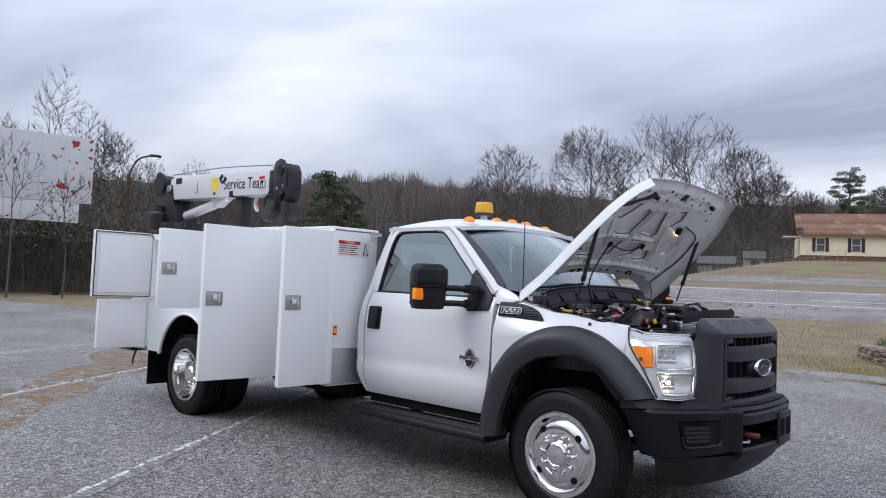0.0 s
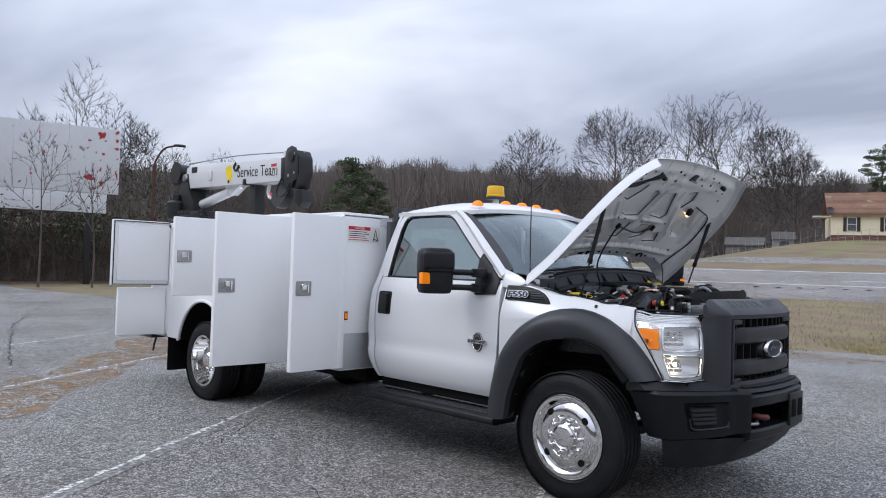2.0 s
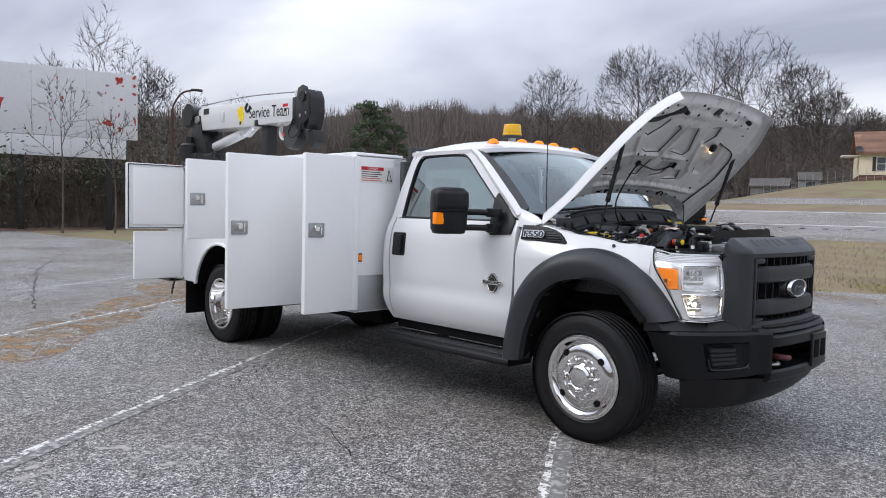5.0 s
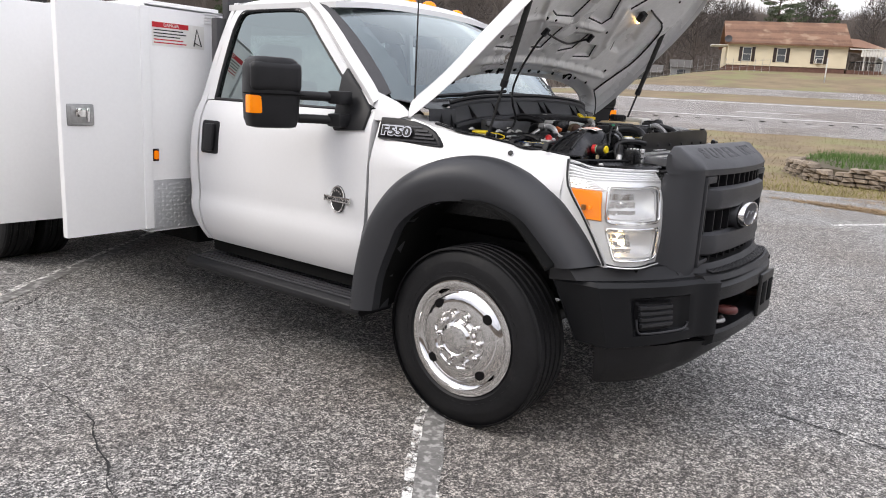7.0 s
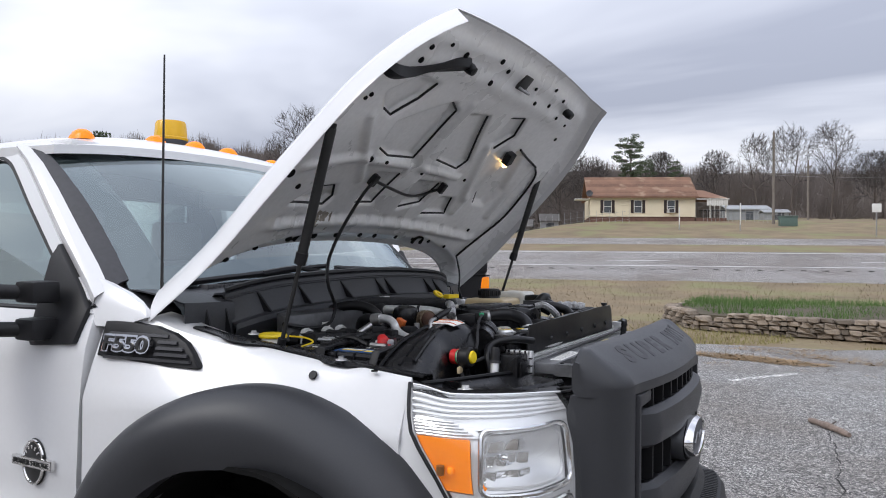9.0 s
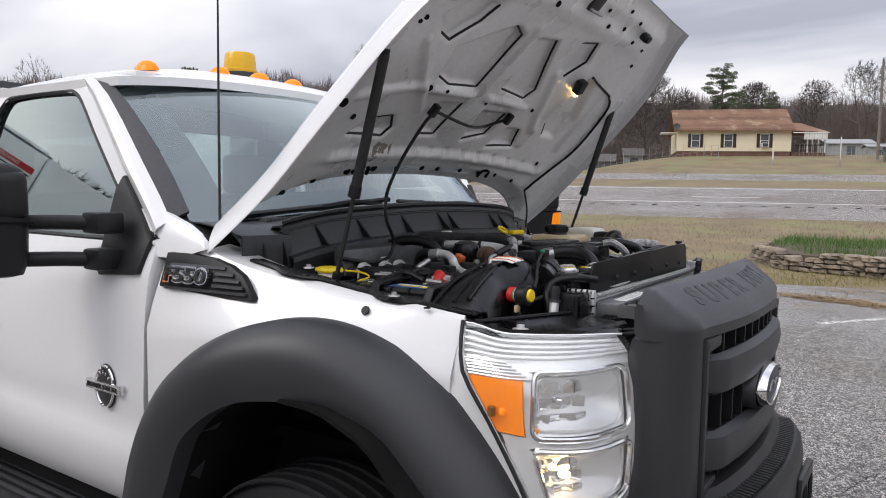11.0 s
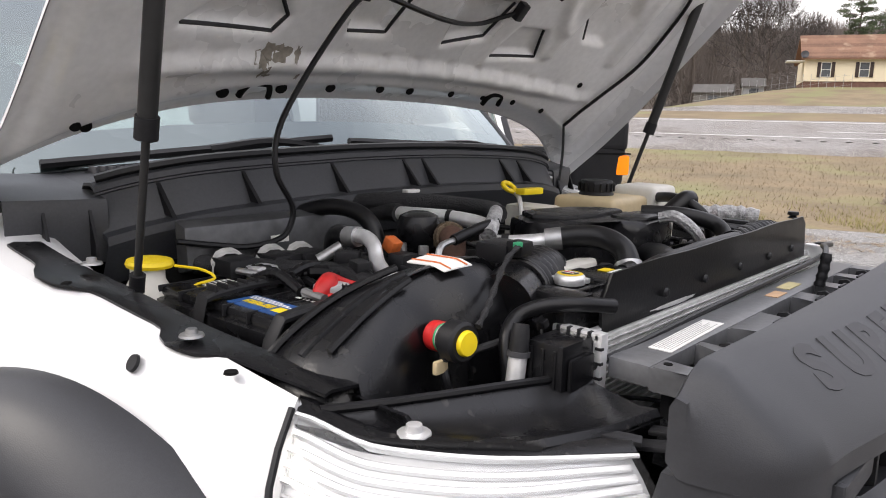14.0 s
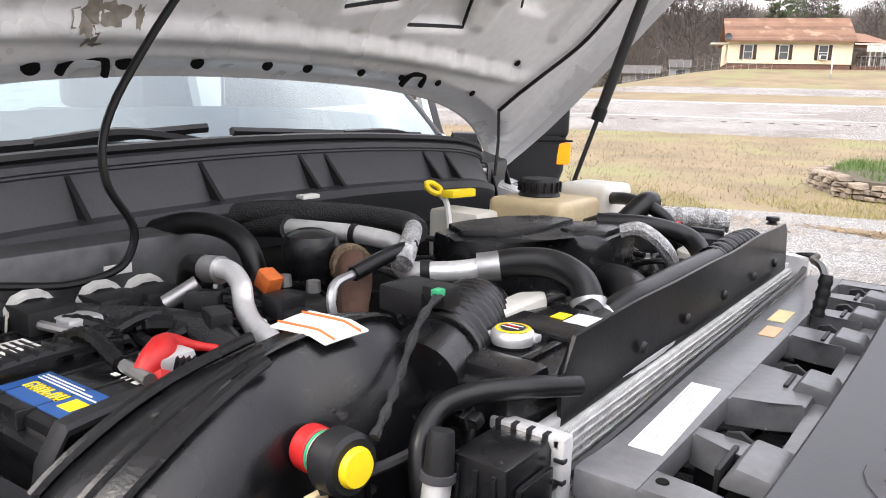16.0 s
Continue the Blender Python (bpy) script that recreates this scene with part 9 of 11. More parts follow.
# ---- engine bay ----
# floor and shelf are near black: the bay's depth shade is in their colour
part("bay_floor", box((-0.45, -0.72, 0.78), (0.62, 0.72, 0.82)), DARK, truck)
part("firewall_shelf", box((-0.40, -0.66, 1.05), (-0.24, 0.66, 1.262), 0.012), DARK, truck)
part("firewall_rail", prism([(-0.245, 1.250), (-0.205, 1.262), (-0.215, 1.335), (-0.25, 1.345)], "y", -0.62, -0.22, 0.006), material("grey_bay_steel", (0.10, 0.102, 0.106), 0.36, metal=0.5, vary=0.3, scale=20), truck, "grey steel firewall rail")
part("rail_tag", box((-0.214, -0.45, 1.285), (-0.209, -0.41, 1.305)), PAPER, truck)
for s in (-1, 1):
    rows = []
    for k in range(24):
        x = -0.40 + 0.80 * k / 23
        yt = TOP_Y(min(x, 0.305)) - 0.075
        z = TOP_Z(min(x, 0.305))
        rows.append([(x, s * yt, z - 0.004), (x, s * (yt - 0.02), z - 0.03), (x, s * (yt - 0.04), z - 0.12), (x, s * (yt - 0.06), 0.9)])
    part("bay_side", thick_grid(bmesh.new(), rows, (0, -s * 0.006, 0)), ENGINE_PLASTIC, truck)
    rows = []
    for k in range(30):
        x = -0.34 + 0.66 * k / 29
        w = 0.030 + 0.028 * (smoothstep(0.07, 0.02, abs(x - 0.107)) + smoothstep(0.08, 0.02, abs(x + 0.182)))
        yt = TOP_Y(min(x, 0.305)) - 0.030
        z = TOP_Z(min(x, 0.305)) + 0.014
        rows.append([(x, s * (yt + w - 0.03), z - 0.003), (x, s * (yt - 0.01), z), (x, s * (yt - 0.05), z - 0.004), (x, s * (yt - 0.056), z - 0.03)])
    flange = part("splash_flange", thick_grid(bmesh.new(), rows, (0, 0, -0.004)), ENGINE_PLASTIC, truck, "black plastic flange along the fender")
    for bx, by, bz in ((0.107, 0.788, 1.252), (-0.182, 0.788, 1.300)):
        part("bolt", lathe(bmesh.new(), [(0, 0.010), (0.007, 0.010), (0.008, 0.004), (0.015, 0.003), (0.016, 0.0)], 12, Matrix.Translation((bx, s * by, bz))), STEEL, flange)
part("fender_hole", lathe(bmesh.new(), [(0, 0.003), (0.008, 0.003), (0.009, 0)], 10, Matrix.Translation((0.215, -0.800, 1.234))), DARK, truck)
part("fender_hole", lathe(bmesh.new(), [(0, 0.003), (0.007, 0.003), (0.008, 0)], 4, Matrix.Translation((-0.13, -0.845, 1.287))), DARK, truck)


def ep(name, bm, mat=None, label="", parent=None, smooth=38):
    return part(name, bm, mat or ENGINE_PLASTIC, parent or truck, label, smooth)


# washer bottle with its yellow cap
wb = ep("washer_bottle", loft(bmesh.new(), [[(-0.198 + r * math.cos(a) * 1.0, -0.695 + r * math.sin(a) * 0.8, z) for a in [2 * math.pi * k / 20 for k in range(20)]] for r, z in ((0.055, 1.10), (0.060, 1.18), (0.050, 1.235), (0.032, 1.262), (0.032, 1.282))]), MILKY_PLASTIC, "milky washer bottle with yellow cap")
ep("washer_cap", lathe(bmesh.new(), [(0, 1.296), (0.026, 1.295), (0.040, 1.292), (0.043, 1.286), (0.041, 1.281), (0, 1.279)], 28, Matrix.Translation((-0.200, -0.690, 0)) @ Matrix.Diagonal((1.0, 0.85, 1, 1))), YELLOW, "", wb)
ep("cap_tether", tube([(-0.16, -0.668, 1.285), (-0.125, -0.640, 1.280), (-0.105, -0.63, 1.268), (-0.13, -0.65, 1.255), (-0.125, -0.665, 1.24)], 0.0025, 6), YELLOW, "", wb)

# battery
B = Matrix.Translation((-0.014, -0.607, 0)) @ Matrix.Rotation(radians(2.5), 4, "Z")
bat = empty("battery")
bat.parent = truck
bat["label"] = "black battery with blue label and strap"


def bp_(name, bm, mat, label=""):
    return part(name, turned(bm, B), mat, bat, label)


bp_("case", box((-0.165, -0.088, 1.03), (0.150, 0.088, 1.225), 0.010), ENGINE_PLASTIC)
bp_("lid", box((-0.170, -0.093, 1.218), (0.156, 0.093, 1.240), 0.008), ENGINE_PLASTIC)
bp_("lid_top", box((-0.155, -0.080, 1.236), (0.146, 0.070, 1.256), 0.010), ENGINE_PLASTIC)
bp_("blue_label", box((0.010, -0.066, 1.256), (0.132, -0.014, 1.2575), 0.0), BLUE, "blue battery label with yellow print")
for j in range(6):
    x = 0.026 + 0.0108 * j
    letter = bmesh.new()
    add_box(letter, (x, -0.050, 1.2575), (x + 0.0026, -0.036, 1.2582))
    add_box(letter, (x, -0.050 if j % 2 else -0.0385, 1.2575), (x + 0.008, -0.0475 if j % 2 else -0.036, 1.2582))
    add_box(letter, (x + 0.0058, -0.050, 1.2575), (x + 0.008, -0.036 if j % 3 else -0.043, 1.2582))
    bp_("label_letter", letter, YELLOW)
bp_("label_badge", box((0.098, -0.055, 1.2575), (0.120, -0.036, 1.2583), 0.0004), YELLOW)
for k in range(3):
    bp_("print_line", box((0.016, -0.030 + 0.0045 * k, 1.2575), (0.124 - 0.02 * k, -0.0285 + 0.0045 * k, 1.2580)), PAPER)
bp_("white_label", box((-0.115, -0.030, 1.256), (-0.045, 0.020, 1.2572)), PAPER, "white printed battery label")
for j in range(5):
    bp_("print_bar", box((-0.110, -0.025 + 0.009 * j, 1.2572), (-0.055 - 0.01 * (j % 2), -0.021 + 0.009 * j, 1.2578)), INK)
rows = []
for k in range(20):
    y = -0.115 + 0.235 * k / 19
    z = 1.262 + 0.012 * (1 - ((y) / 0.12) ** 2) - 0.10 * smoothstep(0.088, 0.118, abs(y))
    rows.append([(-0.030, y, z - 0.004), (-0.026, y, z), (-0.006, y, z), (-0.002, y, z - 0.004)])
bp_("strap", thick_grid(bmesh.new(), rows, (0, 0, -0.005)), BLACK_PLASTIC, "black ribbed hold-down strap")
for k in range(9):
    y = -0.075 + 0.018 * k
    bp_("strap_rib", box((-0.028, y, 1.268), (-0.004, y + 0.004, 1.278), 0.001), BLACK_PLASTIC)
rows = []
for k in range(14):
    y = -0.115 + 0.235 * k / 13
    z = 1.258 + 0.012 * (1 - (y / 0.12) ** 2) - 0.12 * smoothstep(0.088, 0.118, abs(y))
    rows.append([(0.138, y, z - 0.004), (0.142, y, z), (0.158, y, z), (0.162, y, z - 0.004)])
bp_("strap", thick_grid(bmesh.new(), rows, (0, 0, -0.005)), BLACK_PLASTIC)
bp_("terminal_clamp", box((0.075, 0.040, 1.255), (0.115, 0.085, 1.278), 0.006), ALUMINIUM, "cast terminal clamp")
bp_("terminal_bolt", tube([(0.07, 0.030, 1.265), (0.125, 0.022, 1.265)], 0.007, 8, 1), STEEL)
bp_("terminal_clamp", box((-0.125, 0.055, 1.255), (-0.080, 0.100, 1.275), 0.006), ALUMINIUM)
bp_("terminal_bolt", tube([(-0.12, 0.04, 1.268), (-0.06, 0.05, 1.268)], 0.006, 8, 1), STEEL)
ep("red_cable_boot", tube([(0.086, -0.572, 1.262), (0.080, -0.552, 1.276), (0.062, -0.528, 1.278), (0.070, -0.500, 1.270), (0.098, -0.474, 1.264), (0.12, -0.462, 1.258)], lambda t: 0.0125 + 0.0045 * math.sin(7 * t) - 0.005 * t, 12), RED, "red battery cable cover")
ep("red_flap", tube([(0.100, -0.560, 1.262), (0.118, -0.572, 1.248), (0.128, -0.578, 1.222)], lambda t: 0.010 - 0.004 * t, 6), RED)
ep("corrugated_sleeve", tube([(0.125, -0.56, 1.270), (0.155, -0.53, 1.268), (0.20, -0.50, 1.25)], ribbed(0.014, 0.004, 14), 10, 20), HOSE)
ep("battery_cable", tube([(-0.07, -0.50, 1.265), (-0.02, -0.47, 1.275), (0.04, -0.455, 1.278), (0.10, -0.47, 1.27)], 0.010, 8), HOSE)

# air cleaner: a big moulded cover falling towards the fender
AIR_TOP = curve_of([(-0.770, 1.150), (-0.745, 1.205), (-0.715, 1.238), (-0.66, 1.272), (-0.60, 1.300), (-0.54, 1.322), (-0.48, 1.334), (-0.425, 1.330), (-0.405, 1.315)])
AIR_L = curve_of([(-0.770, 0.165), (-0.70, 0.165), (-0.62, 0.175), (-0.54, 0.205), (-0.42, 0.225)])
AIR_R = curve_of([(-0.770, 0.325), (-0.70, 0.330), (-0.62, 0.318), (-0.55, 0.305), (-0.48, 0.330), (-0.42, 0.338)])
rings = []
for k in range(27):
    y = -0.770 + 0.365 * k / 26
    t, a, b = AIR_TOP(y), AIR_L(y), AIR_R(y)
    w = b - a
    rings.append([(a - 0.012, y, 1.00), (a - 0.010, y, t - 0.060), (a, y, t - 0.022), (a + 0.018, y, t - 0.004), (a + 0.05, y, t + 0.002), (a + w * 0.5, y, t), (b - 0.060, y, t - 0.006), (b - 0.030, y, t - 0.024), (b - 0.012, y, t - 0.060), (b, y, t - 0.12), (b + 0.004, y, 1.00)])
air = ep("air_cleaner", loft(bmesh.new(), rings), ENGINE_PLASTIC, "large moulded black air cleaner box", None, 40)


def air_ridge(f0, f1, y0, y1, r):
    pts = []
    for k in range(14):
        y = y0 + (y1 - y0) * k / 13
        a, b = AIR_L(y), AIR_R(y)
        f = f0 + (f1 - f0) * k / 13
        pts.append((a + (b - a) * f, y, AIR_TOP(y) + 0.001 - (0.010 if f > 0.75 else 0)))
    return tube(pts, r, 6, 1)


ep("ridge", air_ridge(0.10, 0.12, -0.725, -0.54, 0.0055), ENGINE_PLASTIC, "", air)
ep("ridge", air_ridge(0.42, 0.40, -0.715, -0.55, 0.0055), ENGINE_PLASTIC, "", air)
ep("ridge", air_ridge(0.62, 0.60, -0.70, -0.56, 0.0055), ENGINE_PLASTIC, "", air)
for k in range(9):
    y = -0.70 + 0.033 * k
    ep("side_rib", prism([(AIR_R(y) - 0.004, AIR_TOP(y) - 0.115), (AIR_R(y) + 0.012, AIR_TOP(y) - 0.16), (AIR_R(y) + 0.012, 1.04), (AIR_R(y) - 0.004, 1.04)], "y", y - 0.002, y + 0.002), ENGINE_PLASTIC, "", air)
rows = []
for f in (0.10, 0.22, 0.33, 0.44, 0.54, 0.64, 0.70):
    row = []
    for k in range(6):
        y = -0.523 + 0.042 * k / 5 + 0.012 * f
        a, b = AIR_L(y), AIR_R(y)
        row.append((a + (b - a) * f, y, AIR_TOP(y) + 0.0030 - 0.007 * smoothstep(0.50, 0.75, f)))
    rows.append(row)
lb = ep("white_label", thick_grid(bmesh.new(), rows, (0, 0, -0.002)), PAPER, "white label with orange stripes", air)
for k in (1, 4):
    pts = [tuple(Vector(r[k]) + Vector((0, 0, 0.001))) for r in rows]
    ep("orange_stripe", tube(pts, 0.0013, 5, 1), ORANGE, "", lb)
# restriction gauge with yellow button
G = Matrix.Translation((0.366, -0.556, 1.250)) @ Vector((1.0, -0.08, 0.04)).to_track_quat("Z", "Y").to_matrix().to_4x4()
gauge = ep("filter_gauge", lathe(bmesh.new(), [(0, -0.042), (0.020, -0.042), (0.022, -0.036), (0.027, -0.032), (0.027, -0.010), (0.023, -0.006), (0, -0.006)], 24, G), BLACK_PLASTIC, "filter gauge with yellow button")
ep("yellow_button", lathe(bmesh.new(), [(0.0, 0.001), (0.015, 0.0), (0.0172, -0.004), (0.0172, -0.008)], 24, G), YELLOW, "", gauge)
ep("clear_window", lathe(bmesh.new(), [(0.0185, -0.048), (0.0185, -0.041)], 20, G), MILKY_PLASTIC, "", gauge)
ep("green_mark", lathe(bmesh.new(), [(0.0190, -0.0475), (0.0190, -0.0445)], 20, G), GREEN, "", gauge)
ep("red_end", lathe(bmesh.new(), [(0.019, -0.048), (0.0205, -0.050), (0.0195, -0.053), (0.0205, -0.056), (0.0195, -0.059), (0.0205, -0.062), (0.0195, -0.066), (0, -0.066)], 20, G), RED, "", gauge)
ep("gauge_tube", tube([(0.325, -0.556, 1.232), (0.332, -0.565, 1.212), (0.340, -0.565, 1.19), (0.335, -0.555, 1.16)], 0.006, 8), HOSE, "", gauge)
ep("gauge_tag", box((0.330, -0.585, 1.208), (0.338, -0.562, 1.226), 0.003), CREAM_PLASTIC, "", gauge)
# intake duct
ep("intake_duct", tube([(0.318, -0.43, 1.268), (0.300, -0.375, 1.274)], 0.047, 24, 4), ENGINE_PLASTIC)
ep("corrugated_duct", tube([(0.300, -0.375, 1.274), (0.272, -0.30, 1.276), (0.235, -0.22, 1.270), (0.20, -0.155, 1.255)], ribbed(0.045, 0.006, 11), 24, 24), ENGINE_PLASTIC, "corrugated black intake duct", None, 60)
ep("duct_clamp", tube([(0.299, -0.372, 1.274), (0.295, -0.362, 1.274)], 0.050, 24, 1), BLACK_STEEL)
ep("sensor", box((0.225, -0.38, 1.315), (0.285, -0.32, 1.345), 0.006), BLACK_PLASTIC)
ep("sensor_plug", box((0.280, -0.375, 1.330), (0.310, -0.345, 1.352), 0.004), BLACK_PLASTIC)
ep("green_clip", box((0.300, -0.385, 1.345), (0.310, -0.372, 1.353), 0.002), GREEN)
ep("taped_wire", tube([(0.305, -0.375, 1.348), (0.315, -0.42, 1.33), (0.335, -0.47, 1.30), (0.352, -0.505, 1.285), (0.362, -0.535, 1.268)], lambda t: 0.0040 + 0.0012 * math.sin(40 * t), 8), CORD, "taped black wire")

# coolant bottle
deg = ep("coolant_bottle", prism([(0.285, -0.415), (0.275, -0.18), (0.30, -0.10), (0.405, -0.10), (0.425, -0.33), (0.415, -0.415)], "z", 1.14, 1.282, 0.012), ENGINE_PLASTIC, "black coolant bottle cover")
ep("milky_flank", prism([(0.265, -0.42), (0.245, -0.12), (0.27, -0.09), (0.29, -0.12), (0.292, -0.42)], "z", 1.13, 1.290, 0.008), MILKY_PLASTIC, "", deg)
ep("bottle_ridge", box((0.315, -0.26, 1.275), (0.405, -0.15, 1.294), 0.010), ENGINE_PLASTIC, "", deg)
ep("bottle_ridge", box((0.325, -0.395, 1.270), (0.42, -0.345, 1.293), 0.010), ENGINE_PLASTIC, "", deg)
ep("filler_neck", lathe(bmesh.new(), [(0.024, 1.262), (0.024, 1.286), (0, 1.286)], 20, Matrix.Translation((0.346, -0.298, 0))), ENGINE_PLASTIC, "", deg)
CAP_AT = Matrix.Translation((0.346, -0.298, 0))
cap = ep("pressure_cap", lathe(bmesh.new(), [(0.023, 1.285), (0.0245, 1.289), (0.0245, 1.295), (0.0225, 1.299), (0.020, 1.301), (0, 1.302)], 24, CAP_AT), ALUMINIUM, "metal pressure cap with yellow warning ring", deg)
for a in (0.5, 3.64):
    ep("cap_ear", box((0.346 + 0.024 * math.cos(a) - 0.005, -0.298 + 0.024 * math.sin(a) - 0.006, 1.288), (0.346 + 0.024 * math.cos(a) + 0.005, -0.298 + 0.024 * math.sin(a) + 0.006, 1.296), 0.002), ALUMINIUM, "", cap)
ep("warning_ring", lathe(bmesh.new(), [(0.0195, 1.3018), (0.0160, 1.3026), (0.0155, 1.302)], 24, CAP_AT), YELLOW, "", cap)
ep("warning_print", lathe(bmesh.new(), [(0, 1.3030), (0.0135, 1.3026)], 20, CAP_AT), INK, "", cap)
for k in range(3):
    ep("warning_bar", box((0.336, -0.3045 + 0.005 * k, 1.3032), (0.356 - 0.004 * (k % 2), -0.3020 + 0.005 * k, 1.3036)), RED_INK if k == 1 else PAPER, "", cap)
for x0, x1, y0, y1 in ((0.296, 0.312, -0.40, -0.19), (0.380, 0.392, -0.34, -0.27), (0.312, 0.40, -0.262, -0.250)):
    ep("moulded_rib", box((x0, y0, 1.278), (x1, y1, 1.289), 0.003), ENGINE_PLASTIC, "", deg)
for k in range(2):
    ep("spigot", tube([(0.350 + 0.030 * k, -0.135 - 0.03 * k, 1.276), (0.356 + 0.030 * k, -0.115 - 0.03 * k, 1.281)], ribbed(0.017, 0.002, 3), 14, 8), BLACK_STEEL, "", deg)
ep("yellow_tag", box((0.345, -0.215, 1.2945), (0.362, -0.19, 1.2955)), YELLOW, "", deg)
ep("tag_print", box((0.365, -0.22, 1.2945), (0.395, -0.18, 1.2953)), PAPER, "", deg)
ep("coolant_hose", tube([(0.448, -0.345, 1.278), (0.425, -0.395, 1.285), (0.392, -0.435, 1.283), (0.372, -0.465, 1.270), (0.378, -0.495, 1.245), (0.392, -0.505, 1.20), (0.395, -0.50, 1.12)], 0.0105, 14), HOSE, "black rubber coolant hose")
ep("coolant_hose", tube([(0.365, -0.34, 1.262), (0.36, -0.38, 1.265), (0.375, -0.415, 1.245), (0.39, -0.43, 1.19)], 0.009, 12), HOSE)
ep("fill_pipe", tube([(0.402, -0.500, 1.238), (0.405, -0.515, 1.16), (0.41, -0.53, 1.06)], 0.0125, 14), ALUMINIUM, "bare metal pipe")
ep("pipe_cap", tube([(0.400, -0.494, 1.272), (0.4005, -0.496, 1.262), (0.402, -0.500, 1.235)], lambda t: 0.0105 + 0.003 * t, 16, 2), BLACK_PLASTIC)
ep("pipe_collar", tube([(0.402, -0.500, 1.238), (0.4022, -0.5008, 1.231)], 0.0155, 16, 1), TRIM_GREY)

# radiator with end tank, fins and rubber deflector
tank = ep("radiator_tank", box((0.405, -0.490, 1.00), (0.462, -0.412, 1.254), 0.008), ENGINE_PLASTIC, "black radiator end tank with crimped metal edge")
ep("tank_face", box((0.462, -0.480, 1.10), (0.470, -0.424, 1.235), 0.006), ENGINE_PLASTIC, "", tank)
ep("crimp_rail", box((0.398, -0.420, 1.246), (0.472, -0.402, 1.258), 0.003), ALUMINIUM, "bright crimped metal rail", tank)
ep("crimp_rail", box((0.462, -0.420, 1.02), (0.475, -0.402, 1.258), 0.003), ALUMINIUM, "bright crimped metal rail", tank)
for k in range(4):
    ep("crimp_slot", box((0.406 + 0.016 * k, -0.422, 1.2475), (0.411 + 0.016 * k, -0.412, 1.2588), 0.001), BLACK_PLASTIC, "", tank)
for k in range(11):
    ep("crimp_slot", box((0.466, -0.4215, 1.236 - 0.020 * k), (0.4762, -0.414, 1.240 - 0.020 * k), 0.001), BLACK_PLASTIC, "", tank)
for k in range(3):
    ep("tank_rib", box((0.412 + 0.018 * k, -0.4925, 1.04), (0.417 + 0.018 * k, -0.484, 1.246), 0.0015), ENGINE_PLASTIC, "", tank)
rad = empty("radiator")
rad.parent = truck
rad["label"] = "aluminium radiator core behind a black deflector"
part("core", box((0.405, -0.405, 0.95), (0.4440, 0.575, 1.236)), FINS, rad)
fin = bmesh.new()
for k in range(280):
    y = -0.403 + 0.0035 * k
    add_box(fin, (0.4438, y, 1.06), (0.4455, y + 0.0012, 1.235))
tagged(part("cooling_fin", fin, FINS, rad, "", 0), kind="stuff")
for k in range(14):
    part("core_tube", box((0.4442, -0.405, 1.2285 - 0.0095 * k), (0.4475, 0.575, 1.2305 - 0.0095 * k)), ALUMINIUM, rad)
part("top_rail", box((0.428, -0.41, 1.238), (0.440, 0.58, 1.248), 0.002), ALUMINIUM, rad)
part("end_rail", box((0.43, 0.575, 0.95), (0.475, 0.600, 1.262), 0.004), ALUMINIUM, rad)
rows = []
for k in range(34):
    y = -0.360 + 0.905 * k / 33
    sag = 0.0015 * math.sin(7 * y) + 0.001 * math.sin(17 * y)
    top = 1.322 + 0.010 * smoothstep(-0.36, 0.5, y) + 0.0012 * math.sin(23 * y) - 0.045 * smoothstep(-0.340, -0.360, y) - 0.02 * smoothstep(0.52, 0.545, y)
    rows.append([(0.4405 + sag * 0.2, y, 1.239), (0.4405 + sag, y, 1.26), (0.4385 + sag, y, 1.29), (0.438 + sag * 1.5, y, top)])
dfl = part("deflector", thick_grid(bmesh.new(), rows, (-0.0045, 0, 0)), HOSE, rad, "flexible black rubber deflector")
for y in (-0.17, -0.02, 0.14, 0.30, 0.44):
    part("push_pin", lathe(bmesh.new(), [(0, 0.005), (0.006, 0.004), (0.008, 0)], 10, Matrix.Translation((0.4425, y, 1.268)) @ Matrix.Rotation(radians(90), 4, "Y")), BLACK_PLASTIC, dfl)
part("far_pin", lathe(bmesh.new(), [(0, 0.016), (0.012, 0.015), (0.013, 0.008), (0.007, 0.006), (0.012, 0.0)], 12, Matrix.Translation((0.408, 0.545, 1.322))), BLACK_PLASTIC, rad)

# front cover over the radiator support
cover = empty("front_cover")
cover.parent = truck
cover["label"] = "dusty dark grey plastic cover behind the grille"
COVER = material("dusty_grey_plastic", (0.125, 0.127, 0.133), 0.30, vary=0.3, scale=10, fine=90, bump=0.04, bump_scale=90, spots=(12, 0.56, 0.15, (0.12, 0.12, 0.12), 0.5))
part("cover_panel", box((0.474, -0.40, 1.196), (0.534, 0.60, 1.226), 0.005), COVER, cover)
part("cover_panel", box((0.606, -0.375, 1.185), (0.640, 0.55, 1.216), 0.005), COVER, cover)
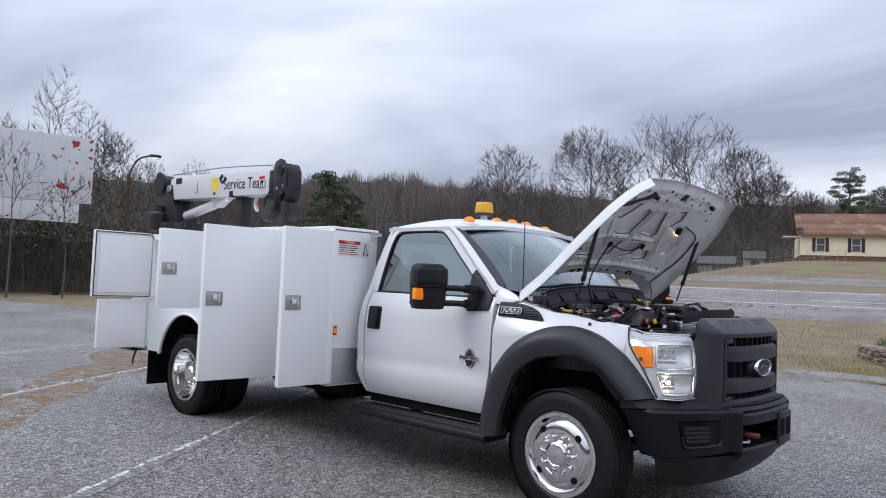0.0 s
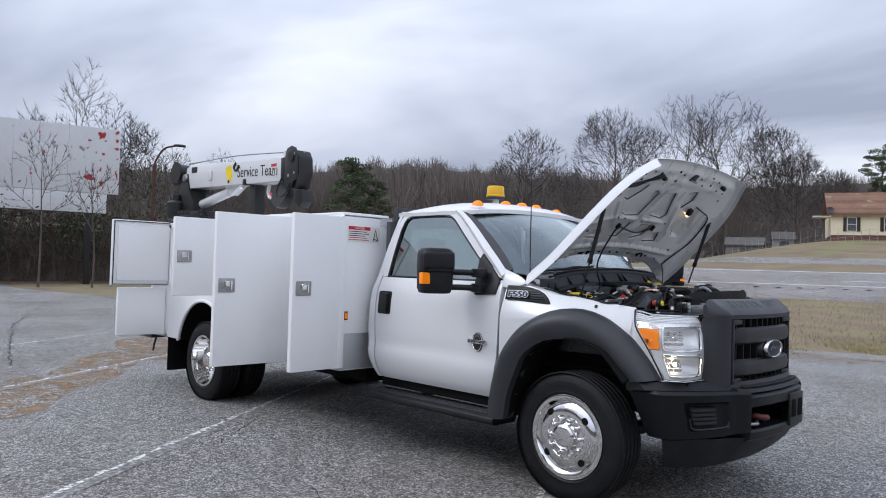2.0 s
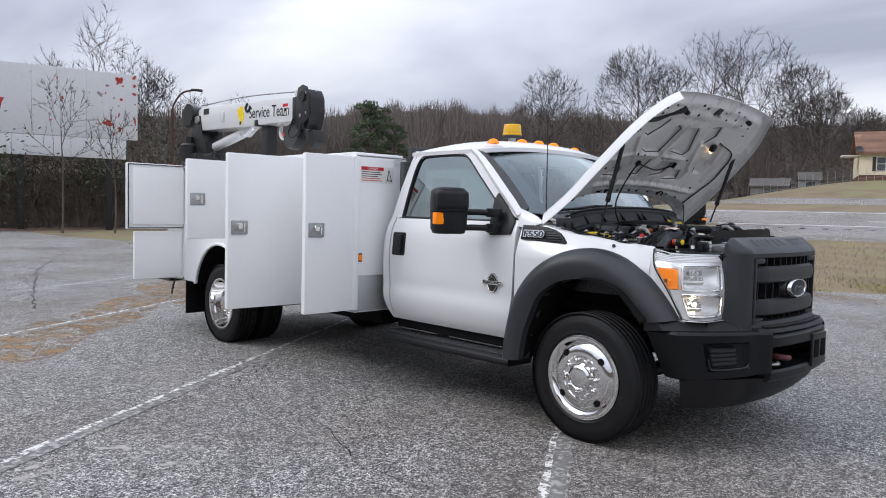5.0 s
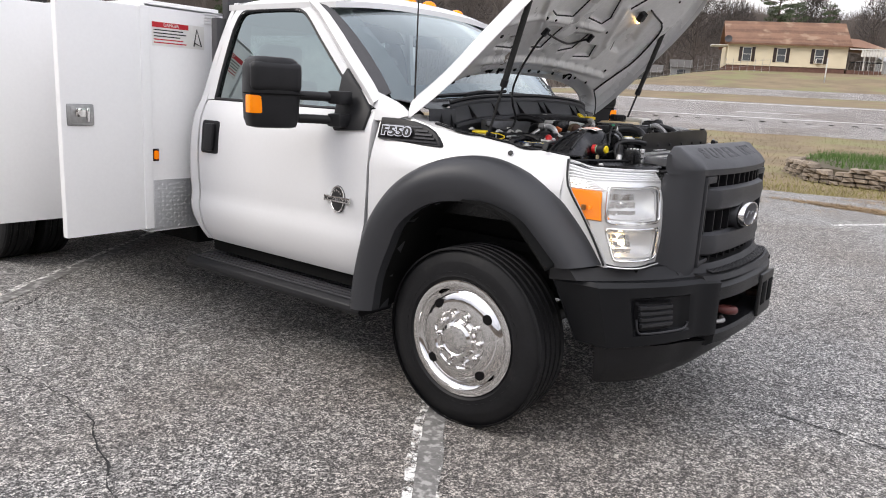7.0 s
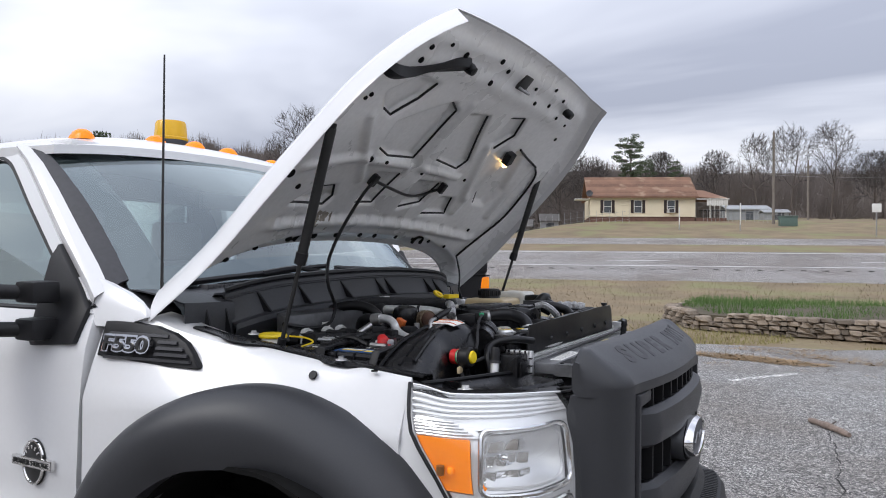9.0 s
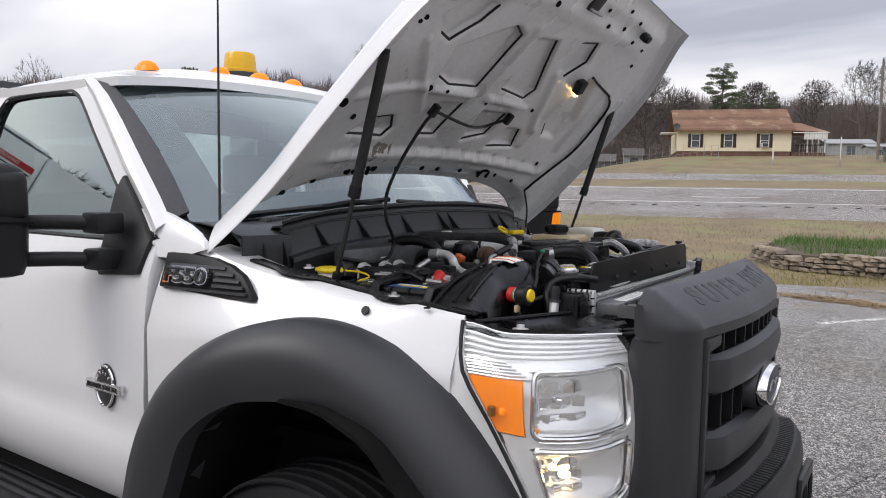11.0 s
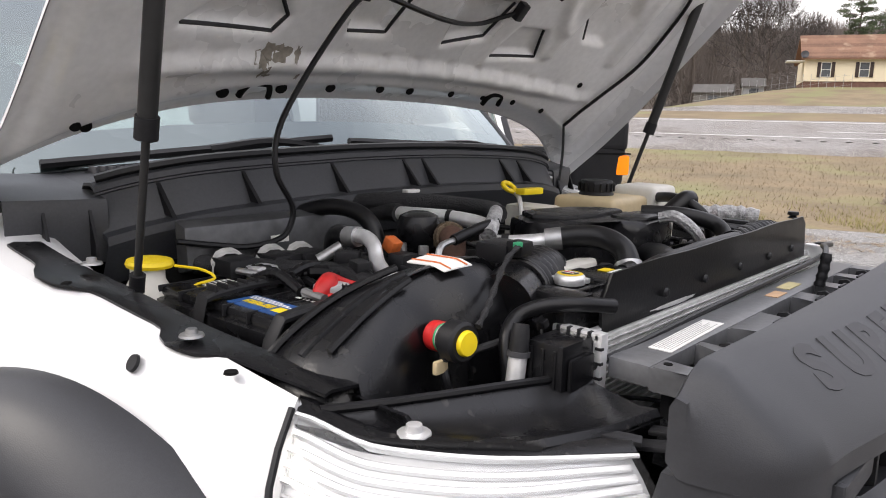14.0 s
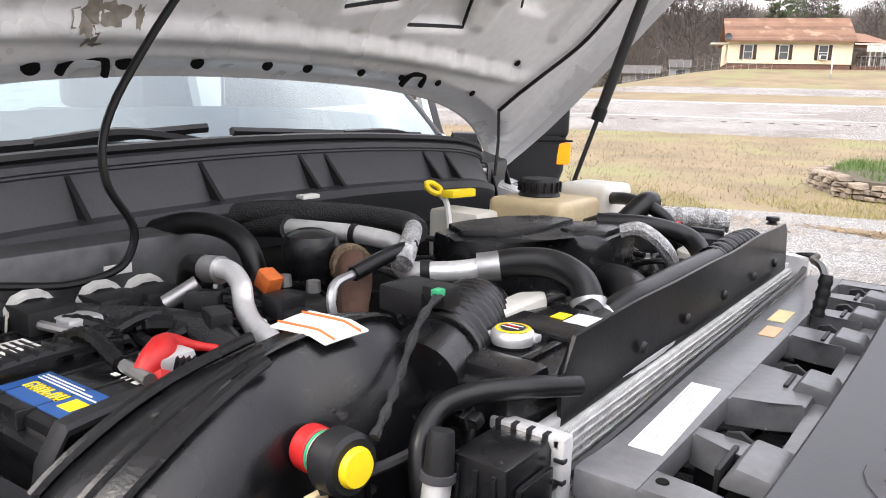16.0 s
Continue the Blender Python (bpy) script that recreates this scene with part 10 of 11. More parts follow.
for y0, y1, y2, y3 in ((-0.400, -0.352, -0.392, -0.362), (-0.262, -0.236, -0.290, -0.248), (-0.146, 0.002, -0.115, -0.020), (0.150, 0.215, 0.135, 0.200), (0.300, 0.345, 0.290, 0.350), (0.430, 0.470, 0.420, 0.480), (0.55, 0.60, 0.55, 0.60)):
    part("cover_finger", prism([(0.532, y0), (0.572, y0 * 0.5 + y2 * 0.5 + 0.006), (0.608, y2), (0.608, y3), (0.572, y1 * 0.5 + y3 * 0.5 - 0.006), (0.532, y1)], "z", 1.192, 1.2245, 0.004), COVER, cover)
    part("finger_lip", box((0.536, min(y1, y3) - 0.004, 1.150), (0.604, min(y1, y3), 1.200), 0.001), BLACK_PLASTIC, cover)
part("cover_well", box((0.478, -0.44, 1.08), (0.64, 0.60, 1.120)), ENGINE_PLASTIC, cover)
for y, w in ((-0.295, 0.038), (-0.045, 0.030), (0.175, 0.030), (0.325, 0.028), (0.46, 0.028)):
    scoop = part("air_scoop", prism([(0.578, 1.214), (0.592, 1.238), (0.624, 1.234), (0.636, 1.214)], "y", y - w, y + w, 0.006), COVER, cover)
    part("scoop_shadow_gap", box((0.574, y - w * 0.8, 1.190), (0.579, y + w * 0.8, 1.228), 0.001), BLACK_PLASTIC, scoop)
    part("hook_rib", prism([(0.552, 1.20), (0.560, 1.228), (0.574, 1.232), (0.590, 1.222), (0.590, 1.20)], "y", y + w + 0.012, y + w + 0.019, 0.002), BLACK_PLASTIC, cover)
rr = random.Random(63)
for x, y in ((0.556, -0.315), (0.572, -0.30), (0.553, -0.19), (0.566, -0.205), (0.545, 0.07), (0.560, 0.10), (0.575, 0.05), (0.56, 0.25), (0.565, 0.385), (0.56, 0.51)):
    m = Matrix.Translation((x, y, rr.uniform(1.14, 1.175))) @ Matrix.Rotation(rr.uniform(0, 3), 4, "Z") @ Matrix.Rotation(rr.uniform(-0.5, 0.5), 4, "X")
    bm = box((-0.014, -0.009, -0.010), (0.014, 0.009, 0.010), 0.002)
    add_box(bm, (-0.010, -0.006, 0.010), (0.010, -0.002, 0.014), 0.001)
    add_box(bm, (-0.010, 0.002, 0.010), (0.010, 0.006, 0.014), 0.001)
    part("well_connector", turned(bm, m), rr.choice((BLACK_PLASTIC, TRIM_GREY, BLACK_STEEL)), cover)
    part("well_wire", tube([m @ Vector((-0.014, 0, 0)), m @ Vector((-0.05, 0.02, -0.006)), m @ Vector((-0.08, 0.05, -0.03))], 0.0035, 6), HOSE, cover)
part("cover_hole", lathe(bmesh.new(), [(0, 0.0012), (0.0055, 0.0012), (0.006, 0)], 12, Matrix.Translation((0.545, -0.372, 1.2245))), DARK, cover)
stk = part("spec_sticker", turned(box((-0.0165, -0.099, 0), (0.0165, 0.099, 0.0012)), Matrix.Translation((0.509, -0.230, 1.226)) @ Matrix.Rotation(radians(2), 4, "Z")), PAPER, cover, "white printed sticker")
for k in range(7):
    part("print_bar", turned(box((-0.0135 + 0.0040 * k, -0.092, 0.0012), (-0.0125 + 0.0040 * k, 0.085 - 0.01 * (k % 3), 0.0018)), Matrix.Translation((0.509, -0.230, 1.226)) @ Matrix.Rotation(radians(2), 4, "Z")), material("faded_print", (0.45, 0.44, 0.42), 0.6), stk)
part("yellow_sticker", box((0.492, 0.20, 1.226), (0.516, 0.275, 1.2272)), material("yellowed_sticker", (0.55, 0.48, 0.25), 0.6, vary=0.15, scale=40), cover)
part("orange_sticker", box((0.500, 0.115, 1.226), (0.522, 0.170, 1.2272)), material("faded_orange_sticker", (0.60, 0.38, 0.22), 0.6, vary=0.15, scale=40), cover)
part("cable_plug", tube([(0.545, 0.285, 1.225), (0.548, 0.29, 1.255), (0.550, 0.295, 1.290)], lambda t: 0.010 + 0.0012 * math.sin(24 * t), 10), BLACK_PLASTIC, cover)
part("latch_cable", tube([(0.55, 0.29, 1.285), (0.53, 0.36, 1.29), (0.50, 0.46, 1.28), (0.49, 0.56, 1.27), (0.45, 0.60, 1.26)], 0.006, 8), HOSE, cover)
part("latch", box((0.555, -0.06, 1.16), (0.60, -0.02, 1.215), 0.006), BLACK_STEEL, cover)
SEAL_X = curve_of([(-0.76, 0.318), (-0.70, 0.350), (-0.64, 0.378), (-0.56, 0.412), (-0.46, 0.452), (-0.38, 0.476)])
part("edge_seal", tube([(SEAL_X(y), y, 1.208) for y in (-0.755, -0.70, -0.64, -0.56, -0.46)] + [(0.474, -0.36, 1.222), (0.472, -0.10, 1.228), (0.470, 0.25, 1.232), (0.470, 0.56, 1.238), (0.45, 0.62, 1.25)], 0.0055, 8), HOSE, cover, "black rubber edge seal")
rows = []
for k in range(22):
    y = -0.755 + 0.33 * k / 21
    a = SEAL_X(y)
    w = 0.050 + 0.075 * smoothstep(-0.755, -0.60, y) - 0.015 * smoothstep(-0.52, -0.43, y)
    dip = 0.016 * smoothstep(-0.74, -0.62, y) * smoothstep(-0.42, -0.52, y)
    rows.append([(a, y, 1.206), (a + 0.010, y - 0.004, 1.196), (a + w * 0.4, y - 0.014, 1.194 - dip), (a + w * 0.75, y - 0.024, 1.192 - dip * 0.6), (a + w, y - 0.03, 1.197), (a + w + 0.006, y - 0.032, 1.190), (a + w - 0.01, y - 0.02, 1.10)])
CORNER_EDGE = curve_of([(0.40, 0.70), (0.556, 0.602), (0.672, 0.50), (0.748, 0.40), (0.79, 0.308), (0.83, 0.22)])
rows = [[(min(p[0], CORNER_EDGE(-p[1]) - 0.014), p[1], p[2]) for p in row] for row in rows]
part("corner_cover", thick_grid(bmesh.new(), rows, (0, 0, -0.005)), ENGINE_PLASTIC, cover, "glossy black corner cover")
part("cover_bolt", lathe(bmesh.new(), [(0, 0.014), (0.009, 0.013), (0.010, 0.005), (0.019, 0.004), (0.020, 0)], 12, Matrix.Translation((0.412, -0.700, 1.190))), ALUMINIUM, cover)
part("corner_cover", box((0.44, 0.58, 1.15), (0.64, 0.72, 1.205), 0.02), ENGINE_PLASTIC, cover)
for k, (x, y, w, d) in enumerate(((0.585, -0.505, 0.07, 0.028), (0.600, -0.470, 0.05, 0.022), (0.570, -0.540, 0.05, 0.020))):
    part("grille_bracket", turned(box((-w / 2, -d / 2, -0.003), (w / 2, d / 2, 0.003), 0.002), Matrix.Translation((x, y, 1.172 + 0.008 * k)) @ Matrix.Rotation(radians(-14 + 9 * k), 4, "Y") @ Matrix.Rotation(radians(12 * k), 4, "Z")), BLACK_PLASTIC, cover)

# coolant and turbo pipes
ep("silver_elbow", tube([(-0.055, -0.392, 1.318), (-0.015, -0.392, 1.322), (0.018, -0.400, 1.312), (0.040, -0.412, 1.290), (0.072, -0.424, 1.276), (0.13, -0.440, 1.268), (0.19, -0.48, 1.262)], 0.0128, 16), ALUMINIUM, "silver coolant pipe with elbow")
ep("elbow_clamp", tube([(-0.060, -0.392, 1.317), (-0.030, -0.392, 1.320)], 0.018, 16, 1), STEEL)
ep("elbow_hose", tube([(-0.055, -0.392, 1.317), (-0.085, -0.390, 1.318), (-0.105, -0.388, 1.305), (-0.110, -0.386, 1.27), (-0.105, -0.385, 1.22)], 0.0165, 14), HOSE, "black hose above the clamp")
ep("silver_pipe", tube([(-0.175, -0.165, 1.330), (-0.10, -0.150, 1.332), (-0.03, -0.135, 1.332), (0.03, -0.125, 1.326), (0.065, -0.145, 1.316), (0.085, -0.175, 1.308), (0.115, -0.185, 1.306), (0.165, -0.155, 1.310), (0.205, -0.128, 1.318)], 0.0145, 16), ALUMINIUM, "long silver coolant pipe")
for a, b in (((-0.045, -0.139, 1.332), (-0.036, -0.137, 1.332)), ((0.125, -0.180, 1.307), (0.136, -0.173, 1.308))):
    ep("pipe_band", tube([a, b], 0.0165, 14, 1), BLACK_PLASTIC)
ep("pipe_clamp", tube([(0.190, -0.137, 1.315), (0.215, -0.121, 1.320)], 0.021, 16, 1), STEEL)
ep("upper_hose", tube([(0.205, -0.128, 1.318), (0.235, -0.105, 1.325), (0.275, -0.085, 1.325), (0.315, -0.085, 1.312), (0.335, -0.095, 1.292), (0.345, -0.105, 1.27)], 0.0205, 16), HOSE, "black upper radiator hose")
ep("hose_clamp", tube([(0.337, -0.097, 1.288), (0.343, -0.103, 1.276)], 0.0245, 16, 1), STEEL)
ep("radiator_hose", tube([(0.355, -0.115, 1.262), (0.375, -0.06, 1.285), (0.385, 0.02, 1.292), (0.395, 0.12, 1.300), (0.40, 0.22, 1.302)], 0.0195, 14), HOSE)
ep("hose_clamp", tube([(0.357, -0.108, 1.265), (0.363, -0.095, 1.270)], 0.023, 16, 1), STEEL)
ep("heat_sleeve", tube([(-0.30, -0.23, 1.335), (-0.22, -0.175, 1.352), (-0.12, -0.10, 1.352), (-0.03, -0.075, 1.350), (0.03, -0.09, 1.350), (0.075, -0.13, 1.350)], 0.018, 12), CORD, "woven black heat sleeve")
ep("heat_sleeve", tube([(-0.30, -0.20, 1.32), (-0.20, -0.165, 1.33), (-0.16, -0.165, 1.33)], 0.020, 12), CORD)
ep("braided_sleeve", tube([(0.055, -0.115, 1.352), (0.085, -0.150, 1.356), (0.110, -0.190, 1.346), (0.128, -0.225, 1.325)], lambda t: 0.012 + 0.003 * t, 14), BRAID, "silver braided heat shield")
ep("sensor_wire", tube([(0.118, -0.19, 1.345), (0.115, -0.25, 1.335), (0.112, -0.30, 1.322)], 0.010, 10), HOSE)
ep("sensor_tube", tube([(0.112, -0.30, 1.322), (0.112, -0.33, 1.316), (0.118, -0.345, 1.300), (0.125, -0.345, 1.27)], 0.006, 8), STEEL)
ep("arched_hose", tube([(-0.26, -0.345, 1.335), (-0.21, -0.32, 1.350), (-0.16, -0.298, 1.348), (-0.12, -0.288, 1.330), (-0.098, -0.286, 1.295), (-0.09, -0.29, 1.24)], 0.0165, 14), HOSE, "arched black hose")
ep("turbo_housing", tube([(-0.03, -0.185, 1.27), (0.005, -0.205, 1.300), (0.040, -0.228, 1.312), (0.070, -0.252, 1.298), (0.085, -0.275, 1.26), (0.088, -0.285, 1.18)], lambda t: 0.024 - 0.006 * abs(t - 0.4), 16), RUST, "rust-brown turbo pipe")
ep("mesh_wrap", tube([(0.012, -0.210, 1.304), (0.030, -0.221, 1.311), (0.048, -0.234, 1.312)], ribbed(0.0265, 0.0018, 8), 20, 14), material("bronze_mesh", (0.20, 0.15, 0.10), 0.5, metal=0.6, vary=0.5, scale=200, bump=0.5, bump_scale=300), "bronze wire mesh wrap")
ep("vacuum_canister", lathe(bmesh.new(), [(0, 1.352), (0.02, 1.352), (0.036, 1.345), (0.042, 1.330), (0.042, 1.300), (0.034, 1.285), (0, 1.285)], 24, Matrix.Translation((-0.035, -0.235, 0))), ENGINE_PLASTIC, "round black canister")
oc = ep("orange_connector", turned(box((-0.013, -0.012, -0.012), (0.013, 0.012, 0.012), 0.003), Matrix.Translation((0.020, -0.358, 1.308)) @ Matrix.Rotation(radians(25), 4, "Y")), material("dusty_orange_plastic", (0.55, 0.13, 0.03), 0.45, vary=0.25, scale=60), "orange electrical connector")
ep("connector_lock", box((0.010, -0.366, 1.318), (0.020, -0.352, 1.324), 0.002), ORANGE, "", oc)
ep("connector_plug", box((0.035, -0.385, 1.270), (0.075, -0.345, 1.300), 0.006), BLACK_PLASTIC, "", oc)
ep("connector_plug", box((0.070, -0.390, 1.262), (0.105, -0.350, 1.285), 0.006), BLACK_PLASTIC, "", oc)
ep("manifold", tube([(0.10, -0.36, 1.22), (0.16, -0.40, 1.23), (0.20, -0.38, 1.20)], 0.03, 10), RUST)
ep("cast_bracket", prism([(-0.02, -0.33), (0.06, -0.335), (0.08, -0.30), (0.03, -0.28), (-0.02, -0.29)], "z", 1.20, 1.280, 0.006), BLACK_STEEL, "dark cast bracket")
for x, y in ((0.0, -0.315), (0.05, -0.31)):
    ep("bracket_bolt", lathe(bmesh.new(), [(0, 1.305), (0.009, 1.305), (0.010, 1.290)], 8, Matrix.Translation((x, y, 0))), STEEL)

# air charge box and duct on the far side
bx = ep("intake_box", prism([(0.02, -0.03), (0.05, 0.02), (0.045, 0.13), (0.10, 0.20), (0.175, 0.215), (0.265, 0.24), (0.275, 0.10), (0.235, 0.055), (0.195, 0.02), (0.17, -0.06), (0.10, -0.075)], "z", 1.235, 1.338, 0.024), ENGINE_PLASTIC, "moulded black intake box")
ep("box_top", prism([(0.045, -0.015), (0.065, 0.03), (0.07, 0.12), (0.115, 0.175), (0.17, 0.185), (0.175, 0.08), (0.155, -0.03), (0.10, -0.055)], "z", 1.330, 1.347, 0.008), ENGINE_PLASTIC, "", bx)
ep("box_top", prism([(0.185, 0.10), (0.19, 0.205), (0.255, 0.225), (0.262, 0.115), (0.225, 0.085)], "z", 1.330, 1.344, 0.008), ENGINE_PLASTIC, "", bx)
ep("charge_pipe", tube([(0.26, 0.12, 1.26), (0.33, 0.05, 1.27), (0.37, -0.02, 1.25)], 0.033, 18), HOSE, "black charge pipe")
ep("foil_loom", tube([(0.27, 0.15, 1.34), (0.30, 0.16, 1.345), (0.335, 0.18, 1.315), (0.34, 0.22, 1.27)], 0.012, 8), BRAID)

# power steering / brake reservoir
rv = empty("fluid_reservoir")
rv.parent = truck
rv["label"] = "yellowed translucent fluid reservoir with black cap"
part("tank", box((-0.085, 0.295, 1.20), (0.085, 0.475, 1.350), 0.018, 3), CREAM_PLASTIC, rv)
part("tank_rear", box((-0.02, 0.47, 1.20), (0.10, 0.60, 1.372), 0.018, 3), MILKY_PLASTIC, rv)
part("cap", lathe(bmesh.new(), [(0.042, 1.345), (0.044, 1.352), (0.040, 1.358), (0.042, 1.378), (0.038, 1.386), (0, 1.386)], 22, Matrix.Translation((-0.015, 0.385, 0))), BLACK_PLASTIC, rv)
for k in range(16):
    a = 2 * math.pi * k / 16
    part("cap_rib", tube([(-0.015 + 0.043 * math.cos(a), 0.385 + 0.043 * math.sin(a), 1.360), (-0.015 + 0.043 * math.cos(a), 0.385 + 0.043 * math.sin(a), 1.380)], 0.003, 4, 1), BLACK_PLASTIC, rv)
part("strap", box((-0.092, 0.305, 1.26), (-0.086, 0.47, 1.30), 0.002), BLACK_PLASTIC, rv)
ep("reservoir_hose", tube([(0.09, 0.50, 1.345), (0.15, 0.46, 1.352), (0.21, 0.43, 1.345), (0.25, 0.44, 1.31), (0.26, 0.46, 1.25)], 0.013, 12), HOSE)
ep("reservoir_hose", tube([(0.09, 0.40, 1.30), (0.14, 0.39, 1.318), (0.20, 0.38, 1.318), (0.235, 0.40, 1.300)], 0.013, 12), HOSE)
ep("foam_sleeve", tube([(0.175, 0.395, 1.318), (0.195, 0.43, 1.350), (0.20, 0.455, 1.352)], 0.022, 12), HOSE)
ep("heater_hose", tube([(0.20, 0.21, 1.340), (0.28, 0.24, 1.340), (0.34, 0.265, 1.325), (0.375, 0.24, 1.300), (0.385, 0.19, 1.292)], 0.0165, 14), HOSE, "curved black heater hose")
ep("corrugated_hose", tube([(0.395, 0.22, 1.298), (0.40, 0.33, 1.308), (0.395, 0.44, 1.300), (0.38, 0.52, 1.28)], ribbed(0.021, 0.004, 26), 14, 22), HOSE, "corrugated black hose", None, 60)
ep("foil_wrap", tube([(0.20, 0.52, 1.31), (0.26, 0.56, 1.315), (0.32, 0.58, 1.31)], lambda t: 0.022 + 0.003 * math.sin(31 * t), 12), BRAID, "crumpled foil heat wrap")
db = ep("far_bottle", lathe(bmesh.new(), [(0, 1.10), (0.055, 1.10), (0.06, 1.24), (0.05, 1.275), (0.032, 1.285), (0, 1.285)], 20, Matrix.Translation((0.325, 0.42, 0))), MILKY_PLASTIC, "milky coolant bottle with black cap")
ep("far_cap", lathe(bmesh.new(), [(0.034, 1.283), (0.040, 1.290), (0.038, 1.305), (0.02, 1.312), (0, 1.312)], 20, Matrix.Translation((0.325, 0.42, 0))), BLACK_PLASTIC, "", db)
ep("far_cap_grip", box((0.295, 0.412, 1.308), (0.355, 0.428, 1.320), 0.004), BLACK_PLASTIC, "", db)
ep("red_marker", box((0.215, 0.49, 1.30), (0.245, 0.51, 1.312), 0.003), RED)

# dipstick handles and small milky tank by the cowl
dp = ep("dipstick_handle", turned(tube([(0.017 * math.cos(a), 0.017 * math.sin(a), 0) for a in [2 * math.pi * k / 16 for k in range(17)]], 0.0058, 8, 1), Matrix.Translation((-0.144, 0.192, 1.368)) @ Matrix.Rotation(radians(35), 4, "Y")), YELLOW, "yellow dipstick loop")
ep("dipstick_stem", tube([(-0.132, 0.196, 1.358), (-0.115, 0.200, 1.335), (-0.105, 0.202, 1.25)], 0.006, 8), PAPER, "", dp)
ep("dipstick_lever", prism([(-0.120, 0.185), (-0.095, 0.190), (-0.085, 0.255), (-0.105, 0.262)], "z", 1.352, 1.368, 0.004), YELLOW, "", dp)
ep("master_tank", box((-0.17, 0.21, 1.22), (-0.05, 0.29, 1.325), 0.012), MILKY_PLASTIC, "small milky tank below the cowl")
ep("white_clip", box((-0.235, -0.085, 1.362), (-0.215, -0.045, 1.370), 0.003), PAPER)
ep("foil_shield", box((-0.03, 0.16, 1.26), (0.05, 0.24, 1.318), 0.01), BRAID)

# fuel rail side: grey brackets, plugs and looms
rr = random.Random(12)
for x, y in ((-0.165, -0.556), (-0.150, -0.476), (-0.140, -0.420)):
    ep("plug_block", box((x - 0.03, y - 0.03, 1.235), (x + 0.035, y + 0.028, 1.285), 0.006), BLACK_PLASTIC)
    ep("grey_bracket", thick_grid(bmesh.new(), [[(x - 0.024 + 0.012 * q, y + dy, z - 0.004 * q) for q in (0, 1)] for dy, z in ((-0.034, 1.258), (-0.032, 1.278), (-0.022, 1.293), (-0.008, 1.298), (0.010, 1.297), (0.022, 1.290), (0.030, 1.276), (0.033, 1.258))], (0, 0, -0.005)), material("pale_grey_plastic", (0.50, 0.50, 0.48), 0.5, vary=0.2, scale=30), "pale grey moulded bracket")
ep("tinned_pipe", tube([(-0.075, -0.445, 1.278), (-0.055, -0.41, 1.302)], 0.0105, 12, 1), STEEL)
ep("black_loom", tube([(-0.22, -0.60, 1.27), (-0.12, -0.50, 1.262), (0.0, -0.46, 1.268), (0.10, -0.47, 1.262), (0.18, -0.47, 1.25)], 0.018, 10), CORD, "taped black wiring loom")
ep("black_loom", tube([(-0.09, -0.56, 1.255), (-0.03, -0.49, 1.272), (0.02, -0.44, 1.262), (0.05, -0.42, 1.24)], ribbed(0.010, 0.003, 22), 8, 16), HOSE)
ep("injector_plug", turned(box((-0.02, -0.013, -0.012), (0.022, 0.013, 0.012), 0.004), Matrix.Translation((-0.01, -0.435, 1.290)) @ Matrix.Rotation(radians(40), 4, "Z")), BLACK_PLASTIC)
ep("injector_plug", turned(box((-0.02, -0.013, -0.012), (0.022, 0.013, 0.012), 0.004), Matrix.Translation((0.045, -0.455, 1.285)) @ Matrix.Rotation(radians(-20), 4, "Z")), BLACK_PLASTIC)
# plain block in near black, the shade between engine parts painted by its colour
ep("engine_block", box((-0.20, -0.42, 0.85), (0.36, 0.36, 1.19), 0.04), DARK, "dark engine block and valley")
grey_steel = material("sooty_casting", (0.10, 0.10, 0.10), 0.5, metal=0.4, vary=0.4, scale=18, bump=0.2, bump_scale=80)
ep("valve_cover", box((-0.19, -0.43, 1.17), (0.10, -0.33, 1.245), 0.016), grey_steel)
ep("valve_cover", box((-0.19, 0.02, 1.17), (0.16, 0.16, 1.24), 0.016), grey_steel)
for k in range(46):
    x, y = rr.uniform(-0.22, 0.34), rr.uniform(-0.46, 0.36)
    z = rr.uniform(1.16, 1.235)
    if rr.random() < 0.55:
        d = Vector((rr.uniform(-1, 1), rr.uniform(-1, 1), rr.uniform(-0.3, 0.3))).normalized() * rr.uniform(0.05, 0.12)
        p = Vector((x, y, z))
        ep("small_hose", tube([p - d, p + Vector((0, 0, 0.03)), p + d], rr.uniform(0.005, 0.012), 8), rr.choice((HOSE, HOSE, CORD, ENGINE_PLASTIC)))
    else:
        a = rr.uniform(0.015, 0.035)
        ep("small_fitting", turned(box((-a, -a * 0.7, -a * 0.6), (a, a * 0.7, a * 0.6), 0.004), Matrix.Translation((x, y, z)) @ Matrix.Rotation(rr.uniform(0, 3), 4, "Z")), rr.choice((ENGINE_PLASTIC, BLACK_PLASTIC, grey_steel, ENGINE_PLASTIC)))

TAPE = material("dusty_black_tape", (0.02, 0.02, 0.021), 0.5, vary=0.5, scale=60, ior=1.38)
rr = random.Random(31)
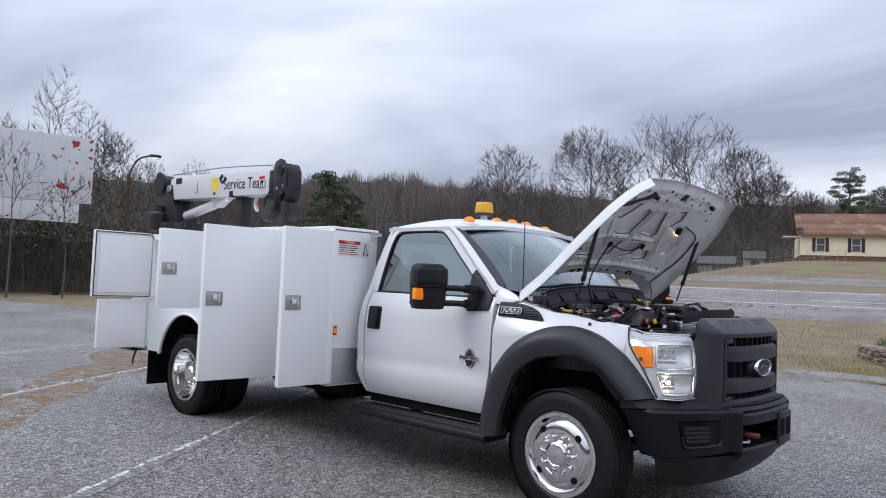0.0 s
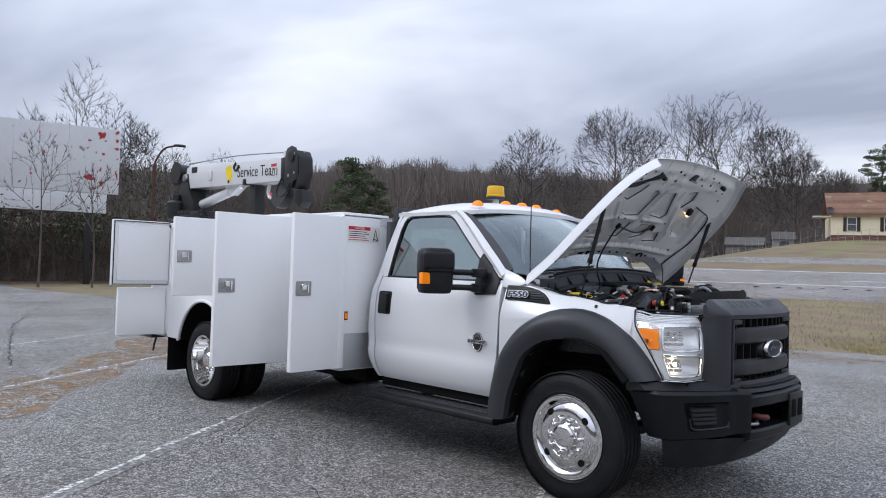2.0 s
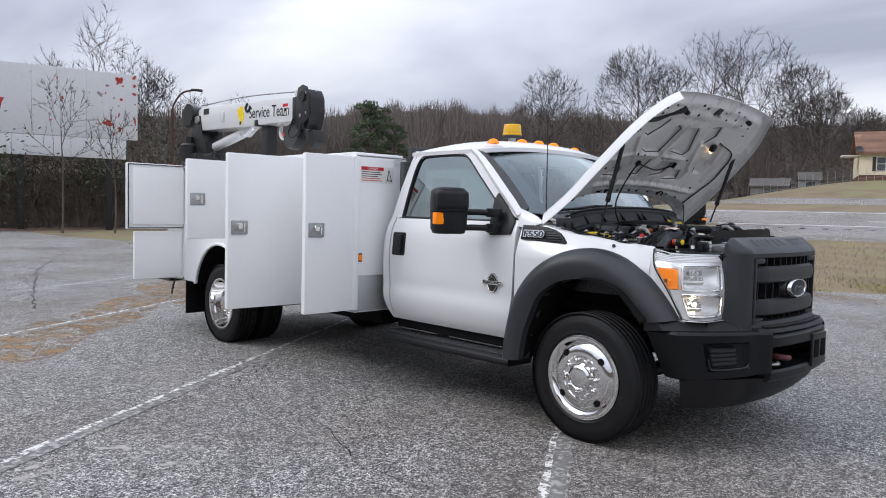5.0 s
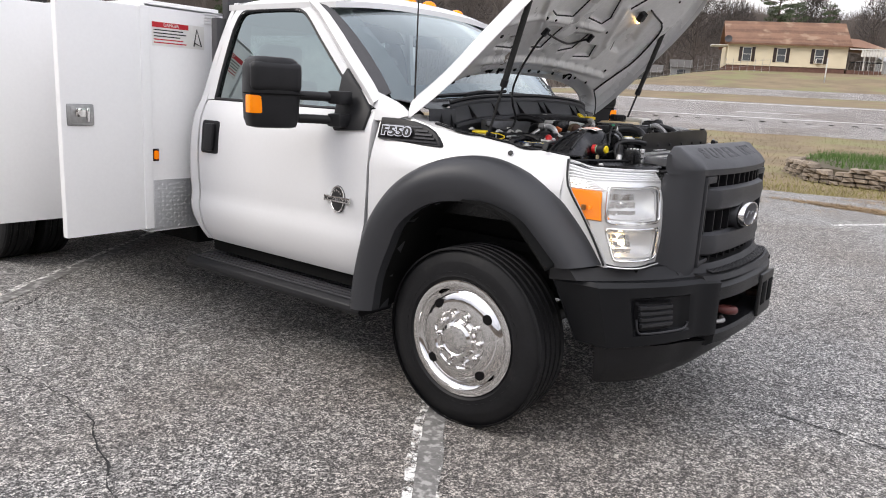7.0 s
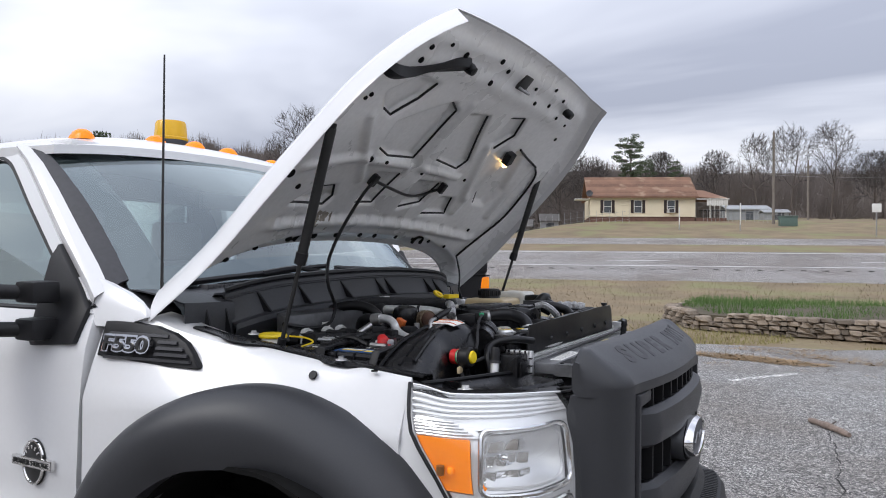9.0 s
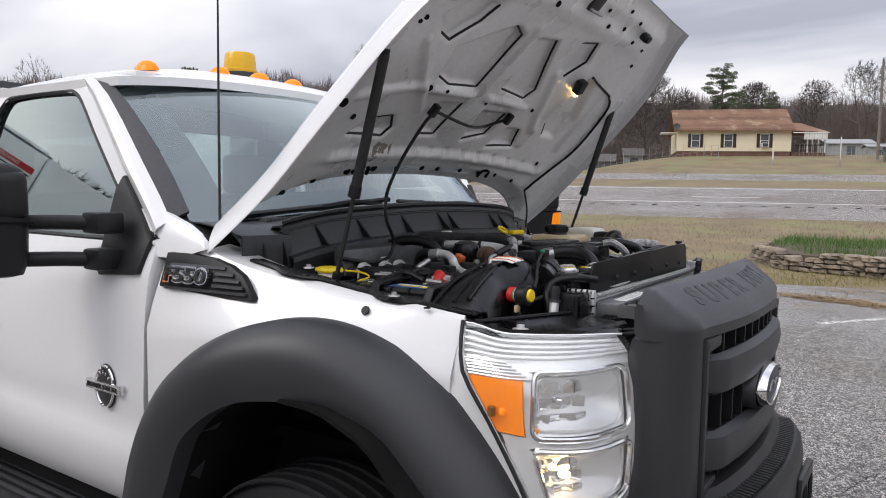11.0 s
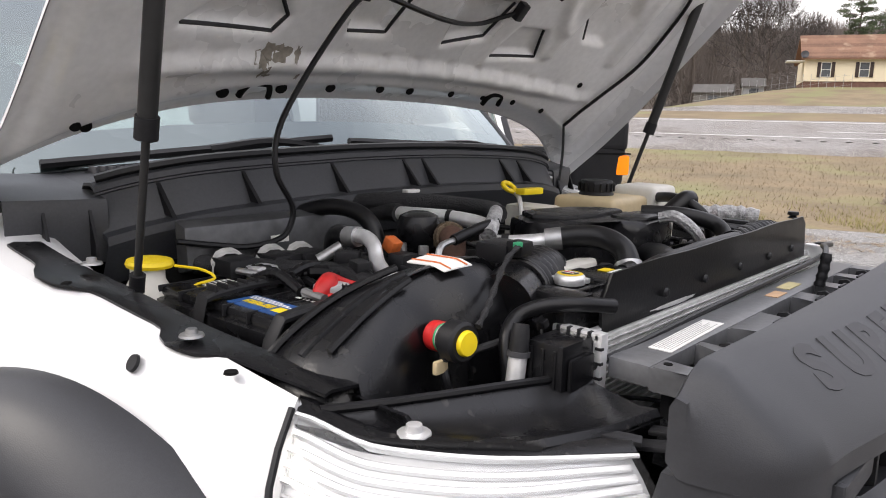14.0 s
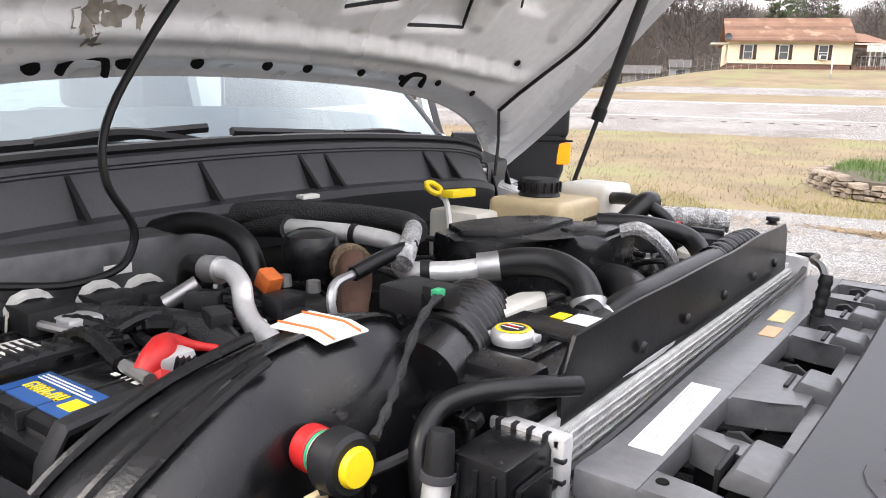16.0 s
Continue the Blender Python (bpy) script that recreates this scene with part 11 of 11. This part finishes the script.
for k in range(70):
    x, y = rr.uniform(-0.24, 0.36), rr.uniform(-0.47, 0.42)
    z = 1.225 + 0.03 * rr.random()
    a = rr.uniform(0, 6.28)
    L = rr.uniform(0.05, 0.16)
    d, n = Vector((math.cos(a), math.sin(a), rr.uniform(-0.25, 0.25))) * L, Vector((-math.sin(a), math.cos(a), 0)) * rr.uniform(-0.05, 0.05)
    p = Vector((x, y, z))
    rad = rr.uniform(0.0028, 0.0065)
    ep("thin_loom", tube([p - d, p - d * 0.3 + n + Vector((0, 0, 0.02)), p + d * 0.3 - n * 0.5 + Vector((0, 0, 0.028)), p + d], ribbed(rad, rad * 0.25, 26) if k % 3 == 0 else rad, 7, 18 if k % 3 == 0 else 5), rr.choice((TAPE, HOSE, CORD)))
for k in range(46):
    x, y = rr.uniform(-0.20, 0.40), rr.uniform(-0.46, 0.40)
    z = 1.245 + 0.03 * rr.random()
    m = Matrix.Translation((x, y, z)) @ Matrix.Rotation(rr.uniform(0, 6.28), 4, "Z") @ Matrix.Rotation(rr.uniform(-0.6, 0.6), 4, "X")
    if k % 3 == 0:
        ep("engine_bolt", lathe(bmesh.new(), [(0, 0.009), (0.006, 0.009), (0.0065, 0.002), (0.010, 0.001), (0.010, -0.02)], 6, m), rr.choice((STEEL, ALUMINIUM)))
    elif k % 3 == 1:
        bm = box((-0.014, -0.009, -0.009), (0.014, 0.009, 0.009), 0.002)
        add_box(bm, (0.014, -0.006, -0.006), (0.024, 0.006, 0.006), 0.0015)
        add_box(bm, (-0.008, -0.004, 0.009), (0.010, 0.004, 0.0125), 0.001)
        ep("wire_plug", turned(bm, m), rr.choice((BLACK_PLASTIC, ENGINE_PLASTIC, TRIM_GREY)))
    else:
        ep("hose_band", turned(tube([(0, 0, 0), (0.007, 0, 0)], 0.011, 12, 1), m), rr.choice((STEEL, BLACK_STEEL)))

for k in range(4):
    for j in range(3 - k % 2):
        bp_("lid_mark", box((0.060 + 0.018 * j, 0.020 + 0.012 * k, 1.2560), (0.070 + 0.018 * j, 0.026 + 0.012 * k, 1.2566)), PAPER)
for k in range(5):
    bp_("lid_groove", box((-0.150 + 0.058 * k, -0.084, 1.2405), (-0.146 + 0.058 * k, 0.078, 1.2575), 0.001), BLACK_PLASTIC)
rr = random.Random(77)
for k in range(26):
    x, y, z = rr.uniform(-0.22, 0.02), rr.uniform(-0.58, -0.36), rr.uniform(1.232, 1.265)
    m = Matrix.Translation((x, y, z)) @ Matrix.Rotation(rr.uniform(0, 6.28), 4, "Z")
    bm = box((-0.022, -0.011, -0.010), (0.022, 0.011, 0.010), 0.002)
    for q in range(4):
        add_box(bm, (-0.018 + 0.010 * q, -0.0115, 0.010), (-0.013 + 0.010 * q, 0.0115, 0.0125))
    if k % 2:
        ep("connector_block", turned(bm, m), rr.choice((BLACK_PLASTIC, ENGINE_PLASTIC)))
    else:
        p, d = Vector((x, y, z)), Vector((rr.uniform(-1, 1), rr.uniform(-1, 1), 0)).normalized() * 0.06
        ep("corrugated_loom", tube([p - d, p + Vector((0, 0, 0.018)), p + d], ribbed(0.0075, 0.0018, 18), 8, 14), HOSE)
